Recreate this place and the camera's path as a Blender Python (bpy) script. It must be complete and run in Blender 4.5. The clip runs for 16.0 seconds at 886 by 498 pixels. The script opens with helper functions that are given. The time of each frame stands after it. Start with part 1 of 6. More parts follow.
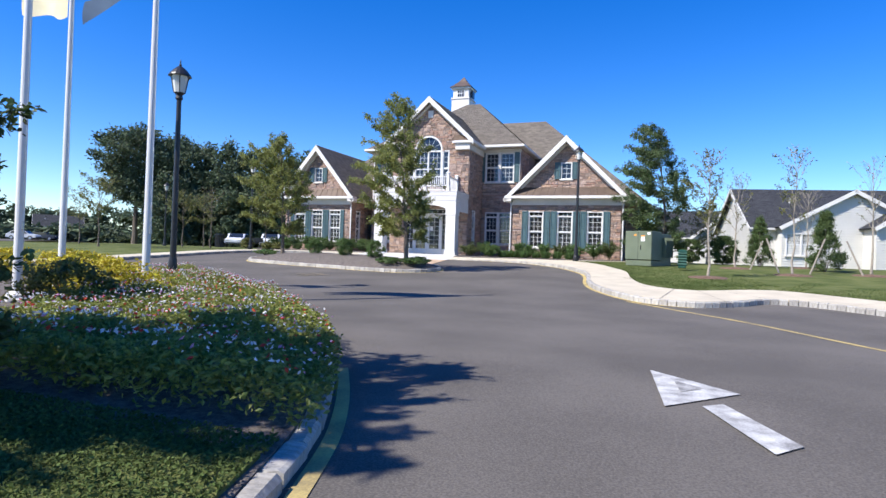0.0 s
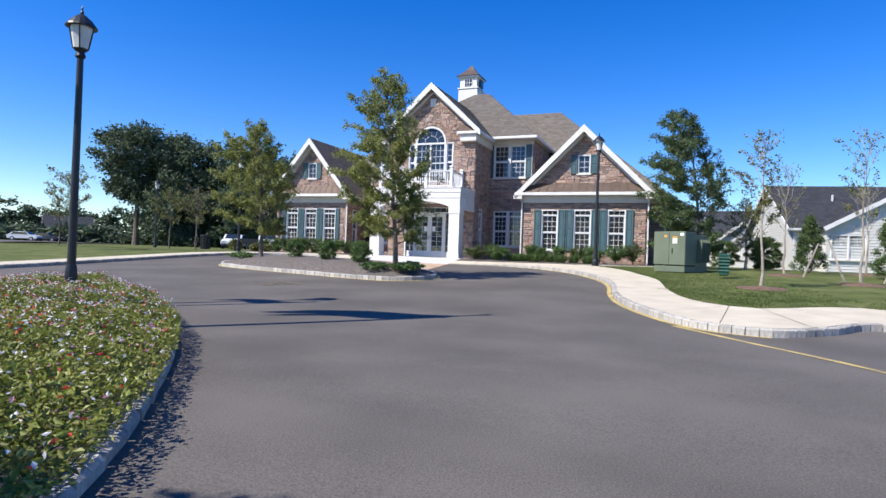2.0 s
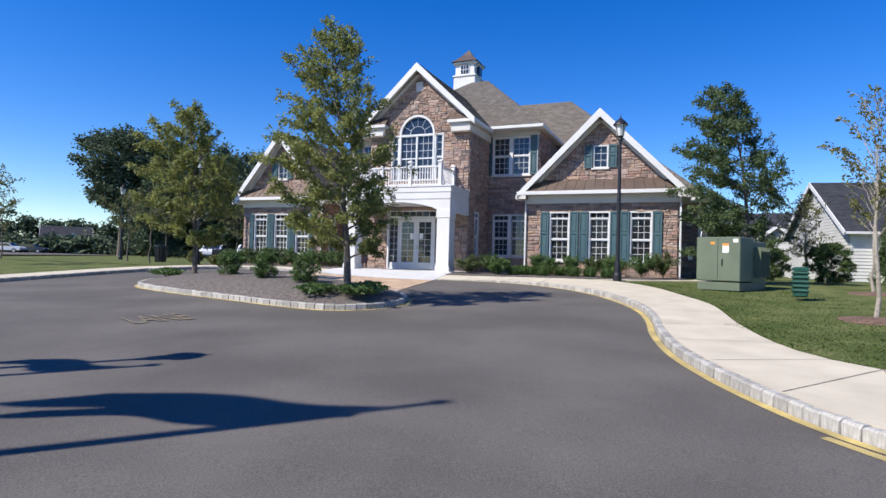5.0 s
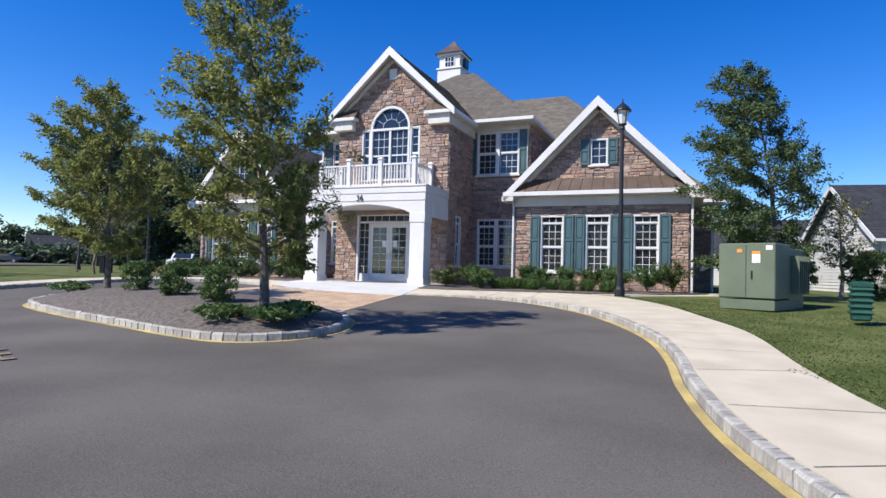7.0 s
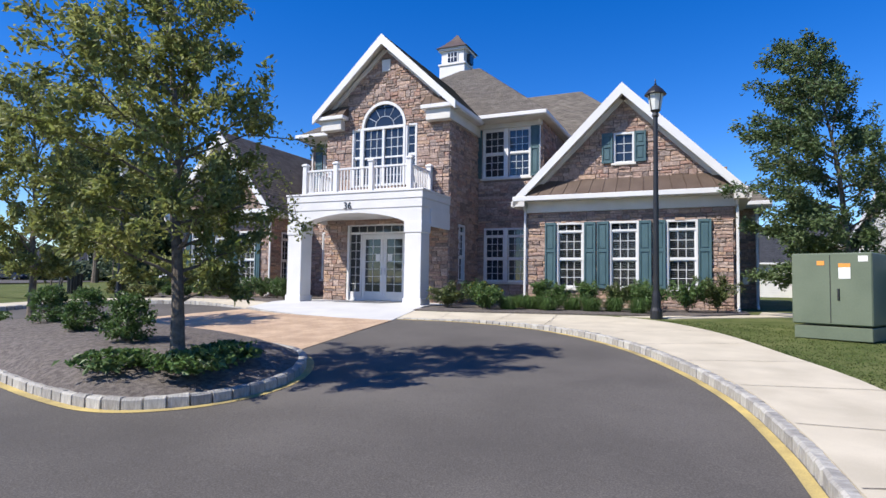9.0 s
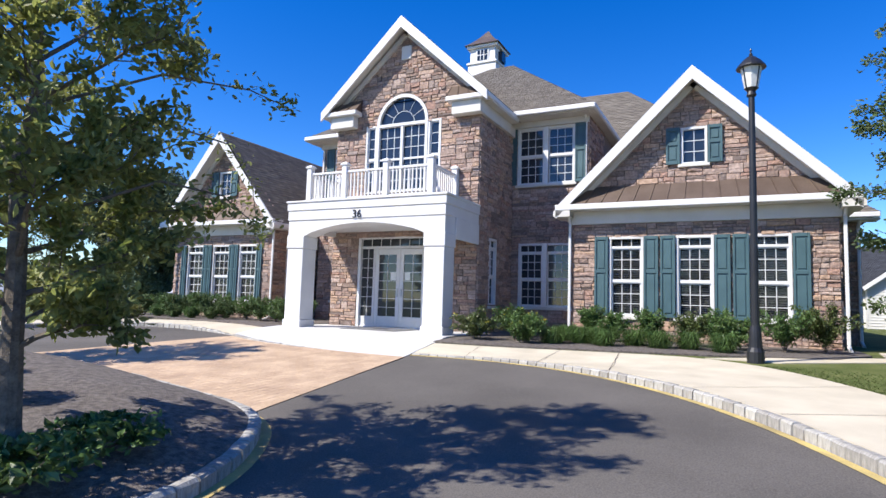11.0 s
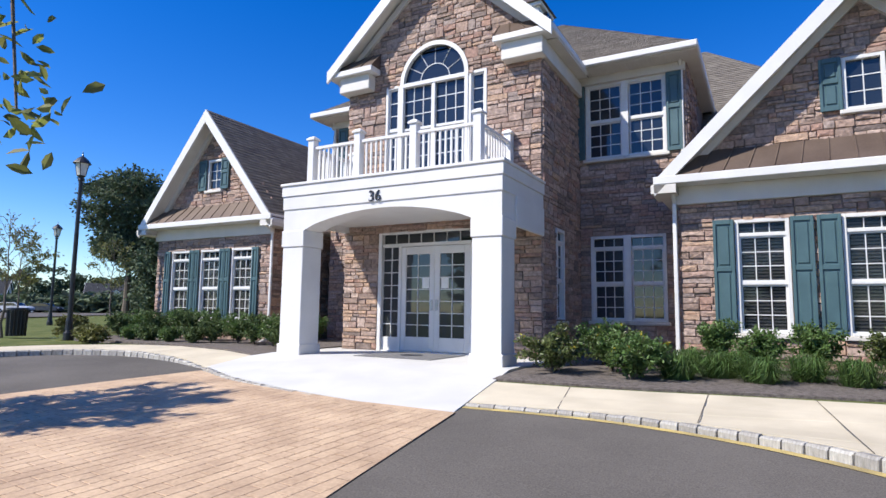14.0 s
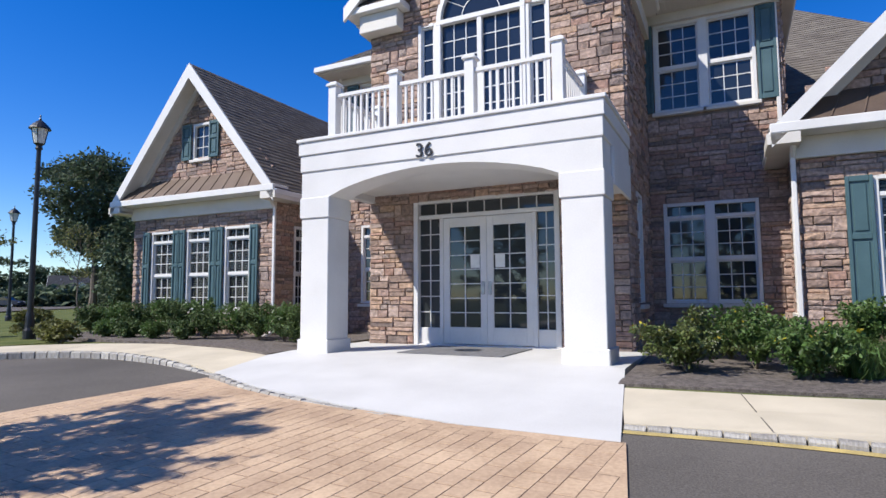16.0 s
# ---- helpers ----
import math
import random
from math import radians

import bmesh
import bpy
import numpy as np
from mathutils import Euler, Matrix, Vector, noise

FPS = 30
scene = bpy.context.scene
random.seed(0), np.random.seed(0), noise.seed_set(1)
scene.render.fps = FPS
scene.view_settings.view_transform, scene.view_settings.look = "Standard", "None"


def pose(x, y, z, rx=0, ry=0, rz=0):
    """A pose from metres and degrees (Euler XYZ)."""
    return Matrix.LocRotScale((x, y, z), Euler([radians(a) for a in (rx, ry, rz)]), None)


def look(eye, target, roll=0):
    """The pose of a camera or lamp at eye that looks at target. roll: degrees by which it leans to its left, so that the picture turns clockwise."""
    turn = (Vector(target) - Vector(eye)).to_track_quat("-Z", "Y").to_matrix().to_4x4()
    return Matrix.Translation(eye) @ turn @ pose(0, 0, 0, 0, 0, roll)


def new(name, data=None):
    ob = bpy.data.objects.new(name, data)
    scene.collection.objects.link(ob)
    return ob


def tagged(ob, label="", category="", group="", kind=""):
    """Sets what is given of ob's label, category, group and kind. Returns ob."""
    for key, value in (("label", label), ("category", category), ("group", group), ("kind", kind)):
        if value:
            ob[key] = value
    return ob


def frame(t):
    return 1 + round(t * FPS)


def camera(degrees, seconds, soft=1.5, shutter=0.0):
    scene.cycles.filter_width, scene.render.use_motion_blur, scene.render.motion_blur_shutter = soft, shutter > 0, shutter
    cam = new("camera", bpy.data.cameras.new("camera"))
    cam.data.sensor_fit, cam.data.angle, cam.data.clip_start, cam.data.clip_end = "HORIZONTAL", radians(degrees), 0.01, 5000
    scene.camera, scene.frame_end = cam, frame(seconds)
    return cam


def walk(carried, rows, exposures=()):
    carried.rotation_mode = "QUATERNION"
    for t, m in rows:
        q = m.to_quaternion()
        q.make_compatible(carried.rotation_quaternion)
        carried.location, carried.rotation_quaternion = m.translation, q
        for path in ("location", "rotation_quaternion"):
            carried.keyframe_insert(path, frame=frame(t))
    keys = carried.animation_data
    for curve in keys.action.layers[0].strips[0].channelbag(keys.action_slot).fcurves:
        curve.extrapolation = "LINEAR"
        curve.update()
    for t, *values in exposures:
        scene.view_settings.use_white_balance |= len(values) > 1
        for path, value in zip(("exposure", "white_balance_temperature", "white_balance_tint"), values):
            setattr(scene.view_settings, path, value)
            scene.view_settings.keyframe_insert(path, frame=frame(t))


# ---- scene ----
cam = camera(74.1, 16.0)
PATH = [
    (0, (14.125, -33.888, 1.119), (13.414, -32.018, 1.136), 2.0),
    (0.5, (13.989, -33.016, 1.106), (13.264, -31.152, 1.124), 1.8),
    (1, (13.844, -32.097, 1.099), (13.115, -30.234, 1.119), 2.0),
    (1.5, (13.607, -31.188, 1.159), (12.868, -29.329, 1.178), 2.3),
    (2, (13.412, -30.376, 1.237), (12.657, -28.524, 1.257), 2.1),
    (2.5, (13.205, -29.457, 1.265), (12.428, -27.614, 1.295), 1.9),
    (3, (12.981, -28.63, 1.331), (12.19, -26.793, 1.362), 1.5),
    (3.5, (12.84, -27.73, 1.365), (12.036, -25.899, 1.392), 1.1),
    (4, (12.611, -26.857, 1.424), (11.812, -25.024, 1.449), 1.3),
    (6.5, (11.942, -22.445, 1.565), (11.166, -20.603, 1.644), 1.7),
    (7, (11.758, -21.591, 1.599), (10.978, -19.751, 1.675), 1.6),
    (7.5, (11.564, -20.805, 1.664), (10.772, -18.97, 1.737), 1.5),
    (8, (11.371, -20.039, 1.732), (10.561, -18.212, 1.81), 1.2),
    (8.5, (11.109, -19.351, 1.799), (10.294, -17.527, 1.89), 1.2),
    (9, (10.895, -18.64, 1.83), (10.078, -16.817, 1.942), 0.9),
    (11.5, (9.049, -14.895, 1.97), (8.13, -13.129, 2.166), 1.7),
    (12, (8.647, -14.213, 1.949), (7.707, -12.461, 2.163), 1.3),
    (12.5, (8.242, -13.52, 2.025), (7.29, -11.775, 2.245), 1.0),
    (13, (7.774, -12.839, 2.053), (6.811, -11.102, 2.285), 0.8),
    (13.5, (7.357, -12.237, 2.068), (6.389, -10.502, 2.296), 0.8),
    (14, (6.817, -11.658, 2.025), (5.855, -9.917, 2.238), 0.8),
    (14.5, (6.245, -11.187, 2.024), (5.296, -9.435, 2.203), 0.6),
    (15, (5.652, -10.768, 2.013), (4.72, -9.006, 2.177), -0.1),
    (15.5, (4.999, -10.506, 1.979), (4.1, -8.728, 2.143), -0.7),
    (16, (4.279, -10.196, 1.985), (3.397, -8.409, 2.153), -0.3),
]
walk(cam, [(t, look(eye, target, roll)) for t, eye, target, roll in PATH],
     exposures=[(0.0, 0.84), (2.5, 0.68), (4.0, 0.58), (7.0, 0.52), (9.0, 0.57), (11.5, 0.82), (13.5, 0.72), (14.5, 0.56), (16.0, 0.46)])

# ---- daylight ----
world = bpy.data.worlds.new("sky")
scene.world = world
world.use_nodes = True
wn = world.node_tree.nodes
sky = wn.new("ShaderNodeTexSky")
sky.sky_type = "NISHITA"
sky.sun_disc = False
sky.sun_elevation = radians(46.4)
sky.sun_rotation = radians(220.5)
sky.altitude = 300
sky.air_density = 1.0
sky.dust_density = 0.1
sky.ozone_density = 5.0
wn["Background"].inputs["Strength"].default_value = 0.085
deep = wn.new("ShaderNodeHueSaturation")
deep.inputs["Saturation"].default_value = 1.36
deep.inputs["Hue"].default_value = 0.516
deep.inputs["Value"].default_value = 1.45
world.node_tree.links.new(sky.outputs[0], deep.inputs["Color"])
world.node_tree.links.new(deep.outputs[0], wn["Background"].inputs["Color"])
sun_data = bpy.data.lights.new("sun", "SUN")
sun_data.energy, sun_data.angle, sun_data.color = 4.6, radians(0.53), (1.0, 0.95, 0.87)
sun = new("sun", sun_data)
sun.matrix_world = look((-64.9, -76.0, 105.0), (0, 0, 0))

# ---- materials ----


def material(name, dark, light, scale=8.0, rough=0.8, bump=0.2, fine=90.0, metal=0.0, vary=0.0, island=False, spec=0.5, translucent=0.0, grain=0.45, place=False):
    """Two-scale mottled surface: broad stains between two colours, fine grain in the relief."""
    m = bpy.data.materials.new(name)
    m.use_nodes = True
    n, l = m.node_tree.nodes, m.node_tree.links
    p = n["Principled BSDF"]
    co = n.new("ShaderNodeTexCoord")
    big, small = n.new("ShaderNodeTexNoise"), n.new("ShaderNodeTexNoise")
    big.inputs["Scale"].default_value, big.inputs["Detail"].default_value = scale, 6
    small.inputs["Scale"].default_value, small.inputs["Detail"].default_value = fine, 3
    where = n.new("ShaderNodeNewGeometry").outputs["Position"] if place else co.outputs["Object"]
    l.new(where, big.inputs["Vector"])
    l.new(where, small.inputs["Vector"])
    mixf = n.new("ShaderNodeMath")
    mixf.operation = "MULTIPLY_ADD"
    l.new(small.outputs["Fac"], mixf.inputs[0])
    mixf.inputs[1].default_value = grain
    l.new(big.outputs["Fac"], mixf.inputs[2])
    even = n.new("ShaderNodeMath")
    even.operation = "DIVIDE"
    l.new(mixf.outputs[0], even.inputs[0])
    even.inputs[1].default_value = 1 + grain
    ramp = n.new("ShaderNodeValToRGB")
    half = 0.225 / (1 + grain)
    ramp.color_ramp.elements[0].position, ramp.color_ramp.elements[1].position = 0.5 - half, 0.5 + half
    ramp.color_ramp.elements[0].color, ramp.color_ramp.elements[1].color = (*dark, 1), (*light, 1)
    l.new(even.outputs[0], ramp.inputs["Fac"])
    colour = ramp.outputs["Color"]
    if vary:
        if island:
            r = n.new("ShaderNodeNewGeometry").outputs["Random Per Island"]
        else:
            r = n.new("ShaderNodeObjectInfo").outputs["Random"]
        hsv = n.new("ShaderNodeHueSaturation")
        mr = n.new("ShaderNodeMapRange")
        mr.inputs["To Min"].default_value, mr.inputs["To Max"].default_value = 1 - vary, 1 + vary
        l.new(r, mr.inputs["Value"])
        l.new(mr.outputs[0], hsv.inputs["Value"])
        wob = n.new("ShaderNodeMath")
        wob.operation = "MULTIPLY_ADD"
        l.new(r, wob.inputs[0])
        wob.inputs[1].default_value, wob.inputs[2].default_value = 0.05 * vary, 0.5 - 0.025 * vary
        l.new(wob.outputs[0], hsv.inputs["Hue"])
        l.new(colour, hsv.inputs["Color"])
        colour = hsv.outputs["Color"]
    l.new(colour, p.inputs["Base Color"])
    p.inputs["Roughness"].default_value, p.inputs["Metallic"].default_value = rough, metal
    p.inputs["Specular IOR Level"].default_value = spec
    if bump:
        b = n.new("ShaderNodeBump")
        b.inputs["Strength"].default_value, b.inputs["Distance"].default_value = bump, 0.02
        l.new(mixf.outputs[0], b.inputs["Height"])
        l.new(b.outputs[0], p.inputs["Normal"])
    if translucent:
        tr = n.new("ShaderNodeBsdfTranslucent")
        l.new(colour, tr.inputs["Color"])
        mx = n.new("ShaderNodeMixShader")
        mx.inputs[0].default_value = translucent
        l.new(p.outputs[0], mx.inputs[1])
        l.new(tr.outputs[0], mx.inputs[2])
        l.new(mx.outputs[0], n["Material Output"].inputs["Surface"])
    return m


def stone_material(name, island):
    """Cultured stone in tans, browns, greys and pinks, one tint a stone."""
    m = bpy.data.materials.new(name)
    m.use_nodes = True
    n, l = m.node_tree.nodes, m.node_tree.links
    p = n["Principled BSDF"]
    r = n.new("ShaderNodeNewGeometry").outputs["Random Per Island"] if island else n.new("ShaderNodeObjectInfo").outputs["Random"]
    ramp = n.new("ShaderNodeValToRGB")
    ramp.color_ramp.interpolation = "CONSTANT"
    tints = [(0.314, 0.218, 0.173), (0.237, 0.169, 0.137), (0.357, 0.256, 0.207), (0.281, 0.192, 0.157), (0.183, 0.139, 0.12), (0.316, 0.231, 0.19), (0.375, 0.254, 0.181), (0.264, 0.205, 0.179), (0.304, 0.189, 0.147), (0.373, 0.28, 0.235)]
    e = ramp.color_ramp.elements
    while len(e) < len(tints):
        e.new(0.5)
    for k, c in enumerate(tints):
        e[k].position, e[k].color = k / len(tints), (*c, 1)
    l.new(r, ramp.inputs["Fac"])
    no = n.new("ShaderNodeTexNoise")
    no.inputs["Scale"].default_value, no.inputs["Detail"].default_value = 16, 10
    l.new(n.new("ShaderNodeNewGeometry").outputs["Position"], no.inputs["Vector"])
    hsv = n.new("ShaderNodeHueSaturation")
    mr = n.new("ShaderNodeMapRange")
    mr.inputs["From Min"].default_value, mr.inputs["From Max"].default_value = 0.3, 0.7
    mr.inputs["To Min"].default_value, mr.inputs["To Max"].default_value = 0.72, 1.5
    l.new(no.outputs["Fac"], mr.inputs["Value"])
    l.new(mr.outputs[0], hsv.inputs["Value"])
    l.new(ramp.outputs["Color"], hsv.inputs["Color"])
    l.new(hsv.outputs["Color"], p.inputs["Base Color"])
    p.inputs["Roughness"].default_value = 0.92
    b = n.new("ShaderNodeBump")
    b.inputs["Strength"].default_value, b.inputs["Distance"].default_value = 0.75, 0.04
    l.new(no.outputs["Fac"], b.inputs["Height"])
    l.new(b.outputs[0], p.inputs["Normal"])
    return m


def glass_material(name, tint, rough=0.03):
    """Dark window glass that mirrors the sky."""
    m = bpy.data.materials.new(name)
    m.use_nodes = True
    p = m.node_tree.nodes["Principled BSDF"]
    p.inputs["Base Color"].default_value = (*tint, 1)
    p.inputs["Roughness"].default_value = rough
    p.inputs["Specular IOR Level"].default_value = 0.6
    p.inputs["IOR"].default_value = 1.55
    return m


M_ASPHALT = material("asphalt", (0.079, 0.0712, 0.0638), (0.136, 0.1222, 0.1092), 0.5, 0.92, 0.2, 70, spec=0.25, grain=1.4)
M_CONCRETE = material("pale_concrete", (0.44, 0.386, 0.29), (0.575, 0.508, 0.388), 1.5, 0.9, 0.1, 120)
M_PORCH = material("white_painted_concrete", (0.49, 0.482, 0.465), (0.58, 0.572, 0.555), 1.2, 0.7, 0.05, 60)
M_GRASS = material("lawn", (0.056, 0.080, 0.021), (0.152, 0.161, 0.061), 1.1, 0.95, 0.9, 45, spec=0.1, grain=0.8)
M_BLADE = material("grass_blade", (0.060, 0.092, 0.022), (0.125, 0.155, 0.050), 2, 0.8, 0, 40, vary=0.35, island=True, spec=0.2, translucent=0.25)
M_MULCH = material("dark_mulch", (0.062, 0.050, 0.043), (0.185, 0.158, 0.140), 14, 0.95, 1.0, 70, grain=0.8)
M_CHIPS = material("brown_bark_chips", (0.075, 0.042, 0.028), (0.205, 0.125, 0.085), 12, 0.95, 1.0, 60, grain=0.8)
M_GRANITE = material("granite_block", (0.26, 0.243, 0.216), (0.48, 0.455, 0.412), 9, 0.9, 0.6, 60, vary=0.22)
M_YELLOW = material("worn_yellow_paint", (0.24, 0.19, 0.09), (0.58, 0.44, 0.15), 2.2, 0.85, 0.2, 70)
M_ROADWHITE = material("worn_white_paint", (0.20, 0.195, 0.19), (0.58, 0.575, 0.565), 6, 0.85, 0.2, 60)
M_ROADWORN = material("thin_white_paint", (0.12, 0.115, 0.11), (0.42, 0.415, 0.405), 9, 0.88, 0.2, 60)
M_WHITE = material("white_trim", (0.615, 0.603, 0.585), (0.695, 0.683, 0.665), 1.5, 0.5, 0.03, 40)
M_WHITE2 = material("white_vinyl", (0.62, 0.61, 0.595), (0.70, 0.69, 0.675), 2.5, 0.4, 0.02, 40)
M_SOFFIT = material("ivory_soffit", (0.56, 0.53, 0.48), (0.64, 0.61, 0.56), 2.0, 0.6, 0.03, 40)
M_STONE = stone_material("ledge_stone", True)
M_STONE1 = stone_material("ledge_stone_piece", False)
M_MORTAR = material("mortar", (0.165, 0.128, 0.102), (0.235, 0.186, 0.152), 6, 0.95, 0.4, 80)
M_SHINGLE = material("brown_grey_shingle", (0.115, 0.098, 0.082), (0.165, 0.145, 0.122), 3, 0.95, 0.5, 80, vary=0.16, island=True)
M_SHINGLE_D = material("charcoal_shingle", (0.022, 0.024, 0.030), (0.045, 0.047, 0.054), 3, 0.95, 0.5, 80, vary=0.15, island=True)
M_COPPER = material("bronze_metal_roof", (0.098, 0.068, 0.052), (0.140, 0.102, 0.080), 2, 0.45, 0.05, 30, metal=0.3)
M_SHUTTER = material("teal_shutter", (0.046, 0.094, 0.106), (0.066, 0.126, 0.140), 3, 0.5, 0.05, 50)
M_GLASS = glass_material("window_glass", (0.018, 0.024, 0.034))
M_GLASSD = glass_material("door_glass", (0.030, 0.036, 0.040))
M_PANE = bpy.data.materials.new("clear_pane")
M_PANE.use_nodes = True
M_PANE.node_tree.nodes["Principled BSDF"].inputs["Base Color"].default_value = (0.02, 0.025, 0.032, 1)
M_PANE.node_tree.nodes["Principled BSDF"].inputs["Roughness"].default_value = 0.03
see = M_PANE.node_tree.nodes.new("ShaderNodeBsdfTransparent")
both = M_PANE.node_tree.nodes.new("ShaderNodeMixShader")
both.inputs[0].default_value = 0.62
M_PANE.node_tree.links.new(M_PANE.node_tree.nodes["Principled BSDF"].outputs[0], both.inputs[1])
M_PANE.node_tree.links.new(see.outputs[0], both.inputs[2])
M_PANE.node_tree.links.new(both.outputs[0], M_PANE.node_tree.nodes["Material Output"].inputs["Surface"])
M_BLIND = material("window_blind", (0.22, 0.21, 0.20), (0.30, 0.29, 0.27), 3, 0.8, 0, 40)
# black metalwork; also colours the sheet standing for unlit rooms behind blinds
M_BLACK = material("black_metal_and_room_shade", (0.012, 0.012, 0.014), (0.022, 0.022, 0.024), 4, 0.4, 0.05, 40)
M_FROST = material("frosted_lantern_glass", (0.55, 0.55, 0.52), (0.70, 0.70, 0.66), 4, 0.3, 0, 40)
M_STEEL = material("brushed_steel", (0.42, 0.42, 0.43), (0.55, 0.55, 0.56), 8, 0.35, 0.05, 90, metal=0.8)
M_TRANSF = material("green_cabinet_paint", (0.105, 0.130, 0.085), (0.140, 0.168, 0.112), 1.8, 0.5, 0.04, 40)
M_GREENPL = material("dark_green_plastic", (0.010, 0.060, 0.040), (0.018, 0.085, 0.058), 4, 0.5, 0.05, 40)
M_STICKER = material("orange_label", (0.65, 0.25, 0.04), (0.75, 0.32, 0.06), 9, 0.6, 0, 40)
M_PAPER = material("white_paper", (0.70, 0.70, 0.66), (0.80, 0.80, 0.77), 9, 0.7, 0, 40)
M_MAT = material("grey_door_mat", (0.10, 0.10, 0.105), (0.20, 0.20, 0.205), 14, 0.95, 0.5, 150)
M_BARK = material("tree_bark", (0.085, 0.068, 0.052), (0.20, 0.165, 0.13), 14, 0.95, 0.8, 60)
M_BARKL = material("pale_bark", (0.22, 0.19, 0.15), (0.40, 0.35, 0.29), 14, 0.95, 0.6, 60)
M_LEAF = material("oak_leaf", (0.162, 0.194, 0.044), (0.325, 0.332, 0.112), 3, 0.55, 0, 30, vary=0.4, island=True, translucent=0.5)
M_LEAFD = material("dark_leaf", (0.055, 0.090, 0.026), (0.105, 0.145, 0.050), 1, 0.6, 0, 30, vary=0.4, island=True, translucent=0.25)
M_LEAFY = material("olive_leaf", (0.115, 0.125, 0.030), (0.190, 0.185, 0.060), 3, 0.6, 0, 30, vary=0.4, island=True, translucent=0.35)
M_WOODS = material("far_foliage", (0.052, 0.080, 0.044), (0.112, 0.146, 0.076), 0.4, 0.8, 0, 10, vary=0.45, island=True, translucent=0.2)
M_EVERG = material("evergreen_leaf", (0.045, 0.080, 0.020), (0.098, 0.142, 0.040), 3, 0.7, 0, 30, vary=0.4, island=True, translucent=0.15)
M_SHRUB = material("shrub_leaf", (0.055, 0.112, 0.024), (0.125, 0.192, 0.056), 3, 0.5, 0, 30, vary=0.4, island=True, translucent=0.35)
M_ROSE = material("rose_leaf", (0.050, 0.080, 0.018), (0.130, 0.150, 0.045), 3, 0.45, 0, 30, vary=0.45, island=True, translucent=0.3)
M_GOLD = material("golden_shrub_leaf", (0.36, 0.30, 0.015), (0.55, 0.45, 0.04), 3, 0.6, 0, 30, vary=0.35, island=True, translucent=0.3)
M_FLOWERW = material("white_petal", (0.70, 0.66, 0.66), (0.85, 0.82, 0.82), 3, 0.7, 0, 30, translucent=0.3)
M_FLOWERR = material("red_petal", (0.50, 0.035, 0.025), (0.65, 0.075, 0.045), 3, 0.7, 0, 30, vary=0.2, island=True, translucent=0.3)
M_FLOWERP = material("pink_petal", (0.62, 0.24, 0.40), (0.76, 0.38, 0.52), 3, 0.7, 0, 30, vary=0.2, island=True, translucent=0.3)
M_PAVER = material("tan_paver", (0.36, 0.245, 0.158), (0.545, 0.392, 0.26), 1.6, 0.85, 0.3, 30, vary=0.06, grain=0.7, place=True)
M_PAVERJ = material("sandy_joint", (0.19, 0.125, 0.083), (0.27, 0.185, 0.128), 6, 0.95, 0.3, 80)
M_SIDING = material("white_siding", (0.58, 0.565, 0.53), (0.66, 0.645, 0.61), 1.0, 0.6, 0.03, 30)
M_FLAGB = material("blue_flag_cloth", (0.022, 0.055, 0.11), (0.035, 0.08, 0.145), 3, 0.85, 0.05, 90)
M_FLAGW = material("cream_flag_cloth", (0.62, 0.56, 0.36), (0.72, 0.66, 0.46), 3, 0.85, 0.05, 90)
M_CARW = material("white_car_paint", (0.60, 0.61, 0.63), (0.66, 0.67, 0.69), 2, 0.25, 0, 30)
M_CARD = material("dark_car_paint", (0.03, 0.035, 0.05), (0.05, 0.055, 0.07), 2, 0.25, 0, 30)
M_RUBBER = material("rubber", (0.015, 0.015, 0.015), (0.025, 0.025, 0.025), 6, 0.8, 0, 30)
M_BEDLEAF = material("bedding_leaf", (0.140, 0.170, 0.026), (0.290, 0.295, 0.066), 2, 0.55, 0, 30, vary=0.4, island=True, translucent=0.3)
M_FADED = material("faded_paint", (0.08, 0.074, 0.066), (0.26, 0.205, 0.12), 4, 0.9, 0.2, 60, grain=0.9)

# ---- shape helpers ----
from mathutils.geometry import tessellate_polygon


def part(name, bm, mat, parent=None, label=""):
    """Links a bmesh as one mesh object under a thing or a part."""
    me = bpy.data.meshes.new(name)
    bm.to_mesh(me)
    bm.free()
    me.materials.append(mat)
    ob = new(name, me)
    ob.parent = parent
    if label:
        ob["label"] = label
    return ob


def raw(name, verts, faces, mat, parent=None, label="", smooth=False):
    me = bpy.data.meshes.new(name)
    me.from_pydata([tuple(v) for v in verts], [], faces)
    me.materials.append(mat)
    if smooth:
        me.shade_smooth()
    ob = new(name, me)
    ob.parent = parent
    if label:
        ob["label"] = label
    return ob


def thing(name, at, label, category, group="", kind=""):
    """An Empty at a thing's base; its parts are modelled in its own space."""
    ob = new(name)
    ob.empty_display_size = 0.2
    ob.matrix_world = at
    return tagged(ob, label, category, group, kind)


def box(bm, x0, x1, y0, y1, z0, z1, bevel=0.0):
    """Adds a box, edges eased by bevel."""
    m = Matrix.LocRotScale(((x0 + x1) / 2, (y0 + y1) / 2, (z0 + z1) / 2), None, (abs(x1 - x0), abs(y1 - y0), abs(z1 - z0)))
    made = bmesh.ops.create_cube(bm, size=1, matrix=m)["verts"]
    if bevel:
        edges = list({e for v in made for e in v.link_edges})
        bmesh.ops.bevel(bm, geom=edges, offset=bevel, segments=1, affect="EDGES")
    return bm


def boxes(*list_of, bevel=0.0):
    bm = bmesh.new()
    for b in list_of:
        box(bm, *b, bevel=bevel)
    return bm


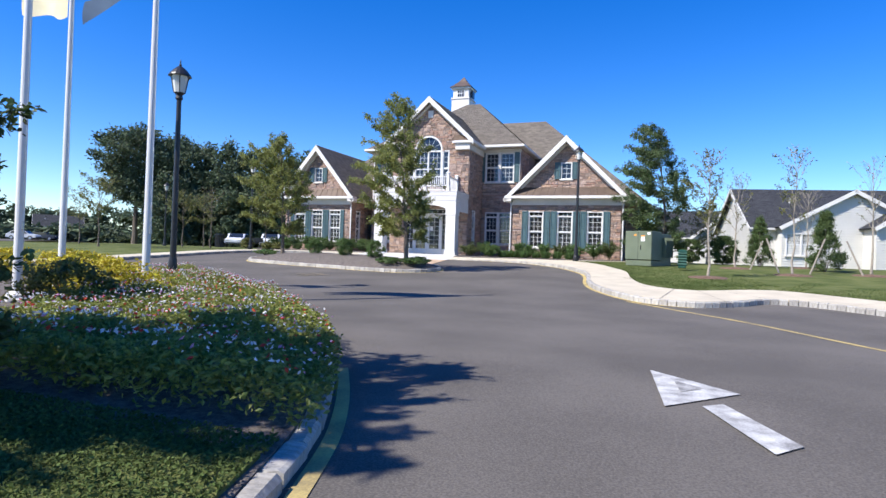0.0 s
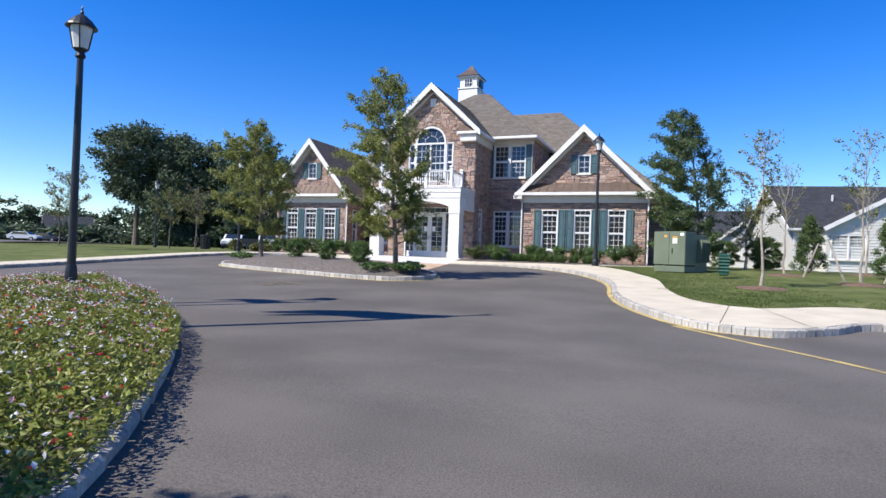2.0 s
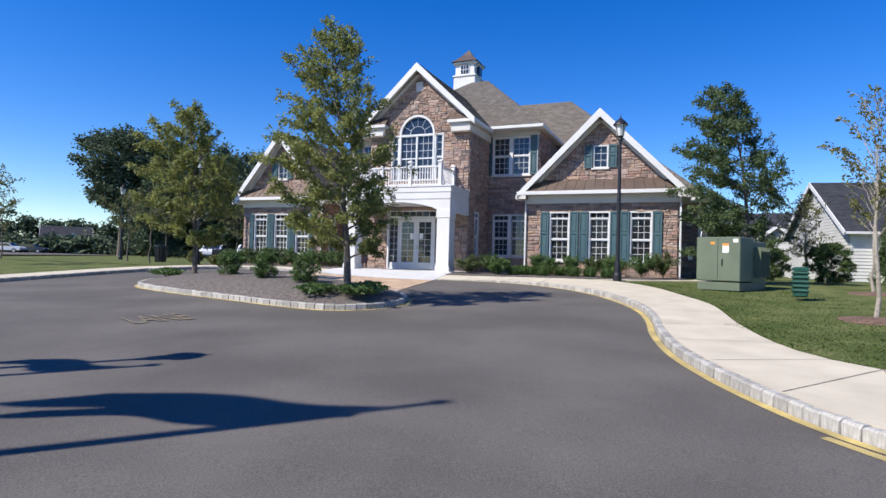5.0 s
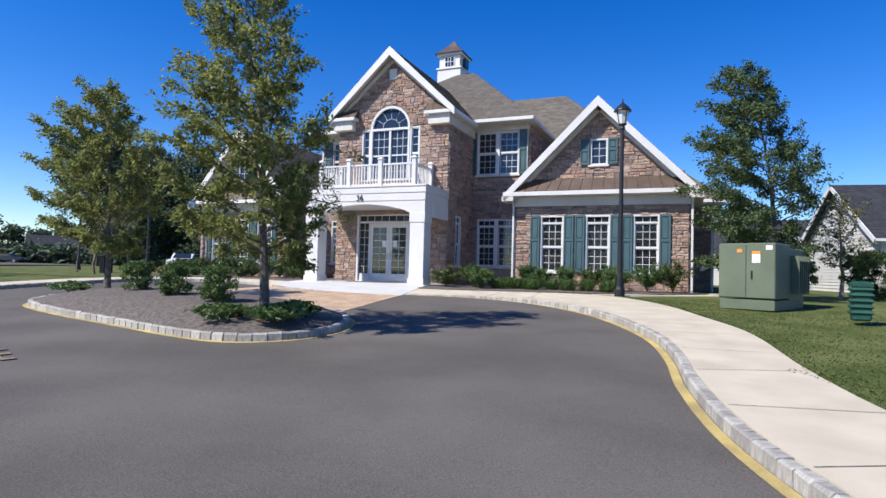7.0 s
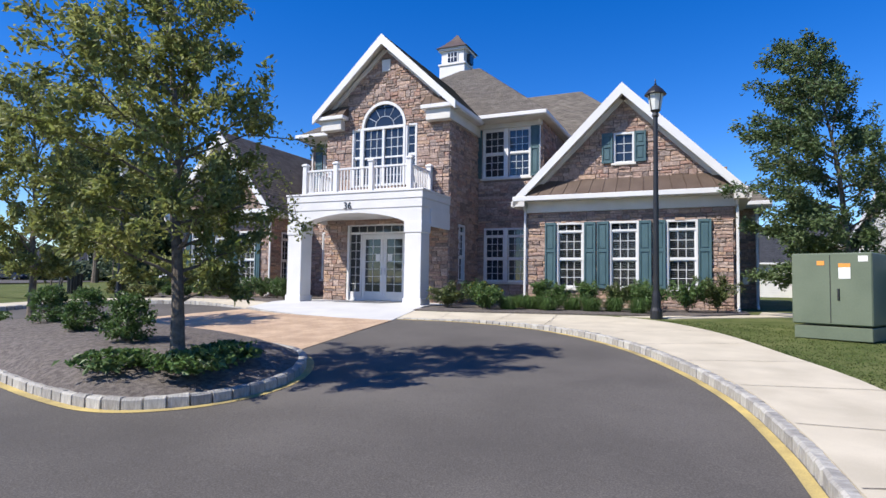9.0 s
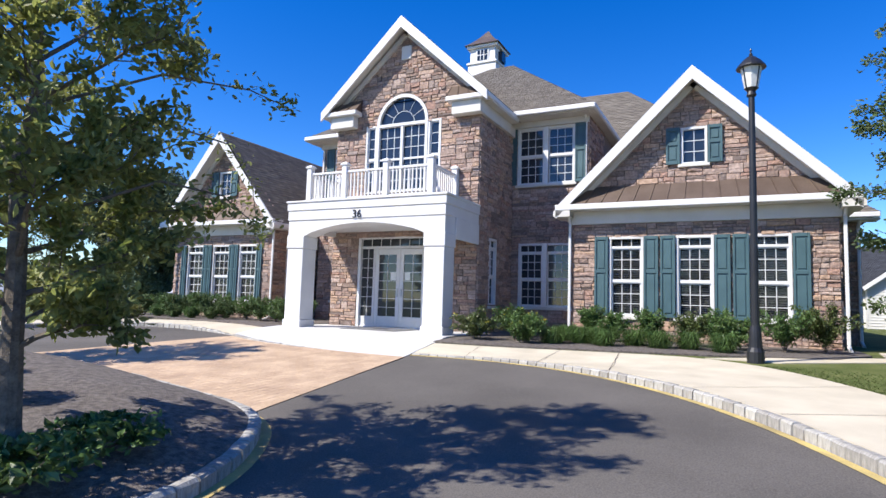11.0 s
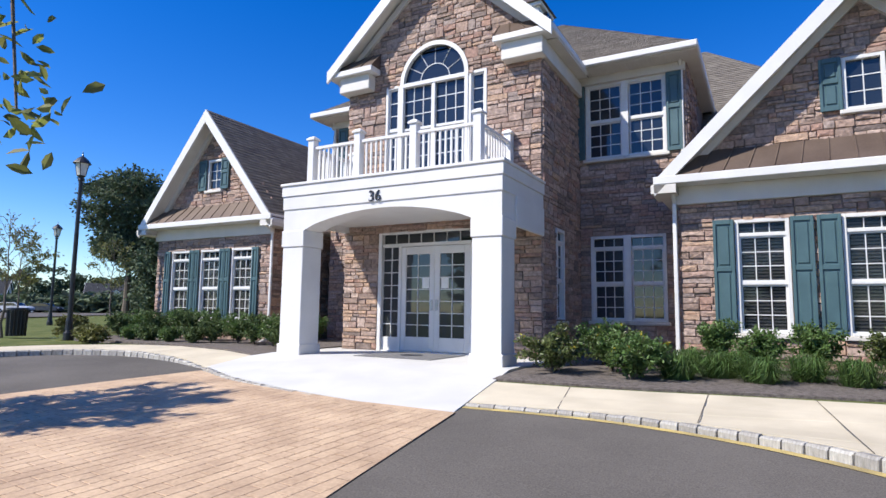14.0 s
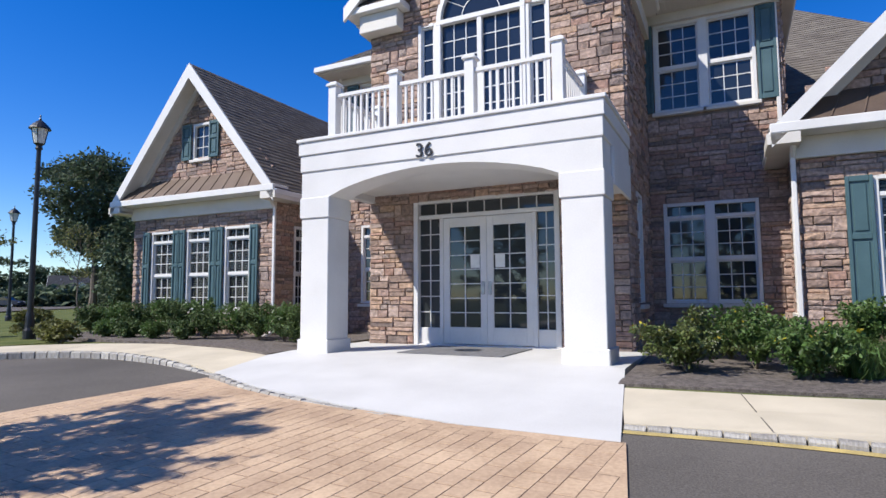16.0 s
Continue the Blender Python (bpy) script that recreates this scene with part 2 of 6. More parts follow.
def prism(bm, outline, y0, y1):
    """A solid from an outline of (x, z), between two y."""
    a = [bm.verts.new((x, y0, z)) for x, z in outline]
    b = [bm.verts.new((x, y1, z)) for x, z in outline]
    bm.faces.new(a)
    bm.faces.new(b[::-1])
    k = len(a)
    for i in range(k):
        bm.faces.new((a[i], b[i], b[(i + 1) % k], a[(i + 1) % k]))
    bmesh.ops.recalc_face_normals(bm, faces=bm.faces)
    return bm


def rod(bm, p, q, r0, r1=None, sides=10, caps=True):
    """A tapered round bar from p to q."""
    p, q = Vector(p), Vector(q)
    r1 = r0 if r1 is None else r1
    d = q - p
    m = Matrix.Translation((p + q) / 2) @ d.to_track_quat("Z", "Y").to_matrix().to_4x4()
    bmesh.ops.create_cone(bm, cap_ends=caps, segments=sides, radius1=r0, radius2=r1, depth=d.length, matrix=m)
    return bm


def tube(bm, points, radii, sides=8):
    """One bent, tapered round bar through points."""
    rings = []
    n = len(points)
    for i, (p, r) in enumerate(zip(points, radii)):
        d = (points[min(n - 1, i + 1)] - points[max(0, i - 1)]).normalized()
        a = d.orthogonal().normalized() if i == 0 else (a - d * a.dot(d)).normalized()
        b = d.cross(a)
        rings.append([bm.verts.new(p + (a * math.cos(t) + b * math.sin(t)) * r) for t in [2 * math.pi * k / sides for k in range(sides)]])
    for u, v in zip(rings, rings[1:]):
        for k in range(sides):
            bm.faces.new((u[k], u[(k + 1) % sides], v[(k + 1) % sides], v[k]))
    bm.faces.new(rings[0][::-1])
    bm.faces.new(rings[-1])
    return bm


def lathe(bm, profile, at=(0, 0, 0), sides=16, square=False):
    """Turns a profile of (radius, height) round the upright axis; square gives four sides."""
    n = 4 if square else sides
    rings = []
    for r, z in profile:
        k = math.sqrt(2) if square else 1
        rings.append([bm.verts.new((at[0] + r * k * math.cos(2 * math.pi * (i + 0.5 * square) / n), at[1] + r * k * math.sin(2 * math.pi * (i + 0.5 * square) / n), at[2] + z)) for i in range(n)])
    for a, b in zip(rings, rings[1:]):
        for i in range(n):
            bm.faces.new((a[i], a[(i + 1) % n], b[(i + 1) % n], b[i]))
    bm.faces.new(rings[0][::-1])
    bm.faces.new(rings[-1])
    return bm


def land(y):
    """Height of the road: level at first, then a gentle rise, level again by the house."""
    rise = 0.125 * math.log(1 + math.exp(min((y + 21.5) / 2.5, 60)))
    return -math.log(math.exp(-12 * min(rise, 20)) + math.exp(-12 * 0.95)) / 12


def drape(name, outline, lift, thick, mat, parent=None, label="", height=land, kind="structure"):
    """A sheet with thickness, cut to an outline in plan, that follows the land."""
    bm = bmesh.new()
    corners = [bm.verts.new((x, y, 0)) for x, y in outline]
    for tri in tessellate_polygon([[Vector((x, y, 0)) for x, y in outline]]):
        if len(set(tri)) == 3:
            bm.faces.new([corners[i] for i in tri])
    lo, hi = min(p[1] for p in outline), max(p[1] for p in outline)
    for k in range(int(max(lo, -34)), int(min(hi, 3)) + 1):
        if lo < k < hi:
            bmesh.ops.bisect_plane(bm, geom=bm.verts[:] + bm.edges[:] + bm.faces[:], plane_co=(0, k, 0), plane_no=(0, 1, 0))
    bmesh.ops.recalc_face_normals(bm, faces=bm.faces)
    if sum(f.normal.z for f in bm.faces) < 0:
        bmesh.ops.reverse_faces(bm, faces=bm.faces)
    top = bm.verts[:]
    if thick:
        out = bmesh.ops.extrude_face_region(bm, geom=bm.faces[:])
        low = [g for g in out["geom"] if isinstance(g, bmesh.types.BMVert)]
        for v in low:
            v.co.z = height(v.co.y) + lift
        for v in top:
            v.co.z = height(v.co.y) + lift - thick
        bmesh.ops.recalc_face_normals(bm, faces=bm.faces)
    else:
        for v in top:
            v.co.z = height(v.co.y) + lift
    ob = part(name, bm, mat, parent, label)
    if kind:
        ob["kind"] = kind
    return ob


def smooth_line(points, step, closed=False):
    """Even steps along a rounded line through points."""
    pts = [Vector((*p, 0)) for p in points]
    n = len(pts)
    dense = []
    for i in range(n if closed else n - 1):
        get = (lambda k: pts[k % n]) if closed else (lambda k: pts[max(0, min(n - 1, k))])
        p0, p1, p2, p3 = get(i - 1), get(i), get(i + 1), get(i + 2)
        for s in range(12):
            t = s / 12
            dense.append(0.5 * (2 * p1 + (p2 - p0) * t + (2 * p0 - 5 * p1 + 4 * p2 - p3) * t * t + (3 * p1 - p0 - 3 * p2 + p3) * t ** 3))
    dense.append(pts[0] if closed else pts[-1])
    out, left = [dense[0].copy()], step
    for a, b in zip(dense, dense[1:]):
        d = (b - a).length
        while d >= left:
            a = a + (b - a).normalized() * left
            out.append(a.copy())
            d, left = (b - a).length, step
        left -= d
    return [(p.x, p.y) for p in out]


def offset_line(line, d):
    """A line beside a line; positive d lies to the left of its run."""
    out = []
    for i, p in enumerate(line):
        a, b = line[max(0, i - 1)], line[min(len(line) - 1, i + 1)]
        t = Vector((b[0] - a[0], b[1] - a[1])).normalized()
        out.append((p[0] - t.y * d, p[1] + t.x * d))
    return out


def strip(name, line, d0, d1, lift, mat, parent=None, label="", gap=0.0):
    """A painted stripe beside a line."""
    a, b = offset_line(line, d0), offset_line(line, d1)
    v = [(x, y, land(y) + lift) for x, y in a] + [(x, y, land(y) + lift) for x, y in b]
    n = len(a)
    rng = random.Random(len(line))
    f = [(i, i + 1, n + i + 1, n + i) for i in range(n - 1) if rng.random() >= gap]
    return raw(name, v, f, mat, parent, label)


BLOCKS = []


def block_meshes():
    """A few uneven granite blocks, each with its top split once for a rough face."""
    rng = random.Random(4)
    for _ in range(5):
        bm = bmesh.new()
        box(bm, -0.5, 0.5, 0, 0.13, -0.12, 0.155, 0.022)
        for v in bm.verts:
            v.co += Vector((rng.uniform(-0.02, 0.02), rng.uniform(-0.007, 0.007), rng.uniform(-0.008, 0.008)))
        me = bpy.data.meshes.new("granite_block")
        bm.to_mesh(me)
        bm.free()
        me.materials.append(M_GRANITE)
        BLOCKS.append(me)


def settle(x, y):
    """How far the walk sinks towards the road beside the porch."""
    return 0.1 * max(0.0, min(1.0, (8.6 - x) / 4.6)) * max(0.0, min(1.0, (-2.9 - y) / 1.7)) if y > -8.5 and x > 2.9 else 0.13 * max(0.0, min(1.0, (x + 7.0) / 4.2)) * max(0.0, min(1.0, (-2.5 - y) / 1.2)) if -7.0 < x < -2.3 and y > -8.5 else 0.0


def sink(ob):
    for v in ob.data.vertices:
        v.co.z -= settle(v.co.x, v.co.y)
    return ob


def kerb(name, points, label, length=0.24, closed=False, dip=False, drop=0.0):
    """A kerb of single granite blocks along a line, the blocks to the left of its run."""
    line = smooth_line(points, length, closed)
    owner = thing(name, Matrix(), label, "kerb", kind="structure")
    rng = random.Random(len(line))
    for a, b in zip(line, line[1:]):
        o = new("block", rng.choice(BLOCKS))
        o.parent = owner
        x, y = (a[0] + b[0]) / 2, (a[1] + b[1]) / 2
        turn = math.atan2(b[1] - a[1], b[0] - a[0])
        slope = math.atan2(land(b[1]) - land(a[1]), length)
        o.matrix_world = Matrix.LocRotScale((x, y, land(y) - 0.02 - drop + rng.uniform(-0.006, 0.006) - (settle(x, y) if dip else 0)), Euler((0, -slope, turn + rng.uniform(-0.03, 0.03))), (length * 0.95, 1, 1))
    return line

# ---- ground, roads and walks ----
block_meshes()
RIGHT_KERB = [(3.35, -4.75), (5.2, -4.75), (6.9, -5.25), (8.4, -6.3), (9.6, -7.7), (10.5, -9.3), (11.2, -11.1), (11.55, -12.8), (11.75, -14.5), (12.15, -16.4), (12.9, -18.3), (13.75, -19.6), (14.75, -19.95), (15.7, -19.2), (16.4, -18.3), (17.3, -18.4), (18.6, -19.7), (22.0, -23.2), (27.0, -28.5)]
WALK_EDGE = [(3.1, -3.3), (5.0, -3.25), (7.0, -3.05), (8.7, -3.0), (10.0, -3.9), (11.2, -5.9), (12.0, -8.1), (12.7, -10.3), (13.05, -13.3), (13.5, -15.5), (14.2, -16.6), (15.0, -16.8), (16.0, -16.0), (17.0, -15.6), (18.5, -16.8), (24.0, -22.5), (30.0, -29.0)]
LEFT_KERB = [(-8.3, -40.0), (-7.9, -30.0), (-7.8, -22.0), (-8.2, -16.0), (-8.9, -11.0), (-9.35, -7.0), (-9.1, -4.9), (-8.2, -3.6), (-6.6, -3.0), (-4.6, -3.2), (-2.58, -3.85)]
ISLAND = [(-4.3, -11.2), (-3.3, -12.2), (-1.0, -13.0), (1.5, -13.6), (3.6, -14.1), (4.9, -14.2), (5.7, -13.6), (5.9, -12.6), (5.5, -11.5), (4.6, -10.5), (3.0, -10.0), (0.3, -9.4), (-2.2, -9.1), (-3.8, -9.5), (-4.5, -10.3)]
BED = [(13.4, -36.0), (12.9, -33.0), (12.4, -31.3), (11.9, -30.2), (11.2, -29.0), (10.4, -27.9), (9.4, -26.7), (8.0, -25.2), (6.4, -23.8), (5.0, -22.8), (3.6, -21.9), (2.2, -21.2), (0.8, -20.9), (-0.8, -21.4), (-2.2, -22.8), (-3.2, -25.0), (-3.6, -28.0), (-3.6, -36.0)]

drape("ground", [(-900, -900), (900, -900), (900, 900), (-900, 900)], -0.06, 0, M_GRASS, label="grassy ground reaching the horizon")
drape("road", [(-10.0, -70), (60, -70), (60, -2.6), (-10.0, -2.6)], 0.0, 0, M_ASPHALT, label="worn dark grey asphalt drive")

right_line = smooth_line(RIGHT_KERB, 0.4)
walk_line = smooth_line(WALK_EDGE, 0.6)
sink(drape("pavement", offset_line(right_line, 0.125) + walk_line[::-1], 0.132, 0.3, M_CONCRETE, label="pale concrete walk curving beside the drive"))
sink(drape("lawn_east", walk_line + [(95, -29.0), (95, 70), (3.1, 70)], 0.12, 0.3, M_GRASS, label="mown green lawn beside the clubhouse"))
left_line = smooth_line(LEFT_KERB, 0.5)
left_in = offset_line(left_line, 1.55)
sink(drape("pavement_west", offset_line(left_line, 0.125) + [(-2.77, -2.5)] + left_in[::-1][1:], 0.132, 0.3, M_CONCRETE, label="pale concrete walk round the loop"))
lv, lf = [], []
for a, b in zip(left_in, left_in[1:]):
    k = len(lv)
    if a[1] < -5.2:
        quad = (a, b, (-95, b[1]), (-95, a[1]))
    else:
        quad = (a, b, (b[0], 70), (a[0], 70))
    lv += [(x, y, land(y) + 0.12) for x, y in quad]
    lf.append((k, k + 1, k + 2, k + 3))
ca = next(p for p in left_in if p[1] >= -5.2)
k = len(lv)
lv += [(x, y, land(y) + 0.14) for x, y in (ca, (ca[0], 70), (-95, 70), (-95, ca[1]))]
lf.append((k, k + 1, k + 2, k + 3))
tagged(raw("lawn_west", lv, lf, M_GRASS), "wide mown lawn with young trees", kind="structure")
# joints across the concrete walks
for k, (line, inner) in enumerate(((right_line, walk_line), (left_line, left_in))):
    for i in range(3, len(line) - 6, 4):
        a = line[i]
        b = min(inner, key=lambda q: (q[0] - a[0]) ** 2 + (q[1] - a[1]) ** 2)
        d = Vector((b[0] - a[0], b[1] - a[1]))
        if d.length > 3.6 or d.length < 1.0:
            continue
        a = Vector(a) + d.normalized() * 0.15
        across = [a.lerp(Vector(b), q / 6) for q in range(7)]
        raw("walk_joint", [(p.x + s * -d.normalized().y * 0.006, p.y + s * d.normalized().x * 0.006, land(p.y) + 0.138 - settle(p.x, p.y)) for p in across for s in (-1, 1)], [(2 * q, 2 * q + 1, 2 * q + 3, 2 * q + 2) for q in range(6)], M_MULCH)["kind"] = "structure"

kerb("kerb", RIGHT_KERB, "grey granite block kerb round the lawn", length=0.2, dip=True)
kerb("kerb", LEFT_KERB, "grey granite block kerb of the loop", dip=True)
kerb("kerb", ISLAND, "grey granite block kerb of the planted island", closed=True)
kerb("kerb", BED, "grey granite block kerb of the flower bed", length=0.45, drop=0.05)

yellow = (("yellow_line", RIGHT_KERB[:13], -0.122, -0.012), ("yellow_line", ISLAND + ISLAND[:1], -0.11, 0.0), ("yellow_line", BED[:5], -0.13, -0.03))
for nm, pts, d0, d1 in yellow:
    ob = strip(nm, smooth_line(pts, 0.15), d0, d1, 0.006, M_YELLOW)
    tagged(ob, "worn yellow line painted along the kerb", "road marking", kind="structure")
ob = strip("yellow_line", smooth_line([(13.3, -19.4), (14.3, -20.6), (15.6, -22.2), (17.0, -24.7), (19.5, -29.0)], 0.25), -0.05, 0.05, 0.005, M_YELLOW)
tagged(ob, "thin yellow lane line on the asphalt", "road marking", kind="structure")
# worn lettering of the far lane
word = bpy.data.curves.new("road_lettering", "FONT")
word.body, word.size = "LANE", 1.0
lettering = new("road_lettering", word)
ex, ey = Vector((0.42, 0.91, 0.91 * 0.045)), Vector((-0.91, 0.42, 0.42 * 0.045))
lettering.matrix_world = Matrix.Translation((3.02, -17.55, land(-17.55) + 0.016)) @ Matrix((ex, ey, ex.cross(ey))).transposed().to_4x4() @ Matrix.Diagonal((0.46, 1.5, 1, 1))
word.materials.append(M_FADED)
tagged(lettering, "worn yellow word LANE painted on the asphalt", "road marking", kind="structure")

# white arrow: a hollow triangle and a shaft
arrow = thing("road_arrow", Matrix(), "worn white arrow painted on the asphalt", "road marking", kind="structure")
zr = 0.012
tri = [Vector((14.01, -27.58)), Vector((14.75, -28.32)), Vector((14.15, -29.07))]
mid = (tri[0] + tri[1] + tri[2]) / 3
raw("head", [(p.x, p.y, land(p.y) + zr) for p in tri], [(0, 2, 1)], M_ROADWHITE, arrow)
raw("worn_middle", [(q.x, q.y, land(q.y) + zr + 0.004) for q in [mid + (p - mid) * 0.33 + Vector((0.02, 0.06)) for p in tri]], [(0, 2, 1)], M_ROADWORN, arrow, "greyed paint worn thin")
raw("shaft", [(x, y, land(y) + zr) for x, y in ((14.42, -28.93), (14.58, -28.78), (14.95, -29.72), (14.76, -29.97))], [(0, 3, 2, 1)], M_ROADWHITE, arrow)

# ---- porch floor and paved court ----


def porch_height(y):
    return 1.09 if y > -2.3 else 1.09 - (-2.3 - y) * 0.099


drape("porch_floor", [(-2.75, 0.3), (-2.75, -2.6), (-2.55, -3.9), (-1.2, -4.45), (0.4, -4.85), (1.9, -5.1), (3.4, -5.15), (3.0, -2.4), (3.0, 0.3)], 0.0, 0.35, M_PORCH, label="white painted concrete porch floor", height=porch_height)
COURT = [(-2.6, -4.0), (-1.2, -4.5), (0.4, -4.9), (1.9, -5.15), (3.45, -5.2), (3.85, -7.6), (4.3, -10.2), (3.0, -9.85), (0.3, -9.25), (-2.2, -8.95), (-3.5, -9.2), (-3.0, -6.5)]


def court_height(y):
    """The court ramps up a little to meet the porch."""
    t = max(0.0, min(1.0, (y + 8.6) / 3.4))
    return land(y) + 0.008 * t * t * (3 - 2 * t)


court = drape("paved_court", COURT, 0.006, 0.1, M_PAVERJ, label="court of tan paving bricks before the porch", height=court_height)

# flush stone edging between porch and court
edging = thing("edging", Matrix(), "flush row of small stone blocks along the porch", "kerb", kind="structure")
rng_e = random.Random(12)
edge_line = smooth_line([(-2.55, -3.93), (-1.2, -4.5), (0.4, -4.9), (1.9, -5.15), (3.42, -5.2)], 0.21)
for a, b in zip(edge_line, edge_line[1:]):
    o = new("block", rng_e.choice(BLOCKS))
    o.parent = edging
    x, y = (a[0] + b[0]) / 2, (a[1] + b[1]) / 2
    o.matrix_world = Matrix.LocRotScale((x, y - 0.07, max(porch_height(y), court_height(y)) - 0.151 + rng_e.uniform(-0.003, 0.003)), Euler((0, 0, math.atan2(b[1] - a[1], b[0] - a[0]))), (0.2, 0.8, 1))

# mulch of the island and of the beds
isl_line = smooth_line(ISLAND, 0.3, True)


def mound(name, line, cx, cy, edge, rise, mat, label):
    """A low heap of mulch inside a rounded outline."""
    verts, faces, n = [], [], len(line)
    rings = 7
    for r in range(rings + 1):
        s = 1 - r / rings
        for i, (x, y) in enumerate(line):
            px, py = cx + (x - cx) * s, cy + (y - cy) * s
            h = edge + rise * (1 - s ** 3) + 0.03 * noise.noise(Vector((px * 2.5, py * 2.5, 3)))
            verts.append((px, py, land(py) + h))
    for r in range(rings):
        for i in range(n):
            j = (i + 1) % n
            faces.append((r * n + i, r * n + j, (r + 1) * n + j, (r + 1) * n + i))
    ob = raw(name, verts, faces, mat, None, label, True)
    return tagged(ob, kind="structure")


mound("mulch_bed", [(x * 0.985 + 0.01, y * 0.99 - 0.117) for x, y in isl_line], 1.0, -11.6, 0.10, 0.36, M_MULCH, "dark mulch of the planted island")
EAST_BED = [(3.05, -3.2), (5.0, -3.15), (7.0, -2.9), (9.0, -2.5), (11.2, -1.7), (12.0, -0.4), (12.0, 1.0), (5.3, 1.0), (5.3, 2.85), (3.05, 2.85)]
WEST_BED = [(-2.9, -2.4), (-4.6, -1.75), (-6.5, -1.45), (-8.2, -1.5), (-11.8, -1.2), (-12.4, 1.0), (-5.7, 1.0), (-5.7, 2.85), (-2.9, 2.85)]
sink(drape("mulch_bed", EAST_BED, 0.155, 0.1, M_MULCH, label="dark mulch bed in front of the clubhouse"))
drape("mulch_bed", WEST_BED, 0.17, 0.1, M_MULCH, label="dark mulch bed in front of the clubhouse")
drape("side_walk", [(8.9, -2.95), (10.2, -3.0), (13.4, -0.6), (13.4, 1.2), (12.4, 1.2), (12.2, -0.6)], 0.138, 0.1, M_CONCRETE, label="narrow concrete walk to the side door")
bed_line = smooth_line(BED, 0.5)
drape("flower_bed", offset_line(bed_line, 0.12), 0.09, 0.2, M_MULCH, label="mulched flower bed round the flagpoles")
drape("bed_lawn", [(13.2, -36.0), (12.75, -32.9), (12.3, -31.5), (10.9, -31.45), (9.6, -31.2), (7.5, -31.5), (3, -32), (3, -36)], 0.11, 0.05, M_GRASS, label="strip of shaded lawn at the end of the flower bed")
# far car park
drape("car_park", [(-36, -18), (-31, -4), (-75, 45), (-115, 35), (-115, -18)], 0.15, 0, M_ASPHALT, label="distant asphalt car park")

# ---- the clubhouse ----
CX = 0.13
house = thing("clubhouse", Matrix(), "two-storey stone clubhouse with white trim, gables and a cupola", "house")


def wall_solid(name, outline, holes, y0, y1, mat, parent, label="", turn=None):
    """A wall from an outline of (x, z) with openings cut through, between two y."""
    bm = bmesh.new()
    bm.faces.new([bm.verts.new((x, 0, z)) for x, z in outline])
    for x0, x1, z0, z1 in holes:
        for co, no in (((x0, 0, 0), (1, 0, 0)), ((x1, 0, 0), (1, 0, 0)), ((0, 0, z0), (0, 0, 1)), ((0, 0, z1), (0, 0, 1))):
            bmesh.ops.bisect_plane(bm, geom=bm.verts[:] + bm.edges[:] + bm.faces[:], plane_co=co, plane_no=no)
    gone = []
    for f in bm.faces:
        c = f.calc_center_median()
        if any(x0 < c.x < x1 and z0 < c.z < z1 for x0, x1, z0, z1 in holes):
            gone.append(f)
    bmesh.ops.delete(bm, geom=gone, context="FACES")
    out = bmesh.ops.extrude_face_region(bm, geom=bm.faces[:])
    far = {g for g in out["geom"] if isinstance(g, bmesh.types.BMVert)}
    for v in bm.verts:
        v.co.y = y1 if v in far else y0
    bmesh.ops.recalc_face_normals(bm, faces=bm.faces)
    ob = part(name, bm, mat, parent, label)
    if turn:
        ob.matrix_world = turn
    return ob


STONES = []


def stone_meshes():
    rng = random.Random(9)
    for _ in range(6):
        v, f = stone_shape(rng, 0, 1, 0, 1, 0.05, 0.06)
        me = bpy.data.meshes.new("stone")
        me.from_pydata(v, [], f)
        me.materials.append(M_STONE1)
        STONES.append(me)


def stone_shape(rng, x0, x1, z0, z1, inset, jit):
    """One rough-faced stone: a rim and a proud, uneven face split in four."""
    w, h = x1 - x0, z1 - z0
    p = rng.uniform(0.008, 0.048)
    ix, iz = inset * 0.9 * w if w > 0.9 else 0.012, inset * 1.4 * h if h > 0.9 else 0.009
    j = lambda s: rng.uniform(-s, s)
    e = 0.09 if h > 0.9 else 0.017
    v = [(x0 + j(e * 0.3), 0.01, z0 + j(e)), (x1 + j(e * 0.3), 0.01, z0 + j(e)), (x1 + j(e * 0.3), 0.01, z1 + j(e)), (x0 + j(e * 0.3), 0.01, z1 + j(e))]
    v += [(x0 + ix, -p + j(0.01), z0 + iz), (x1 - ix, -p + j(0.01), z0 + iz + j(jit * h)), (x1 - ix, -p + j(0.01), z1 - iz), (x0 + ix, -p + j(0.01), z1 - iz + j(jit * h))]
    v += [((x0 + x1) / 2 + j(0.2 * w), -p - rng.uniform(-0.004, 0.016), (z0 + z1) / 2 + j(0.2 * h))]
    f = [(0, 1, 5, 4), (1, 2, 6, 5), (2, 3, 7, 6), (3, 0, 4, 7), (4, 5, 8), (5, 6, 8), (6, 7, 8), (7, 4, 8)]
    return v, f


def span_at(outline, z):
    xs = []
    n = len(outline)
    for i in range(n):
        (xa, za), (xb, zb) = outline[i], outline[(i + 1) % n]
        if (za - z) * (zb - z) < 0:
            xs.append(xa + (xb - xa) * (z - za) / (zb - za))
    return (min(xs), max(xs)) if len(xs) > 1 else None


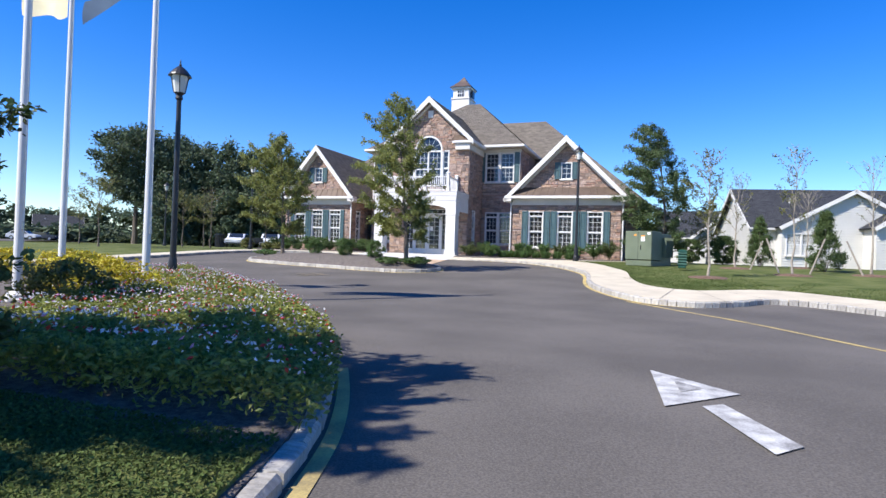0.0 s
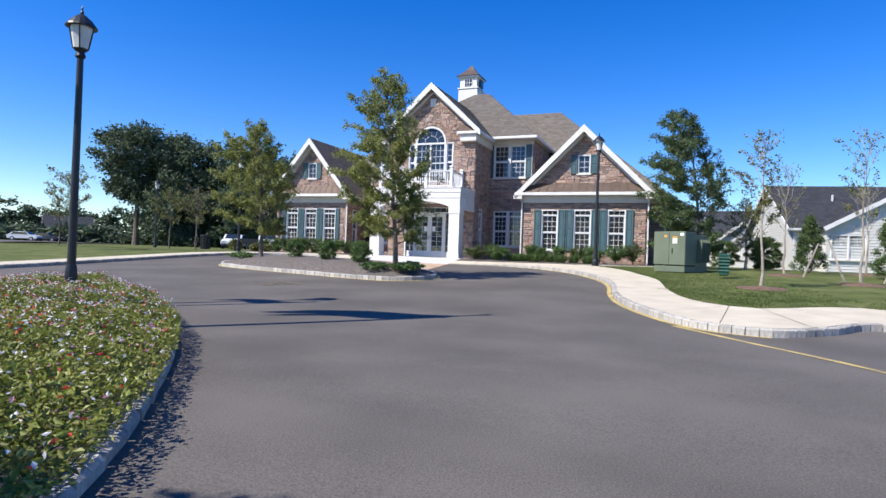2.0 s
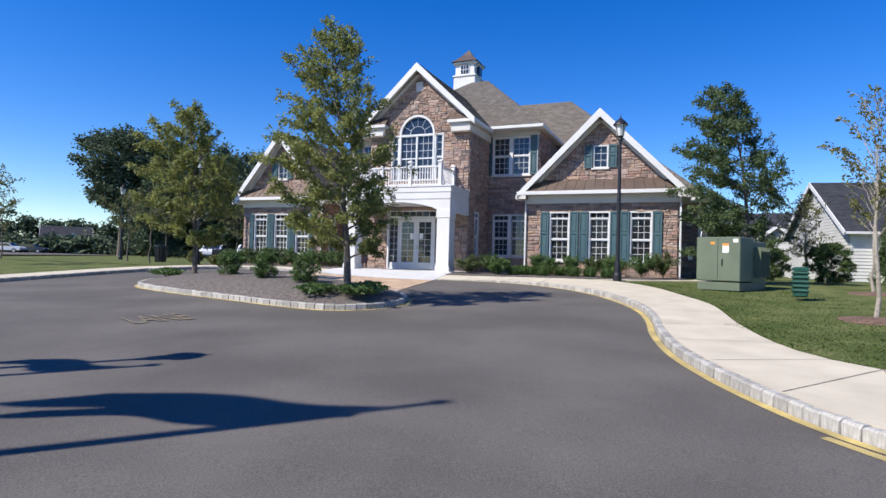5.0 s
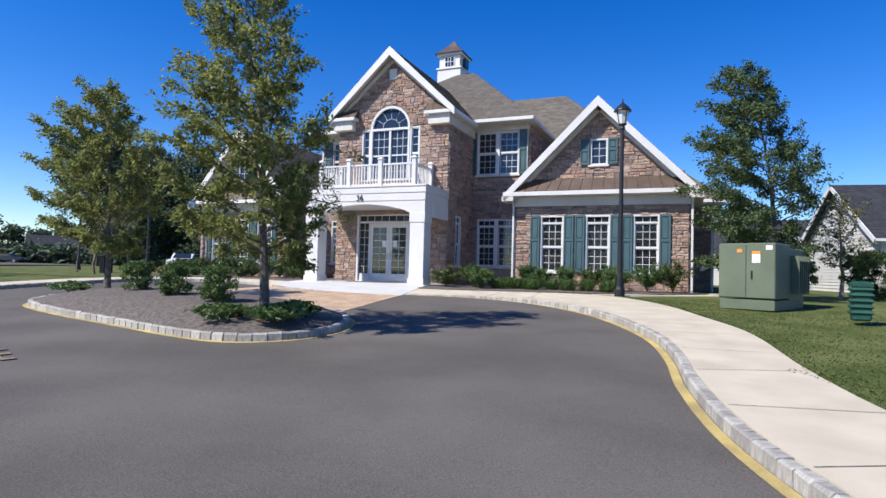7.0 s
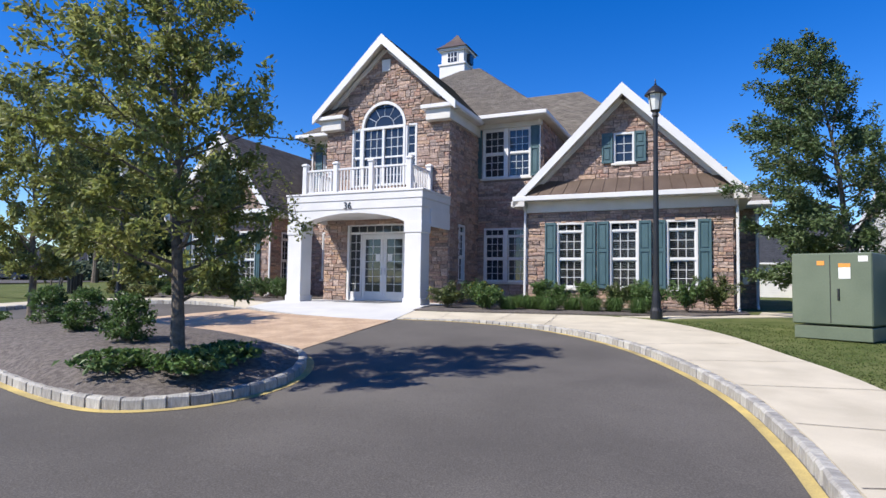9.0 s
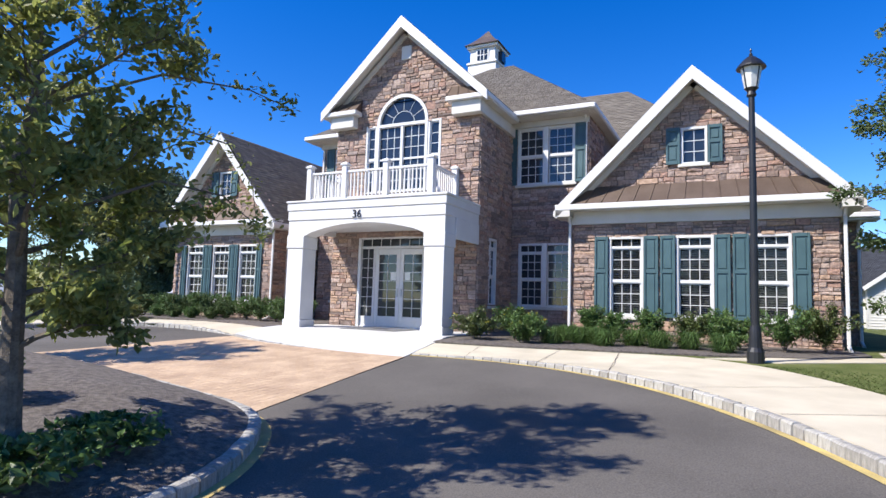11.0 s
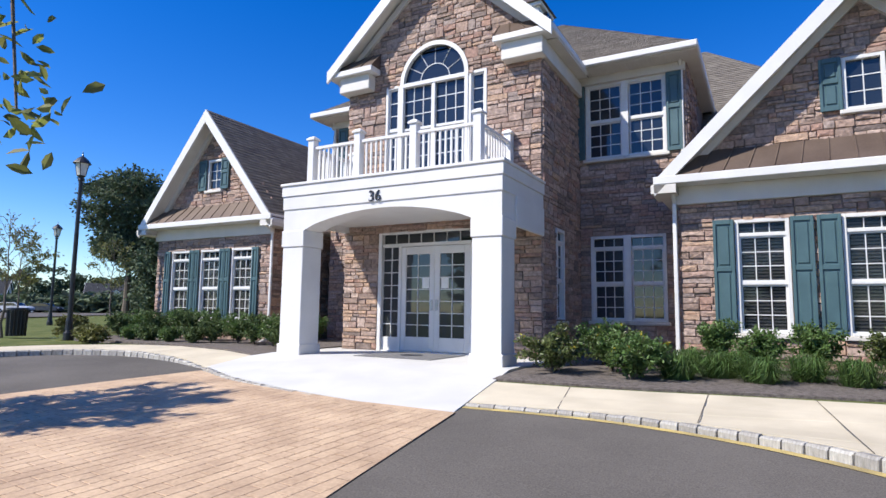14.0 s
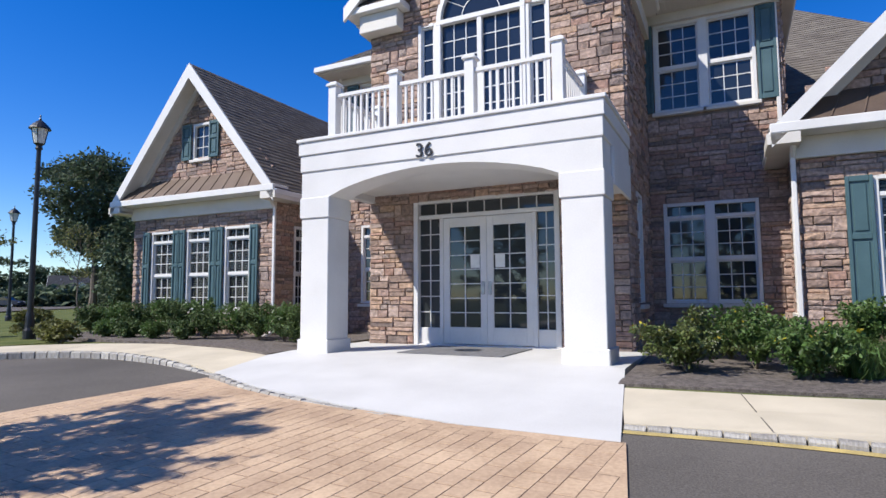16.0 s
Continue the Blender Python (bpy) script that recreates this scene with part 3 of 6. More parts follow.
def stone_rows(outline, holes, rng):
    """Rectangles of a coursed ledge-stone face."""
    z, top = min(p[1] for p in outline), max(p[1] for p in outline)
    out = []
    while z < top - 0.04:
        h = min(rng.choice((0.16, 0.19, 0.22, 0.26)), top - z)
        s = span_at(outline, z + h * 0.5)
        if s:
            cuts = sorted((max(a, s[0]), min(b, s[1])) for a, b, c, d in holes if c < z + h * 0.7 and d > z + h * 0.3)
            runs, x = [], s[0]
            for a, b in cuts:
                if a > x:
                    runs.append((x, a))
                x = max(x, b)
            if x < s[1]:
                runs.append((x, s[1]))
            for a, b in runs:
                x = a
                while x < b - 0.02:
                    tall = rng.random() < 0.13 or h < 0.12
                    w = min(rng.uniform(0.16, 0.36) if tall else rng.uniform(0.3, 0.62), b - x)
                    if b - x - w < 0.12:
                        w = b - x
                    if tall:
                        out.append((x, x + w, z, z + h))
                    else:
                        zs = z + h * rng.uniform(0.36, 0.64)
                        for za, zb in ((z, zs), (zs, z + h)):
                            if w > 0.34 and rng.random() < 0.55:
                                xm = x + w * rng.uniform(0.32, 0.68)
                                out += [(x, xm, za, zb), (xm, x + w, za, zb)]
                            else:
                                out.append((x, x + w, za, zb))
                    x += w
        z += h
    return out


def stone_face(outline, holes, y, owner, seed, turn=None, single=None):
    """Stones on a wall's face; those inside the stretch `single` (x0, x1, z0, z1) are pieces of their own."""
    rng = random.Random(seed)
    verts, faces = [], []
    for x0, x1, z0, z1 in stone_rows(outline, holes, rng):
        g = 0.002
        if single and single[0] <= x0 and x1 <= single[1] and single[2] <= z0 and z1 <= single[3]:
            o = new("stone", rng.choice(STONES))
            o.parent = owner
            o.matrix_world = (turn or Matrix()) @ Matrix.LocRotScale((x0 + g, y, z0 + g), None, (x1 - x0 - 2 * g, 1, z1 - z0 - 2 * g))
            continue
        v, f = stone_shape(rng, x0 + g, x1 - g, z0 + g, z1 - g, 0.06, 0.06)
        k = len(verts)
        verts += [(a, b + y, c) for a, b, c in v]
        faces += [tuple(i + k for i in q) for q in f]
    ob = raw("stonework", verts, faces, M_STONE, owner, "rough coursed stones in tan, brown and grey")
    ob["kind"] = "stuff"
    if turn:
        ob.matrix_world = turn
    return ob


def muntins(owner, x0, x1, z0, z1, cols, rows, y, w=0.018):
    """Single glazing bars over a pane."""
    for i in range(1, cols):
        x = x0 + (x1 - x0) * i / cols
        part("muntin", boxes((x - w / 2, x + w / 2, y - 0.008, y + 0.012, z0, z1)), M_WHITE2, owner)
    for i in range(1, rows):
        z = z0 + (z1 - z0) * i / rows
        part("muntin", boxes((x0, x1, y - 0.006, y + 0.012, z - w / 2, z + w / 2)), M_WHITE2, owner)


def window(x0, x1, z0, z1, y, parent, transom=0.0, cols=3, turn=None, label="", split=True, sill=True, blind=False):
    """A white sash window: casing, sashes with bars, glass, sill and, where given, a transom light."""
    root = part("window", boxes((x0, x0 + 0.07, y - 0.03, y + 0.14, z0, z1), (x1 - 0.07, x1, y - 0.03, y + 0.14, z0, z1), (x0 + 0.07, x1 - 0.07, y - 0.03, y + 0.14, z1 - 0.07, z1), (x0 + 0.07, x1 - 0.07, y - 0.03, y + 0.14, z0, z0 + 0.05), bevel=0.006), M_WHITE2, parent, label)
    a, b, top = x0 + 0.07, x1 - 0.07, z1 - 0.07
    glass = M_PANE if blind else M_GLASS
    if blind:
        slats = bmesh.new()
        for k in range(int((top - z0 - 0.1) / 0.062)):
            zk = z0 + 0.09 + k * 0.062
            box(slats, a, b, y + 0.16, y + 0.2, zk, zk + 0.028)
        part("blind", slats, M_BLIND, root, "half-open slatted blind behind the glass")["kind"] = "stuff"
        # black sheet added behind the slats in place of the room's own shade
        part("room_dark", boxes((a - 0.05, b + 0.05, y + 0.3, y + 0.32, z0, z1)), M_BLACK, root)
    low = z0 + 0.05
    if transom:
        tz = z1 - transom
        part("transom_bar", boxes((a, b, y - 0.01, y + 0.12, tz - 0.035, tz + 0.035), bevel=0.005), M_WHITE2, root)
        muntins(root, a, b, tz + 0.035, top, cols, 1, y + 0.05)
        part("pane", boxes((a, b, y + 0.06, y + 0.075, tz + 0.035, top)), glass, root)
        top = tz - 0.035
    mid = (low + top) / 2
    if split:
        part("meeting_rail", boxes((a, b, y + 0.015, y + 0.1, mid - 0.03, mid + 0.03), bevel=0.005), M_WHITE2, root)
        for q0, q1, dy in ((low, mid - 0.03, 0.035), (mid + 0.03, top, 0.0)):
            s = boxes((a, a + 0.035, y + dy + 0.02, y + dy + 0.07, q0, q1), (b - 0.035, b, y + dy + 0.02, y + dy + 0.07, q0, q1), (a + 0.035, b - 0.035, y + dy + 0.02, y + dy + 0.07, q0, q0 + 0.03), (a + 0.035, b - 0.035, y + dy + 0.02, y + dy + 0.07, q1 - 0.03, q1))
            sash = part("sash", s, M_WHITE2, root)
            muntins(root, a + 0.035, b - 0.035, q0 + 0.03, q1 - 0.03, cols, 2 if q1 - q0 < 0.8 else 3, y + dy + 0.042)
            part("pane", boxes((a + 0.03, b - 0.03, y + dy + 0.05, y + dy + 0.062, q0 + 0.02, q1 - 0.02)), glass, root)
    else:
        muntins(root, a, b, low, top, cols, max(2, round((top - low) / 0.33)), y + 0.042)
        part("pane", boxes((a, b, y + 0.05, y + 0.062, low, top)), M_GLASS, root)
    if sill:
        part("sill", boxes((x0 - 0.06, x1 + 0.06, y - 0.1, y + 0.05, z0 - 0.085, z0 - 0.004), bevel=0.012), M_SOFFIT, root)
    if turn:
        root.matrix_world = turn
    return root


def shutter(x0, x1, z0, z1, y, parent):
    """A two-panel teal shutter: stiles and rails round sunk raised-edge panels."""
    h = z1 - z0
    zm = z0 + h * 0.56
    r = part("shutter", boxes((x0, x0 + 0.055, y - 0.045, y, z0, z1), (x1 - 0.055, x1, y - 0.045, y, z0, z1), (x0 + 0.055, x1 - 0.055, y - 0.045, y, z0, z0 + 0.09), (x0 + 0.055, x1 - 0.055, y - 0.045, y, z1 - 0.09, z1), (x0 + 0.055, x1 - 0.055, y - 0.045, y, zm - 0.045, zm + 0.045), bevel=0.006), M_SHUTTER, parent)
    for a, b in ((z0 + 0.09, zm - 0.045), (zm + 0.045, z1 - 0.09)):
        part("panel", boxes((x0 + 0.055, x1 - 0.055, y - 0.018, y - 0.002, a, b)), M_SHUTTER, r)
        part("raised_field", boxes((x0 + 0.09, x1 - 0.09, y - 0.036, y - 0.016, a + 0.035, b - 0.035), bevel=0.012), M_SHUTTER, r)


def roof_plane(a, b, c, d, parent, seed=0, mat=None, name="roof"):
    """A roof slope a-b along the eaves, d-c along the top: a board and courses of single shingle tabs."""
    mat = mat or M_SHINGLE
    a, b, c, d = map(Vector, (a, b, c, d))
    n = (b - a).cross(d - a).normalized()
    if n.z < 0:
        n = -n
    base = raw(name, [*(p for p in (a, b, c, d)), *(p - n * 0.1 for p in (a, b, c, d))], [(0, 1, 2, 3), (7, 6, 5, 4), (0, 4, 5, 1), (1, 5, 6, 2), (2, 6, 7, 3), (3, 7, 4, 0)], mat, parent)
    rng = random.Random(seed)
    rows = max(2, int((((d + c) / 2) - ((a + b) / 2)).length / 0.145))
    verts, faces = [], []
    for r in range(rows):
        s0, s1 = r / rows, (r + 1.15) / rows
        s1 = min(s1, 1.0)
        l0, r0, l1, r1 = a.lerp(d, s0), b.lerp(c, s0), a.lerp(d, s1), b.lerp(c, s1)
        length = (r0 - l0).length
        if length < 0.1:
            continue
        t = -rng.uniform(0, 0.3)
        while t < length:
            w = rng.uniform(0.22, 0.42)
            u0, u1 = max(t, 0) / length, min(t + w - 0.006, length) / length
            t += w
            if u1 <= u0:
                continue
            up = 0.016 + rng.uniform(0, 0.006)
            k = len(verts)
            p0, p1 = l0.lerp(r0, u0), l0.lerp(r0, u1)
            verts += [p0 + n * up, p1 + n * up, l1.lerp(r1, u1) + n * 0.006, l1.lerp(r1, u0) + n * 0.006, p0, p1]
            faces += [(k, k + 1, k + 2, k + 3), (k + 4, k + 5, k + 1, k)]
    sh = raw("shingles", verts, faces, mat, base)
    sh["kind"] = "stuff"
    return base


def beam(name, p, q, w, h, mat, parent, up=(0, 0, 1), label=""):
    """A board from p to q, w thick sideways and h deep downwards from the line."""
    p, q = Vector(p), Vector(q)
    t = (q - p).normalized()
    s = t.cross(Vector(up)).normalized()
    u = s.cross(t).normalized()
    v = [x + s * i * w / 2 + u * j for x in (p, q) for i, j in ((-1, 0), (1, 0), (1, -h), (-1, -h))]
    return raw(name, v, [(0, 1, 2, 3), (7, 6, 5, 4), (0, 4, 5, 1), (1, 5, 6, 2), (2, 6, 7, 3), (3, 7, 4, 0)], mat, parent, label)


def downspout(x, y, z0, z1, parent, kick=(0, -0.35)):
    bm = boxes((x - 0.04, x + 0.04, y - 0.03, y + 0.03, z0 + 0.12, z1), bevel=0.012)
    rod(bm, (x, y, z0 + 0.14), (x + kick[0], y + kick[1], z0 + 0.03), 0.045, sides=8)
    rod(bm, (x, y, z1 - 0.02), (x, y - 0.28, z1 + 0.22), 0.045, sides=8)
    return part("downspout", bm, M_WHITE, parent, "white metal downspout")


stone_meshes()
G0 = 1.0  # foot of the walls


def wing(cx, half, pitch_w, seed, side):
    """A one-storey gabled wing: stone front, three shuttered windows, bronze skirt roof, white trim."""
    y, top = 0.95, 4.26
    x0, x1 = cx - half, cx + half
    over = 0.42
    apex_z, tip_z = 8.28, 4.66
    ww = 0.46
    wins = [(cx + k * pitch_w - ww, cx + k * pitch_w + ww, 1.7, 3.88) for k in (-1, 0, 1)]
    gw = (cx - 0.33, cx + 0.33, 5.78, 6.78)
    slope = (apex_z - tip_z) / (half + over)
    gable = [(x0, top), (x1, top), (x1, tip_z + over * slope - 0.18), (cx, apex_z - 0.18), (x0, tip_z + over * slope - 0.18)]
    low = wall_solid("front_wall", [(x0, G0), (x1, G0), (x1, top), (x0, top)], wins, y, y + 0.3, M_MORTAR, house, "rough stone front wall of a wing")
    stone_face([(x0, G0), (x1, G0), (x1, top - 0.02), (x0, top - 0.02)], wins, y, low, seed)
    up = wall_solid("gable_wall", gable, [gw], y, y + 0.3, M_MORTAR, house, "rough stone gable of a wing")
    stone_face([(x0, 5.2), (x1, 5.2), (cx + 0.05, apex_z - 0.35), (cx - 0.05, apex_z - 0.35)], [gw], y, up, seed + 1)
    for w in wins:
        window(*w, y, house, transom=0.3, cols=3, blind=True)
        sw = min(0.37, pitch_w - 2 * ww) if pitch_w > 1.6 else 0.27
        shutter(w[0] - sw - 0.01, w[0] - 0.01, w[2], w[3], y - 0.05, house)
        shutter(w[1] + 0.01, w[1] + sw + 0.01, w[2], w[3], y - 0.05, house)
    window(*gw, y, house, cols=2, split=False)
    shutter(gw[0] - 0.36, gw[0] - 0.01, gw[2], gw[3], y - 0.05, house)
    shutter(gw[1] + 0.01, gw[1] + 0.36, gw[2], gw[3], y - 0.05, house)
    # frieze, fascia and bronze skirt roof under the gable
    part("frieze", boxes((x0 - 0.06, x1 + 0.06, y - 0.1, y + 0.02, top - 0.02, top + 0.34), bevel=0.01), M_SOFFIT, house, "ivory frieze board")
    part("fascia", boxes((x0 - over, x1 + over, 0.42, y + 0.02, top + 0.34, top + 0.5), bevel=0.012), M_WHITE, house, "white fascia board")
    sk = bmesh.new()
    zb, zt = top + 0.5, 5.3
    pts = [(x0 - 0.12, 0.46, zb), (x1 + 0.12, 0.46, zb), (x1 - 0.25, y - 0.03, zt), (x0 + 0.25, y - 0.03, zt), (x0 - 0.12, y, zb), (x1 + 0.12, y, zb)]
    vs = [sk.verts.new(p) for p in pts]
    for f in ((0, 1, 2, 3), (0, 3, 4), (1, 5, 2), (4, 5, 1, 0)):
        sk.faces.new([vs[i] for i in f])
    skirt = part("skirt_roof", sk, M_COPPER, house, "bronze standing-seam metal skirt roof")
    k = int((x1 - x0) / 0.42)
    for i in range(k + 1):
        x = x0 + (x1 - x0) * i / k
        xt = x0 + 0.25 + (x1 - x0 - 0.5) * i / k
        beam("seam", (x, 0.46, zb + 0.03), (xt, y - 0.03, zt + 0.03), 0.022, 0.04, M_COPPER, skirt)
    # roof and rakes
    back = 11.0
    e = 0.48
    roof_plane((x0 - over, e, tip_z), (x0 - over, back, tip_z), (cx, back, apex_z), (cx, e, apex_z), house, seed + 2)
    roof_plane((x1 + over, back, tip_z), (x1 + over, e, tip_z), (cx, e, apex_z), (cx, back, apex_z), house, seed + 3)
    for s in (-1, 1):
        tip = (cx + s * (half + over), 0.1, tip_z - 0.02)
        peak = (cx, 0.1, apex_z - 0.02)
        ns = (s * slope, 0, 1)
        drop = 0.26 * math.sqrt(1 + slope * slope)
        part("rake_board", prism(bmesh.new(), [(tip[0], tip_z + 0.01), (cx, apex_z + 0.01), (cx, apex_z + 0.01 - drop), (tip[0] - s * 0.02, tip_z + 0.01 - drop * 0.8)], 0.43, 0.495), M_WHITE, house)
        beam("rake_soffit", (tip[0] - s * 0.1, 0.72, tip_z - 0.12), (cx, 0.72, apex_z - 0.24), 0.45, 0.03, M_SOFFIT, house, up=ns)
        beam("rake_moulding", (tip[0] - s * 0.2, y - 0.06, tip_z + 0.05), (cx, y - 0.06, apex_z - 0.2), 0.1, 0.2, M_SOFFIT, house, up=ns)
        # eaves along the sides
        xe = cx + s * (half + over)
        part("eave_gutter", boxes((xe - 0.02, xe + 0.06, 0.46, back, tip_z - 0.16, tip_z - 0.02), bevel=0.02), M_WHITE, house, "white gutter along the eaves")
        part("eaves_soffit", boxes((min(cx + s * half, xe), max(cx + s * half, xe), 0.45, back, tip_z - 0.2, tip_z - 0.17)), M_SOFFIT, house)
        part("return_block", boxes((min(cx + s * half, xe + s * 0.05), max(cx + s * half, xe + s * 0.05), 0.43, y + 0.4, top + 0.16, top + 0.335)), M_SOFFIT, house)
    # side walls
    for s in (-1, 1):
        xs = cx + s * half
        turn = Matrix.Translation((xs, 0, 0)) @ Matrix.Rotation(radians(90 * s), 4, "Z")
        u0, u1 = (y + 0.3, 9.0) if s > 0 else (-9.0, -y - 0.3)
        hole = []
        if s == side:
            c = (y + 1.02) * s if s > 0 else -(y + 1.05)
            hole = [(c - 0.3, c + 0.3, 1.7, 3.88)]
        w = wall_solid("side_wall", [(u0, G0), (u1, G0), (u1, 4.5), (u0, 4.5)], hole, 0, 0.3, M_MORTAR, house, "rough stone side wall of a wing", turn)
        v0, v1 = (u0 - 0.3, min(u1, 4.0)) if s > 0 else (max(u0, -4.0), u1 + 0.3)
        so = stone_face([(v0, G0), (v1, G0), (v1, 4.46), (v0, 4.46)], hole, 0, w, seed + 5 + s, turn)
        if hole:
            window(*hole[0], 0, house, transom=0.3, cols=2, turn=turn)


wing(8.5, 3.17, 1.73, 10, -1)
wing(-8.5, 2.6, 1.4, 30, 1)
downspout(5.24, 0.86, 1.05, 4.3, house)
downspout(11.78, 0.86, 1.05, 4.3, house)
downspout(-5.82, 0.86, 1.05, 4.3, house)

# central bay
BX0, BX1, BTOP = -2.42, 2.75, 8.0
door_hole = (-1.4, 1.56, 1.0, 3.92)
arch_hole = (-1.28, 1.46, 5.32, 7.5)
bay_out = [(BX0, G0), (BX1, G0), (BX1, BTOP + 0.05), (CX, 10.5), (BX0, BTOP + 0.05)]
arch_cells = []
for k in range(6):
    z0 = 7.5 + 0.15 * k
    zc = min(z0 + 0.075 - 7.5, 0.89)
    hw = math.sqrt(0.81 - zc * zc)
    arch_cells.append((0.07 - hw, 0.07 + hw, z0, z0 + 0.15))
bay = wall_solid("bay_wall", bay_out, [door_hole, arch_hole] + arch_cells, 0, 0.3, M_MORTAR, house, "rough stone front of the tall central bay")
vent_hole = (CX - 0.18, CX + 0.18, 9.6, 10.05)
stone_face(bay_out, [door_hole, arch_hole, vent_hole] + arch_cells, 0, bay, 50, single=(-2.42, 2.75, 1.0, 3.95))
for s, xs in ((1, BX1), (-1, BX0)):
    turn = Matrix.Translation((xs, 0, 0)) @ Matrix.Rotation(radians(90 * s), 4, "Z")
    u0, u1 = (0.3, 2.8) if s > 0 else (-2.8, -0.3)
    hole = [(1.15 * s - 0.3, 1.15 * s + 0.3, 1.86, 3.92)] if s > 0 else []
    w = wall_solid("bay_side_wall", [(u0, G0), (u1, G0), (u1, 8.1), (u0, 8.1)], hole, 0, 0.3, M_MORTAR, house, "rough stone side of the central bay", turn)
    v0, v1 = (0.0, 2.8) if s > 0 else (-2.8, 0.0)
    stone_face([(v0, G0), (v1, G0), (v1, 8.0), (v0, 8.0)], hole, 0, w, 60 + s, turn, single=(0.0, 2.8, 1.0, 2.9) if s > 0 else None)
    if hole:
        window(*hole[0], 0, house, transom=0.3, cols=2, turn=turn)
part("gable_vent", boxes((vent_hole[0], vent_hole[1], -0.05, 0.02, 9.6, 10.05), bevel=0.02), M_WHITE, house, "small white gable vent")

# arched window: fan light over paired sashes with side lights
aw = part("arched_window", boxes((-0.86, -0.76, -0.05, 0.14, 5.32, 7.5), (0.9, 1.0, -0.05, 0.14, 5.32, 7.5), (-0.86, 1.0, -0.055, 0.14, 7.44, 7.54), (-0.76, 0.9, -0.05, 0.14, 5.32, 5.4), (0.02, 0.12, -0.04, 0.14, 5.4, 7.44), bevel=0.008), M_WHITE2, house, "tall white arched window with a fan light")
for x0, x1 in ((-0.76, 0.02), (0.12, 0.9)):
    for z0, z1 in ((5.4, 6.36), (6.42, 7.44)):
        muntins(aw, x0, x1, z0, z1, 3, 3, 0.04)
        part("pane", boxes((x0, x1, 0.05, 0.062, z0, z1)), M_GLASS, aw)
    part("meeting_rail", boxes((x0, x1, 0.0, 0.08, 6.36, 6.42)), M_WHITE2, aw)
for x0, x1 in ((-1.28, -0.86), (1.0, 1.46)):
    window(x0, x1, 5.32, 7.54, 0, house, cols=1 if x1 < 0 else 1, split=True, sill=False)
arc = bmesh.new()
cxx, cz = 0.07, 7.54
ring = [[arc.verts.new((cxx + r * math.cos(t), yy, cz + r * math.sin(t))) for r, yy in ((0.93, -0.05), (0.83, -0.05), (0.83, 0.12), (0.93, 0.12))] for t in [math.pi * k / 24 for k in range(25)]]
for p, q in zip(ring, ring[1:]):
    for i in range(4):
        arc.faces.new((p[i], p[(i + 1) % 4], q[(i + 1) % 4], q[i]))
bmesh.ops.recalc_face_normals(arc, faces=arc.faces)
part("arch_casing", arc, M_WHITE2, aw)
fan = bmesh.new()
prism(fan, [(cxx + 0.84 * math.cos(t), cz + 0.84 * math.sin(t)) for t in [math.pi * k / 24 for k in range(25)]], 0.05, 0.062)
part("pane", fan, M_GLASS, aw)
for k in range(1, 6):
    t = math.pi * k / 6
    part("fan_bar", rod(bmesh.new(), (cxx + 0.4 * math.cos(t), 0.042, cz + 0.4 * math.sin(t)), (cxx + 0.84 * math.cos(t), 0.042, cz + 0.84 * math.sin(t)), 0.01, sides=4), M_WHITE2, aw)
part("fan_ring", tube(bmesh.new(), [Vector((cxx + 0.4 * math.cos(math.pi * k / 12), 0.042, cz + 0.4 * math.sin(math.pi * k / 12))) for k in range(13)], [0.01] * 13, 4), M_WHITE2, aw)

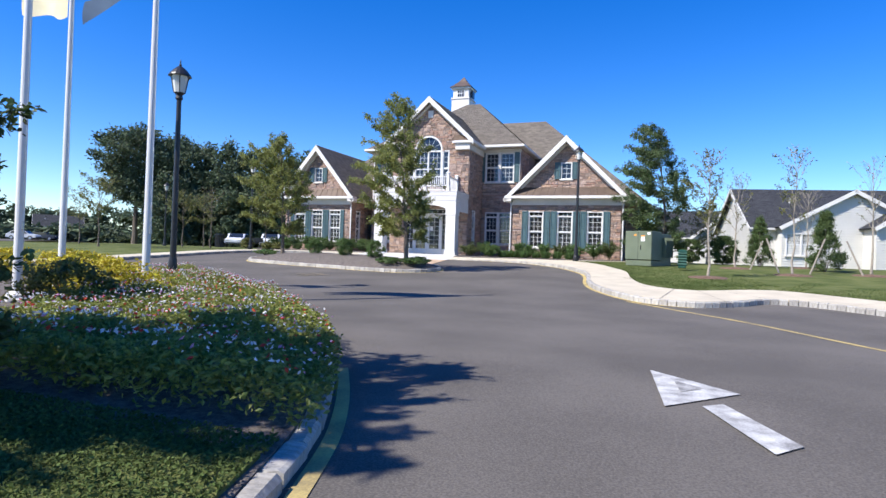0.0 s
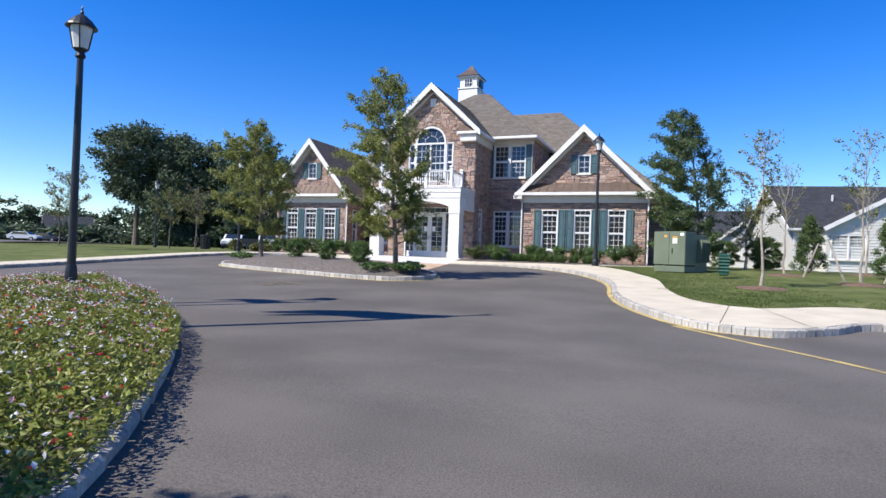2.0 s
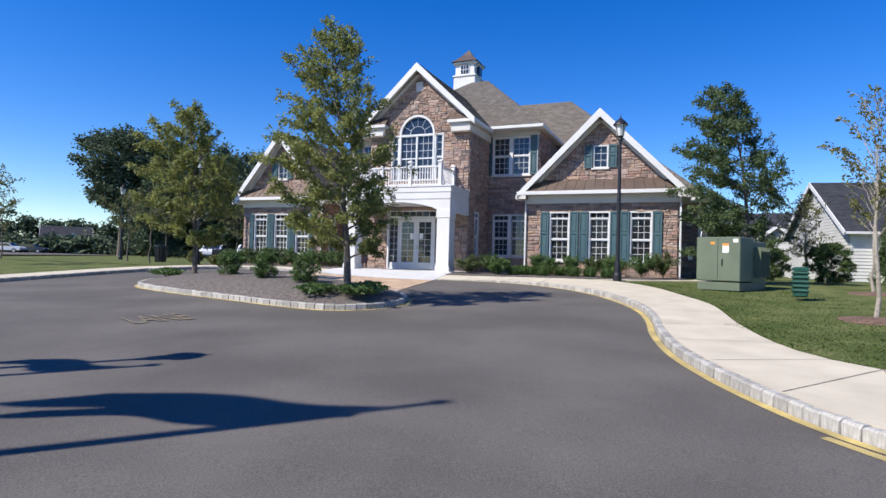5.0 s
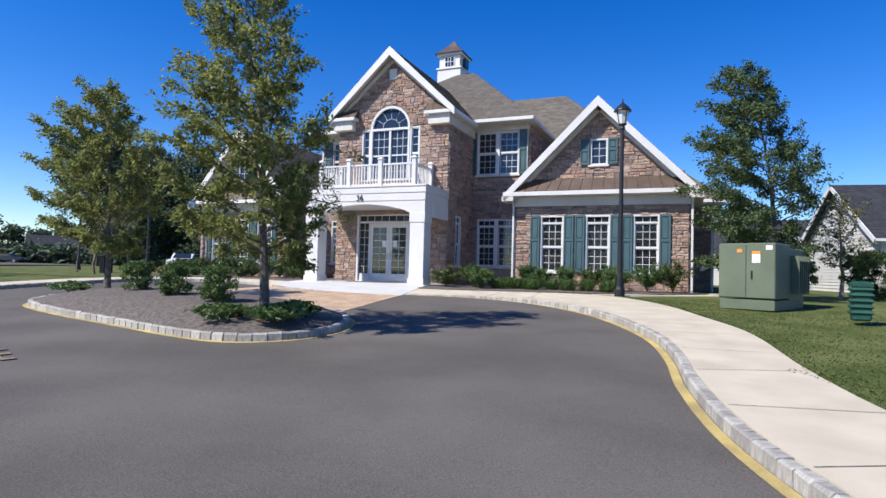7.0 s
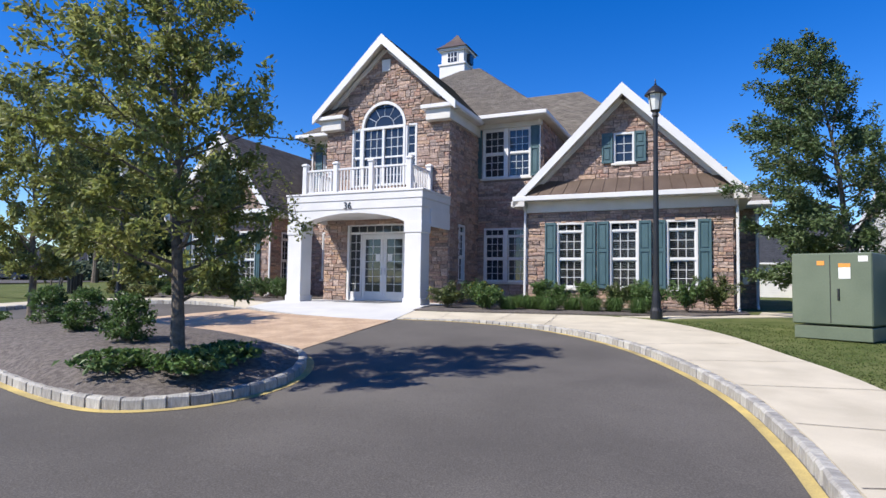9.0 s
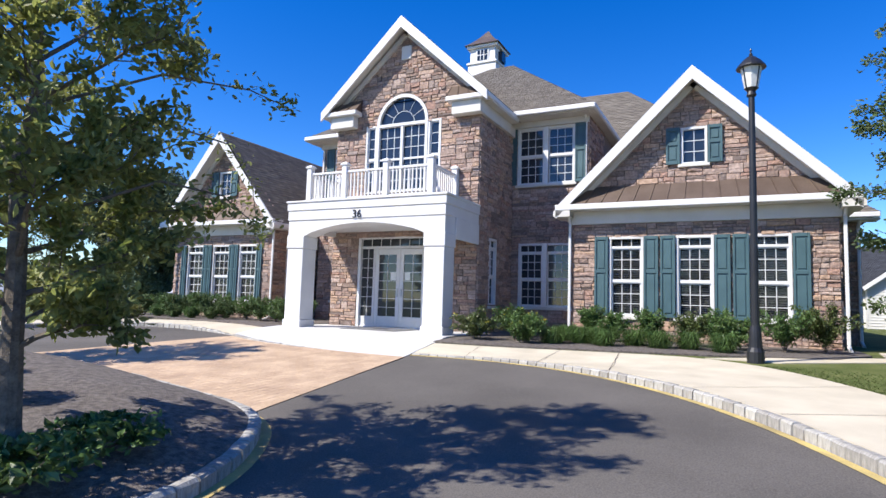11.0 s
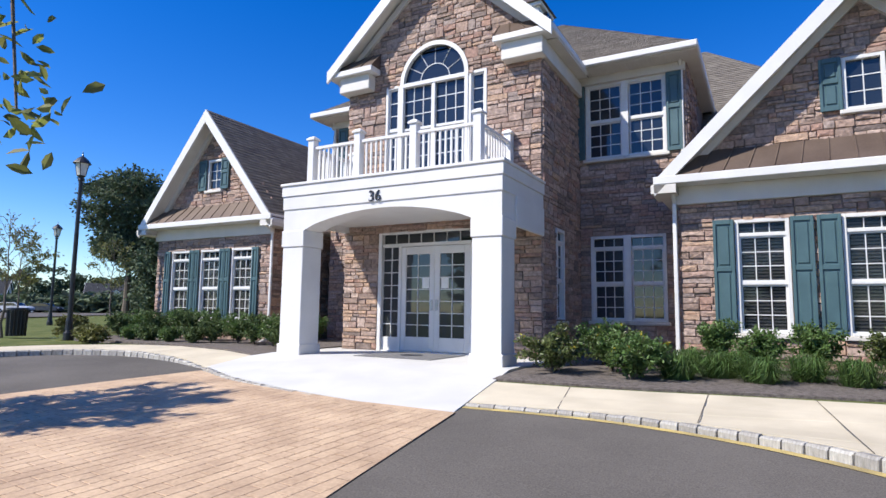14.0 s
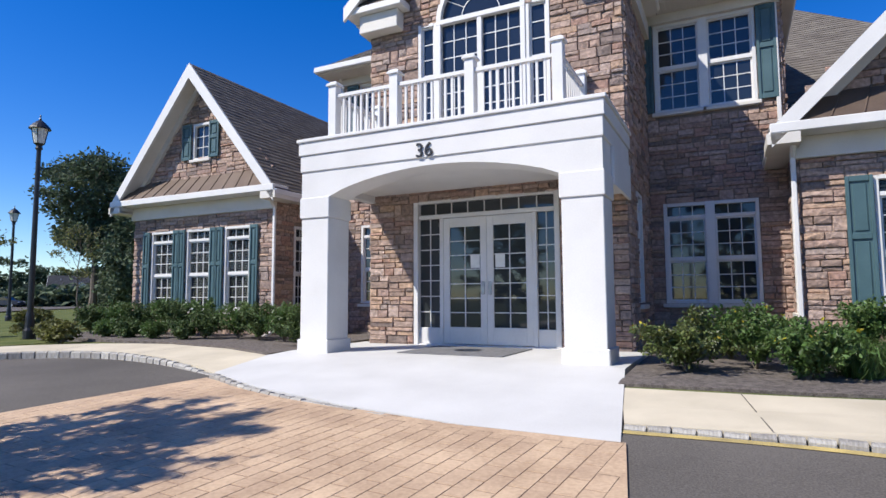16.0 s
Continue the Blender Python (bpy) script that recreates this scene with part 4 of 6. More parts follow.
# bay gable roof, rakes and returns
AP, TIPL, TIPR, TZ = (CX + 0.02, 10.85), -2.82, 3.12, 8.06
for tipx, s in ((TIPL, -1), (TIPR, 1)):
    sl = (AP[1] - TZ) / abs(tipx - AP[0])
    ns = (s * sl, 0, 1)
    if s < 0:
        roof_plane((tipx, -0.43, TZ), (tipx, 6.0, TZ), (AP[0], 9.0, AP[1]), (AP[0], -0.43, AP[1]), house, 71)
    else:
        roof_plane((tipx, 6.0, TZ), (tipx, -0.43, TZ), (AP[0], -0.43, AP[1]), (AP[0], 9.0, AP[1]), house, 72)
    drop = 0.27 * math.sqrt(1 + sl * sl)
    part("rake_board", prism(bmesh.new(), [(tipx, TZ + 0.01), (AP[0], AP[1] + 0.01), (AP[0], AP[1] + 0.01 - drop), (tipx, TZ + 0.01 - drop * 0.8)], -0.48, -0.415), M_WHITE, house)
    beam("rake_soffit", (tipx, -0.2, TZ - 0.13), (AP[0], -0.2, AP[1] - 0.13), 0.42, 0.03, M_SOFFIT, house, up=ns)
    beam("rake_moulding", (tipx - s * 0.3, -0.05, TZ + 0.08), (AP[0], -0.05, AP[1] - 0.3), 0.1, 0.15, M_SOFFIT, house, up=ns)
    inn = tipx - s * 1.35
    a, b = min(tipx, inn), max(tipx, inn)
    part("gable_return", boxes((a, b, -0.43, 0.0, TZ - 0.16, TZ - 0.02), bevel=0.012), M_WHITE, house, "white boxed gable return")
    wl = BX0 if s < 0 else BX1
    a2, b2 = min(wl + s * 0.12, inn + s * 0.15), max(wl + s * 0.12, inn + s * 0.15)
    part("return_frieze", boxes((a2, b2, -0.3, 0.0, TZ - 0.55, TZ - 0.165), bevel=0.015), M_SOFFIT, house)
    cap = bmesh.new()
    z0 = TZ - 0.02
    vs = [cap.verts.new(p) for p in ((tipx - s * 0.1, -0.4, z0), (inn, -0.4, z0), (inn, -0.03, z0 + 0.42), (inn + s * 0.75, -0.03, z0 + 0.42), (inn, 0, z0))]
    for f in ((0, 1, 2, 3), (1, 4, 2), (0, 3, 4)):
        cap.faces.new([vs[i] for i in f])
    cap_ob = part("return_cap", cap, M_COPPER, house, "small bronze metal cap on the gable return")
    for i in range(4):
        u = i / 3
        beam("seam", (inn + s * 1.15 * u, -0.4, z0 + 0.03), (inn + s * 0.7 * u, -0.03, z0 + 0.44), 0.022, 0.04, M_COPPER, cap_ob)
    side = tipx - s * 0.02
    part("eave_gutter", boxes((side - 0.05, side + 0.05, -0.43, 2.3, TZ - 0.16, TZ), bevel=0.02), M_WHITE, house, "white gutter along the eaves")
    part("eaves_soffit", boxes((min(wl, tipx), max(wl, tipx), 0.0, 2.3, TZ - 0.2, TZ - 0.165)), M_SOFFIT, house)
    part("side_frieze", boxes((min(wl, wl + s * 0.12), max(wl, wl + s * 0.12), 0.0, 2.7, TZ - 0.55, TZ - 0.2)), M_SOFFIT, house)

# recessed two-storey walls on either side of the bay
RW = 2.8
for s in (1, -1):
    x0, x1 = (BX1 + 0.3, 5.33) if s > 0 else (-5.25, BX0 - 0.3)
    uw = (2.94, 4.88, 5.88, 7.8) if s > 0 else (-4.62, -2.72, 5.88, 7.8)
    lw = (3.03, 4.8, 1.86, 3.93) if s > 0 else (-4.55, -2.85, 1.86, 3.93)
    if s < 0:
        x1 = BX0 - 0.02
    else:
        x0 = BX1 + 0.02
    w = wall_solid("recessed_wall", [(x0, G0), (x1, G0), (x1, 8.2), (x0, 8.2)], [uw, lw], RW, RW + 0.3, M_MORTAR, house, "rough stone wall set back beside the bay")
    stone_face([(x0, G0), (x1, G0), (x1, 8.0), (x0, 8.0)], [uw, lw], RW, w, 80 + s)
    for q in (uw, lw):
        m = (q[0] + q[1]) / 2
        tr = 0.3 if q is lw else 0.0
        window(q[0], m - 0.02, q[2], q[3], RW, house, transom=tr, cols=3)
        window(m + 0.02, q[1], q[2], q[3], RW, house, transom=tr, cols=3)
        part("mullion", boxes((m - 0.09, m + 0.09, RW - 0.045, RW + 0.1, q[2], q[3]), bevel=0.006), M_WHITE2, house)
    shutter(uw[0] - 0.37, uw[0] - 0.01, uw[2], uw[3], RW - 0.05, house)
    shutter(uw[1] + 0.01, uw[1] + 0.36, uw[2], uw[3], RW - 0.05, house)
    xs = x1 if s > 0 else x0
    turn = Matrix.Translation((xs, 0, 0)) @ Matrix.Rotation(radians(90 * s), 4, "Z")
    u0, u1 = (RW + 0.3, 9.0) if s > 0 else (-9.0, -RW - 0.3)
    w = wall_solid("core_side_wall", [(u0, 4.0), (u1, 4.0), (u1, 8.2), (u0, 8.2)], [], 0, 0.3, M_MORTAR, house, "rough stone side wall of the upper storey", turn)
    v0, v1 = (RW, 5.0) if s > 0 else (-5.0, -RW)
    stone_face([(v0, 4.5), (v1, 4.5), (v1, 8.0), (v0, 8.0)], [], 0, w, 85 + s, turn)
    e = xs + s * 0.3
    part("upper_frieze", boxes((min(x0, xs), max(x1, xs), RW - 0.14, RW, 7.8, 8.0), bevel=0.01), M_SOFFIT, house)
    part("upper_soffit", boxes((min(e, x0), max(e, x1), 2.12, RW + 4, 8.0, 8.1)), M_SOFFIT, house, "ivory panelled soffit under the eaves")
    for k in range(int(abs(e - (x0 if s > 0 else x1)) / 0.1)):
        xg = (x0 if s > 0 else x1) + s * (0.05 + 0.1 * k)
        part("soffit_rib", boxes((xg - 0.03, xg + 0.03, 2.14, RW - 0.14, 7.988, 8.0)), M_SOFFIT, house)
    part("gutter", boxes((min(e, x0), max(e, x1), 2.0, 2.12, 8.02, 8.18), bevel=0.025), M_WHITE, house, "white gutter along the upper eaves")
    part("gutter", boxes((e - 0.05, e + 0.05, 2.0, 8.0, 8.02, 8.18), bevel=0.025), M_WHITE, house, "white gutter along the upper eaves")
    downspout(xs - s * 0.1, RW - 0.06, 4.6, 7.9, house)

# main hipped roofs
XL, XR = -5.58, 5.66
rz, ez = 12.55, 8.12
roof_plane((XL, 2.03, ez), (XR, 2.03, ez), (CX + 0.5, 8.4, rz), (CX - 0.5, 8.4, rz), house, 91)
roof_plane((XR, 2.03, ez), (XR, 14.0, ez), (CX + 0.5, 12.5, rz), (CX + 0.5, 8.4, rz), house, 92)
roof_plane((XL, 14.0, ez), (XL, 2.03, ez), (CX - 0.5, 8.4, rz), (CX - 0.5, 12.5, rz), house, 93)
HL, HR, hz, hy0, hy1 = -12.0, 12.95, 4.72, 3.6, 18.0
part("rear_body", boxes((HL + 0.4, HR - 0.4, hy0 + 0.5, hy1 - 0.4, G0, hz - 0.02)), M_MORTAR, house, "long rear body of the clubhouse")
rear = wall_solid("rear_front_wall", [(11.7, G0), (HR - 0.38, G0), (HR - 0.38, hz - 0.2), (11.7, hz - 0.2)], [], hy0 + 0.44, hy0 + 0.496, M_MORTAR, house, "rough stone wall set back beside a wing")
stone_face([(11.7, G0), (HR - 0.38, G0), (HR - 0.38, hz - 0.22), (11.7, hz - 0.22)], [], hy0 + 0.44, rear, 99)
roof_plane((HL, hy0, hz), (HR, hy0, hz), (5.2, 10.8, 11.55), (-5.0, 10.8, 11.55), house, 94)
roof_plane((HR, hy0, hz), (HR, hy1, hz), (5.2, 10.8, 11.55), (5.2, 10.8, 11.55), house, 95)
roof_plane((HL, hy1, hz), (HL, hy0, hz), (-5.0, 10.8, 11.55), (-5.0, 10.8, 11.55), house, 96)
roof_plane((HR, hy1, hz), (HL, hy1, hz), (-5.0, 10.8, 11.55), (5.2, 10.8, 11.55), house, 97)
part("gutter", boxes((11.7, HR, hy0 - 0.08, hy0 + 0.04, hz - 0.14, hz), bevel=0.02), M_WHITE, house, "white gutter along the rear eaves")
part("gutter_soffit", boxes((11.7, HR, hy0, hy0 + 0.6, hz - 0.2, hz - 0.145)), M_SOFFIT, house)
downspout(12.5, hy0 + 0.34, 1.05, 4.35, house)
part("wall_box", boxes((12.05, 12.25, hy0 + 0.34, hy0 + 0.44, 1.9, 2.15), bevel=0.01), M_STEEL, house, "small grey meter box on the wall")

# cupola
cup = part("cupola", boxes((-2.0, -0.55, 9.3, 10.75, 11.6, 13.35), (-1.92, -0.63, 9.38, 10.67, 13.35, 14.12), (-2.06, -0.49, 9.24, 10.81, 13.3, 13.4), (-2.06, -0.49, 9.24, 10.81, 14.1, 14.24), bevel=0.015), M_WHITE, house, "white cupola with a bronze cap")
cap = bmesh.new()
lathe(cap, [(0.88, 0.0), (0.62, 0.22), (0.32, 0.55), (0.03, 0.95)], at=(-1.275, 10.025, 14.24), square=True)
part("cap", cap, M_COPPER, cup, "flared bronze metal cap")
part("cupola_window", boxes((-1.6, -0.95, 9.34, 9.40, 13.42, 14.05), bevel=0.01), M_WHITE2, cup)
part("pane", boxes((-1.53, -1.02, 9.325, 9.35, 13.48, 13.99)), M_GLASS, cup)
muntins(cup, -1.53, -1.02, 13.48, 13.99, 3, 2, 9.315, 0.03)
part("side_pane", boxes((-0.64, -0.43, 9.8, 10.25, 13.48, 13.99)), M_GLASS, cup)

# entrance: glazed double door with side lights and a transom
door = thing("entrance", Matrix(), "", "")
for nm, b6 in (("jamb", (-1.4, -1.3, -0.02, 0.2, 1.09, 3.92)), ("jamb", (1.46, 1.56, -0.02, 0.2, 1.09, 3.92)), ("head", (-1.3, 1.46, -0.02, 0.2, 3.86, 3.92)), ("transom_bar", (-1.3, 1.46, 0.02, 0.2, 3.55, 3.63)), ("mullion", (-0.84, -0.76, 0.02, 0.2, 1.11, 3.55)), ("mullion", (1.04, 1.12, 0.02, 0.2, 1.11, 3.55)), ("threshold", (-1.3, 1.46, 0.0, 0.2, 1.05, 1.11))):
    part(nm, boxes(b6, bevel=0.008), M_WHITE2, door)
tagged(door, "white glazed double door with side lights under the porch", "door")
part("transom_pane", boxes((-1.3, 1.46, 0.11, 0.122, 3.63, 3.86)), M_GLASSD, door)
muntins(door, -1.3, 1.46, 3.63, 3.86, 8, 1, 0.1)
for x0, x1 in ((-1.3, -0.84), (1.12, 1.46)):
    part("base_panel", boxes((x0, x1, 0.05, 0.15, 1.11, 1.42), bevel=0.006), M_WHITE2, door)
    part("pane", boxes((x0, x1, 0.1, 0.112, 1.42, 3.55)), M_GLASSD, door)
    muntins(door, x0, x1, 1.42, 3.55, 2, 7, 0.09)
for x0, x1, hx in ((-0.76, 0.14, 0.07), (0.145, 1.04, 0.21)):
    leaf = part("door_leaf", boxes((x0, x0 + 0.13, 0.04, 0.1, 1.12, 3.54), (x1 - 0.13, x1, 0.04, 0.1, 1.12, 3.54), (x0 + 0.13, x1 - 0.13, 0.04, 0.1, 3.36, 3.54), (x0 + 0.13, x1 - 0.13, 0.04, 0.1, 1.12, 1.44), bevel=0.006), M_WHITE2, door)
    part("pane", boxes((x0 + 0.13, x1 - 0.13, 0.07, 0.082, 1.44, 3.36)), M_GLASSD, leaf)
    muntins(leaf, x0 + 0.13, x1 - 0.13, 1.44, 3.36, 2, 7, 0.06)
    part("handle", boxes((hx - 0.03, hx + 0.03, 0.0, 0.045, 2.05, 2.3), bevel=0.01), M_STEEL, leaf, "steel pull handle")
    nx = x1 - 0.34 if x0 < 0 else x0 + 0.16
    part("notice", boxes((nx, nx + 0.19, 0.064, 0.068, 2.56, 2.82)), M_PAPER, leaf, "white paper notice taped to the glass")

# ---- porch with balcony ----
porch = thing("porch", Matrix(), "white porch with square pillars, arched beam and balcony", "porch")
PY = -2.15
for x0, x1 in ((-2.45, -1.87), (2.16, 2.75)):
    pil = part("pillar", boxes((x0, x1, PY, PY + 0.6, 1.05, 3.38), bevel=0.012), M_WHITE, porch)
    part("plinth", boxes((x0 - 0.035, x1 + 0.035, PY - 0.035, PY + 0.635, 1.02, 1.3), bevel=0.015), M_WHITE, pil)
    part("capital", boxes((x0 - 0.025, x1 + 0.025, PY - 0.025, PY + 0.625, 3.38, 3.74), bevel=0.012), M_WHITE, pil)


def arched_beam(name, x0, x1, y0, y1, z0, z1, rise, inset):
    out = [(x0, z1), (x0, z0), (x0 + inset, z0)]
    for k in range(17):
        t = k / 16
        out.append((x0 + inset + (x1 - x0 - 2 * inset) * t, z0 + rise * math.sin(math.pi * t) ** 0.75))
    out += [(x1 - inset, z0), (x1, z0), (x1, z1)]
    return part(name, prism(bmesh.new(), out, y0, y1), M_WHITE, porch)


arched_beam("beam", -2.45, 2.75, PY, PY + 0.55, 3.74, 4.2, 0.34, 0.6)
for x0, x1, z0 in ((-2.45, -2.3, 3.95), (2.5, 2.75, 3.74)):
    part("side_beam", boxes((x0, x1, PY + 0.55, 0.0, z0, 4.2)), M_WHITE, porch)
part("ceiling_board", boxes((-2.3, 2.5, PY + 0.55, 0.0, 4.09, 4.19)), M_WHITE, porch)
part("band", boxes((-2.475, 2.775, PY - 0.025, 0.0, 4.2, 4.49), bevel=0.01), M_WHITE, porch)
part("band", boxes((-2.5, 2.8, PY - 0.05, 0.0, 4.49, 4.72), bevel=0.01), M_WHITE, porch)
part("deck", boxes((-2.53, 2.83, PY - 0.08, 0.0, 4.72, 4.78), bevel=0.01), M_WHITE, porch)
part("lattice_bracket", boxes((2.75, 2.8, -1.55, -0.02, 3.62, 4.2), bevel=0.01), M_WHITE, porch)

balcony = thing("balcony_railing", Matrix(), "white balcony railing with square balusters on the porch", "railing")
posts = [(-2.16, -1.62), (-0.86, -1.62), (0.57, -1.62), (2.03, -1.62), (-2.16, -0.12), (2.03, -0.12)]
for x, y in posts:
    p = part("post", boxes((x - 0.085, x + 0.085, y - 0.085, y + 0.085, 4.78, 5.88), bevel=0.008), M_WHITE2, balcony)
    part("cap", lathe(bmesh.new(), [(0.115, 0), (0.115, 0.035), (0.06, 0.085), (0.01, 0.11)], at=(x, y, 5.88), square=True), M_WHITE2, p)
spans = [((-2.16, -1.62), (-0.86, -1.62)), ((-0.86, -1.62), (0.57, -1.62)), ((0.57, -1.62), (2.03, -1.62)), ((-2.16, -1.62), (-2.16, -0.12)), ((2.03, -1.62), (2.03, -0.12))]
for a, b in spans:
    a, b = Vector(a), Vector(b)
    t = (b - a).normalized()
    p, q = a + t * 0.085, b - t * 0.085
    for z, h, w in ((5.72, 0.06, 0.09), (4.93, 0.05, 0.06)):
        beam("rail", (p.x, p.y, z), (q.x, q.y, z), w, h, M_WHITE2, balcony)
    k = int((q - p).length / 0.125)
    for i in range(1, k):
        c = p.lerp(q, i / k)
        part("baluster", boxes((c.x - 0.019, c.x + 0.019, c.y - 0.019, c.y + 0.019, 4.92, 5.67)), M_WHITE2, balcony)

curve = bpy.data.curves.new("house_number", "FONT")
curve.body, curve.size, curve.extrude = "36", 0.32, 0.012
curve.align_x = "CENTER"
number = new("house_number", curve)
number.matrix_world = pose(0.0, PY - 0.038, 4.215, 90, 0, 0)
curve.materials.append(M_BLACK)
tagged(number, "dark metal house number 36 on the white beam", "house number")

mat_ob = tagged(part("door_mat", boxes((-0.75, 1.1, -1.75, -0.25, 1.092, 1.105), bevel=0.004), M_MAT), "grey entrance mat with a faint emblem on the porch", "door mat")
em = bmesh.new()
bmesh.ops.create_circle(em, cap_ends=True, radius=0.24, segments=24, matrix=Matrix.Translation((0.18, -0.95, 1.1075)))
part("emblem", em, M_BLACK, mat_ob, "dark round emblem woven into the mat")

# ---- lamps, poles, cabinets ----


def street_lamp(x, y, z, height, label):
    """A black post lamp: stepped base, slim shaft, lantern with frosted panes, roof and finial."""
    r = thing("street_lamp", pose(x, y, z), label, "street lamp", "post lamps along the drive")
    h = height - 0.85
    part("base", lathe(bmesh.new(), [(0.15, -0.1), (0.15, 0.12), (0.12, 0.2), (0.10, 0.5), (0.085, 0.6)], sides=14), M_BLACK, r)
    part("shaft", rod(bmesh.new(), (0, 0, 0.55), (0, 0, h), 0.075, 0.055, 14), M_BLACK, r)
    part("collar", lathe(bmesh.new(), [(0.06, h - 0.12), (0.09, h - 0.08), (0.07, h), (0.13, h + 0.06)], sides=14), M_BLACK, r)
    part("lantern_glass", lathe(bmesh.new(), [(0.12, h + 0.06), (0.19, h + 0.46)], sides=8), M_FROST, r, "frosted lantern glass")
    cage = bmesh.new()
    for k in range(4):
        a = math.pi / 4 + k * math.pi / 2
        rod(cage, (0.125 * math.cos(a), 0.125 * math.sin(a), h + 0.06), (0.2 * math.cos(a), 0.2 * math.sin(a), h + 0.47), 0.013, sides=6)
    part("cage", cage, M_BLACK, r)
    part("roof", lathe(bmesh.new(), [(0.27, h + 0.46), (0.25, h + 0.5), (0.17, h + 0.6), (0.08, h + 0.68), (0.05, h + 0.7)], sides=16), M_BLACK, r)
    part("finial", lathe(bmesh.new(), [(0.02, h + 0.68), (0.035, h + 0.74), (0.012, h + 0.78), (0.02, h + 0.82), (0.004, h + 0.87)], sides=8), M_BLACK, r)
    return r


street_lamp(9.77, -3.13, 1.08, 5.95, "black post lamp with a lantern beside the front walk")
street_lamp(2.95, -22.9, 0.2, 5.4, "black post lamp with a lantern in the flower bed")
street_lamp(-12.5, -1.0, 1.08, 5.95, "black post lamp with a lantern beside the loop walk")
street_lamp(-28.0, 6.5, 1.05, 5.7, "distant black post lamp by the car park")


def flagpole(x, y, z, height, label, flag=None):
    r = thing("flagpole", pose(x, y, z), label, "flagpole", "white flagpoles in the flower bed")
    part("pole", rod(bmesh.new(), (0, 0, -0.1), (0, 0, height), 0.075, 0.045, 16), M_WHITE2, r)
    part("base_collar", lathe(bmesh.new(), [(0.16, -0.05), (0.16, 0.04), (0.09, 0.12)], sides=16), M_WHITE2, r)
    part("ball", lathe(bmesh.new(), [(0.02, height), (0.08, height + 0.05), (0.09, height + 0.1), (0.06, height + 0.16), (0.01, height + 0.18)], sides=12), M_STEEL, r)
    part("rope", rod(bmesh.new(), (0.09, 0, 1.2), (0.065, 0, height - 0.1), 0.006, sides=5), M_PAPER, r)
    part("cleat", boxes((0.07, 0.1, -0.02, 0.02, 1.15, 1.3), bevel=0.006), M_STEEL, r)
    if flag:
        mat, z1, drop, length, sag, lab = flag
        v, f, nx, nz = [], [], 16, 8
        for i in range(nx + 1):
            s = i / nx
            for j in range(nz + 1):
                t = j / nz
                v.append((0.08 + length * s * 0.8, 0.10 * math.sin(7 * s + 1.5 * t) * (0.3 + s), z1 - drop * t * (1 - 0.35 * s) - sag * s - 0.06 * math.sin(9 * s)))
        for i in range(nx):
            for j in range(nz):
                a = i * (nz + 1) + j
                f.append((a, a + nz + 1, a + nz + 2, a + 1))
        o = raw("flag", v, f, mat, r, lab, True)
        o.rotation_euler = (0, 0, radians(182))
    return r


flagpole(5.1, -25.65, 0.15, 6.9, "white flagpole with a drooping blue flag", (M_FLAGB, 6.75, 0.7, 2.0, 1.1, "blue flag with faded pale lettering"))
flagpole(1.85, -24.9, 0.15, 6.9, "white flagpole with a cream flag", (M_FLAGW, 6.75, 0.9, 1.6, 0.15, "cream flag with a blue emblem"))
flagpole(3.8, -27.1, 0.13, 10.0, "tall white flagpole in the flower bed", (M_FLAGB, 9.6, 1.6, 2.7, 0.9, "large dark flag blown out from the pole"))

# pad-mounted transformer
tr = thing("transformer_cabinet", pose(13.05, -5.35, 1.05, 0, 0, 57), "olive green electrical transformer cabinet on the lawn", "utility box")
part("plinth", boxes((-0.62, 0.6, -0.86, 1.1, -0.1, 0.14), bevel=0.01), M_TRANSF, tr)
tr.matrix_world = pose(13.33, -5.33, 1.0, 0, 0, -25)
part("tank", boxes((-0.62, 0.6, 0.05, 1.1, 0.12, 1.38), bevel=0.02), M_TRANSF, tr)
hood = part("hood", boxes((-0.64, 0.62, -0.9, 0.06, 0.17, 1.46), bevel=0.02), M_TRANSF, tr)
part("door_seam", boxes((-0.02, -0.008, -0.905, -0.89, 0.2, 1.42)), M_BLACK, hood)
part("handle", boxes((0.1, 0.13, -0.93, -0.895, 0.62, 0.82), bevel=0.006), M_BLACK, hood, "black door handle")
part("warning_label", boxes((0.12, 0.3, -0.906, -0.9, 1.0, 1.27)), M_PAPER, hood, "white warning label with an orange head")
part("warning_head", boxes((0.12, 0.3, -0.909, -0.905, 1.2, 1.27)), M_STICKER, hood)
part("label", boxes((-0.22, -0.1, -0.906, -0.9, 1.24, 1.32)), M_STICKER, hood, "small orange sticker")
part("label", boxes((0.42, 0.56, -0.906, -0.9, 1.3, 1.4)), M_PAPER, hood)
fins = bmesh.new()
for k in range(6):
    box(fins, 0.6, 0.78, 0.2 + k * 0.14, 0.23 + k * 0.14, 0.3, 1.2)
part("cooling_grille", fins, M_TRANSF, tr)

ped = thing("cable_pedestal", pose(14.75, -8.1, 0.93), "dark green ribbed plastic cable pedestal on the lawn", "utility box")
part("body", boxes((-0.15, 0.15, -0.15, 0.15, -0.05, 0.6), bevel=0.03), M_GREENPL, ped)
for k in range(5):
    part("rib", lathe(bmesh.new(), [(0.155, 0), (0.185, 0.03), (0.155, 0.075)], at=(0, 0, 0.07 + k * 0.11), square=True), M_GREENPL, ped)
part("lid", lathe(bmesh.new(), [(0.17, 0), (0.17, 0.06), (0.1, 0.1)], at=(0, 0, 0.6), square=True), M_GREENPL, ped)

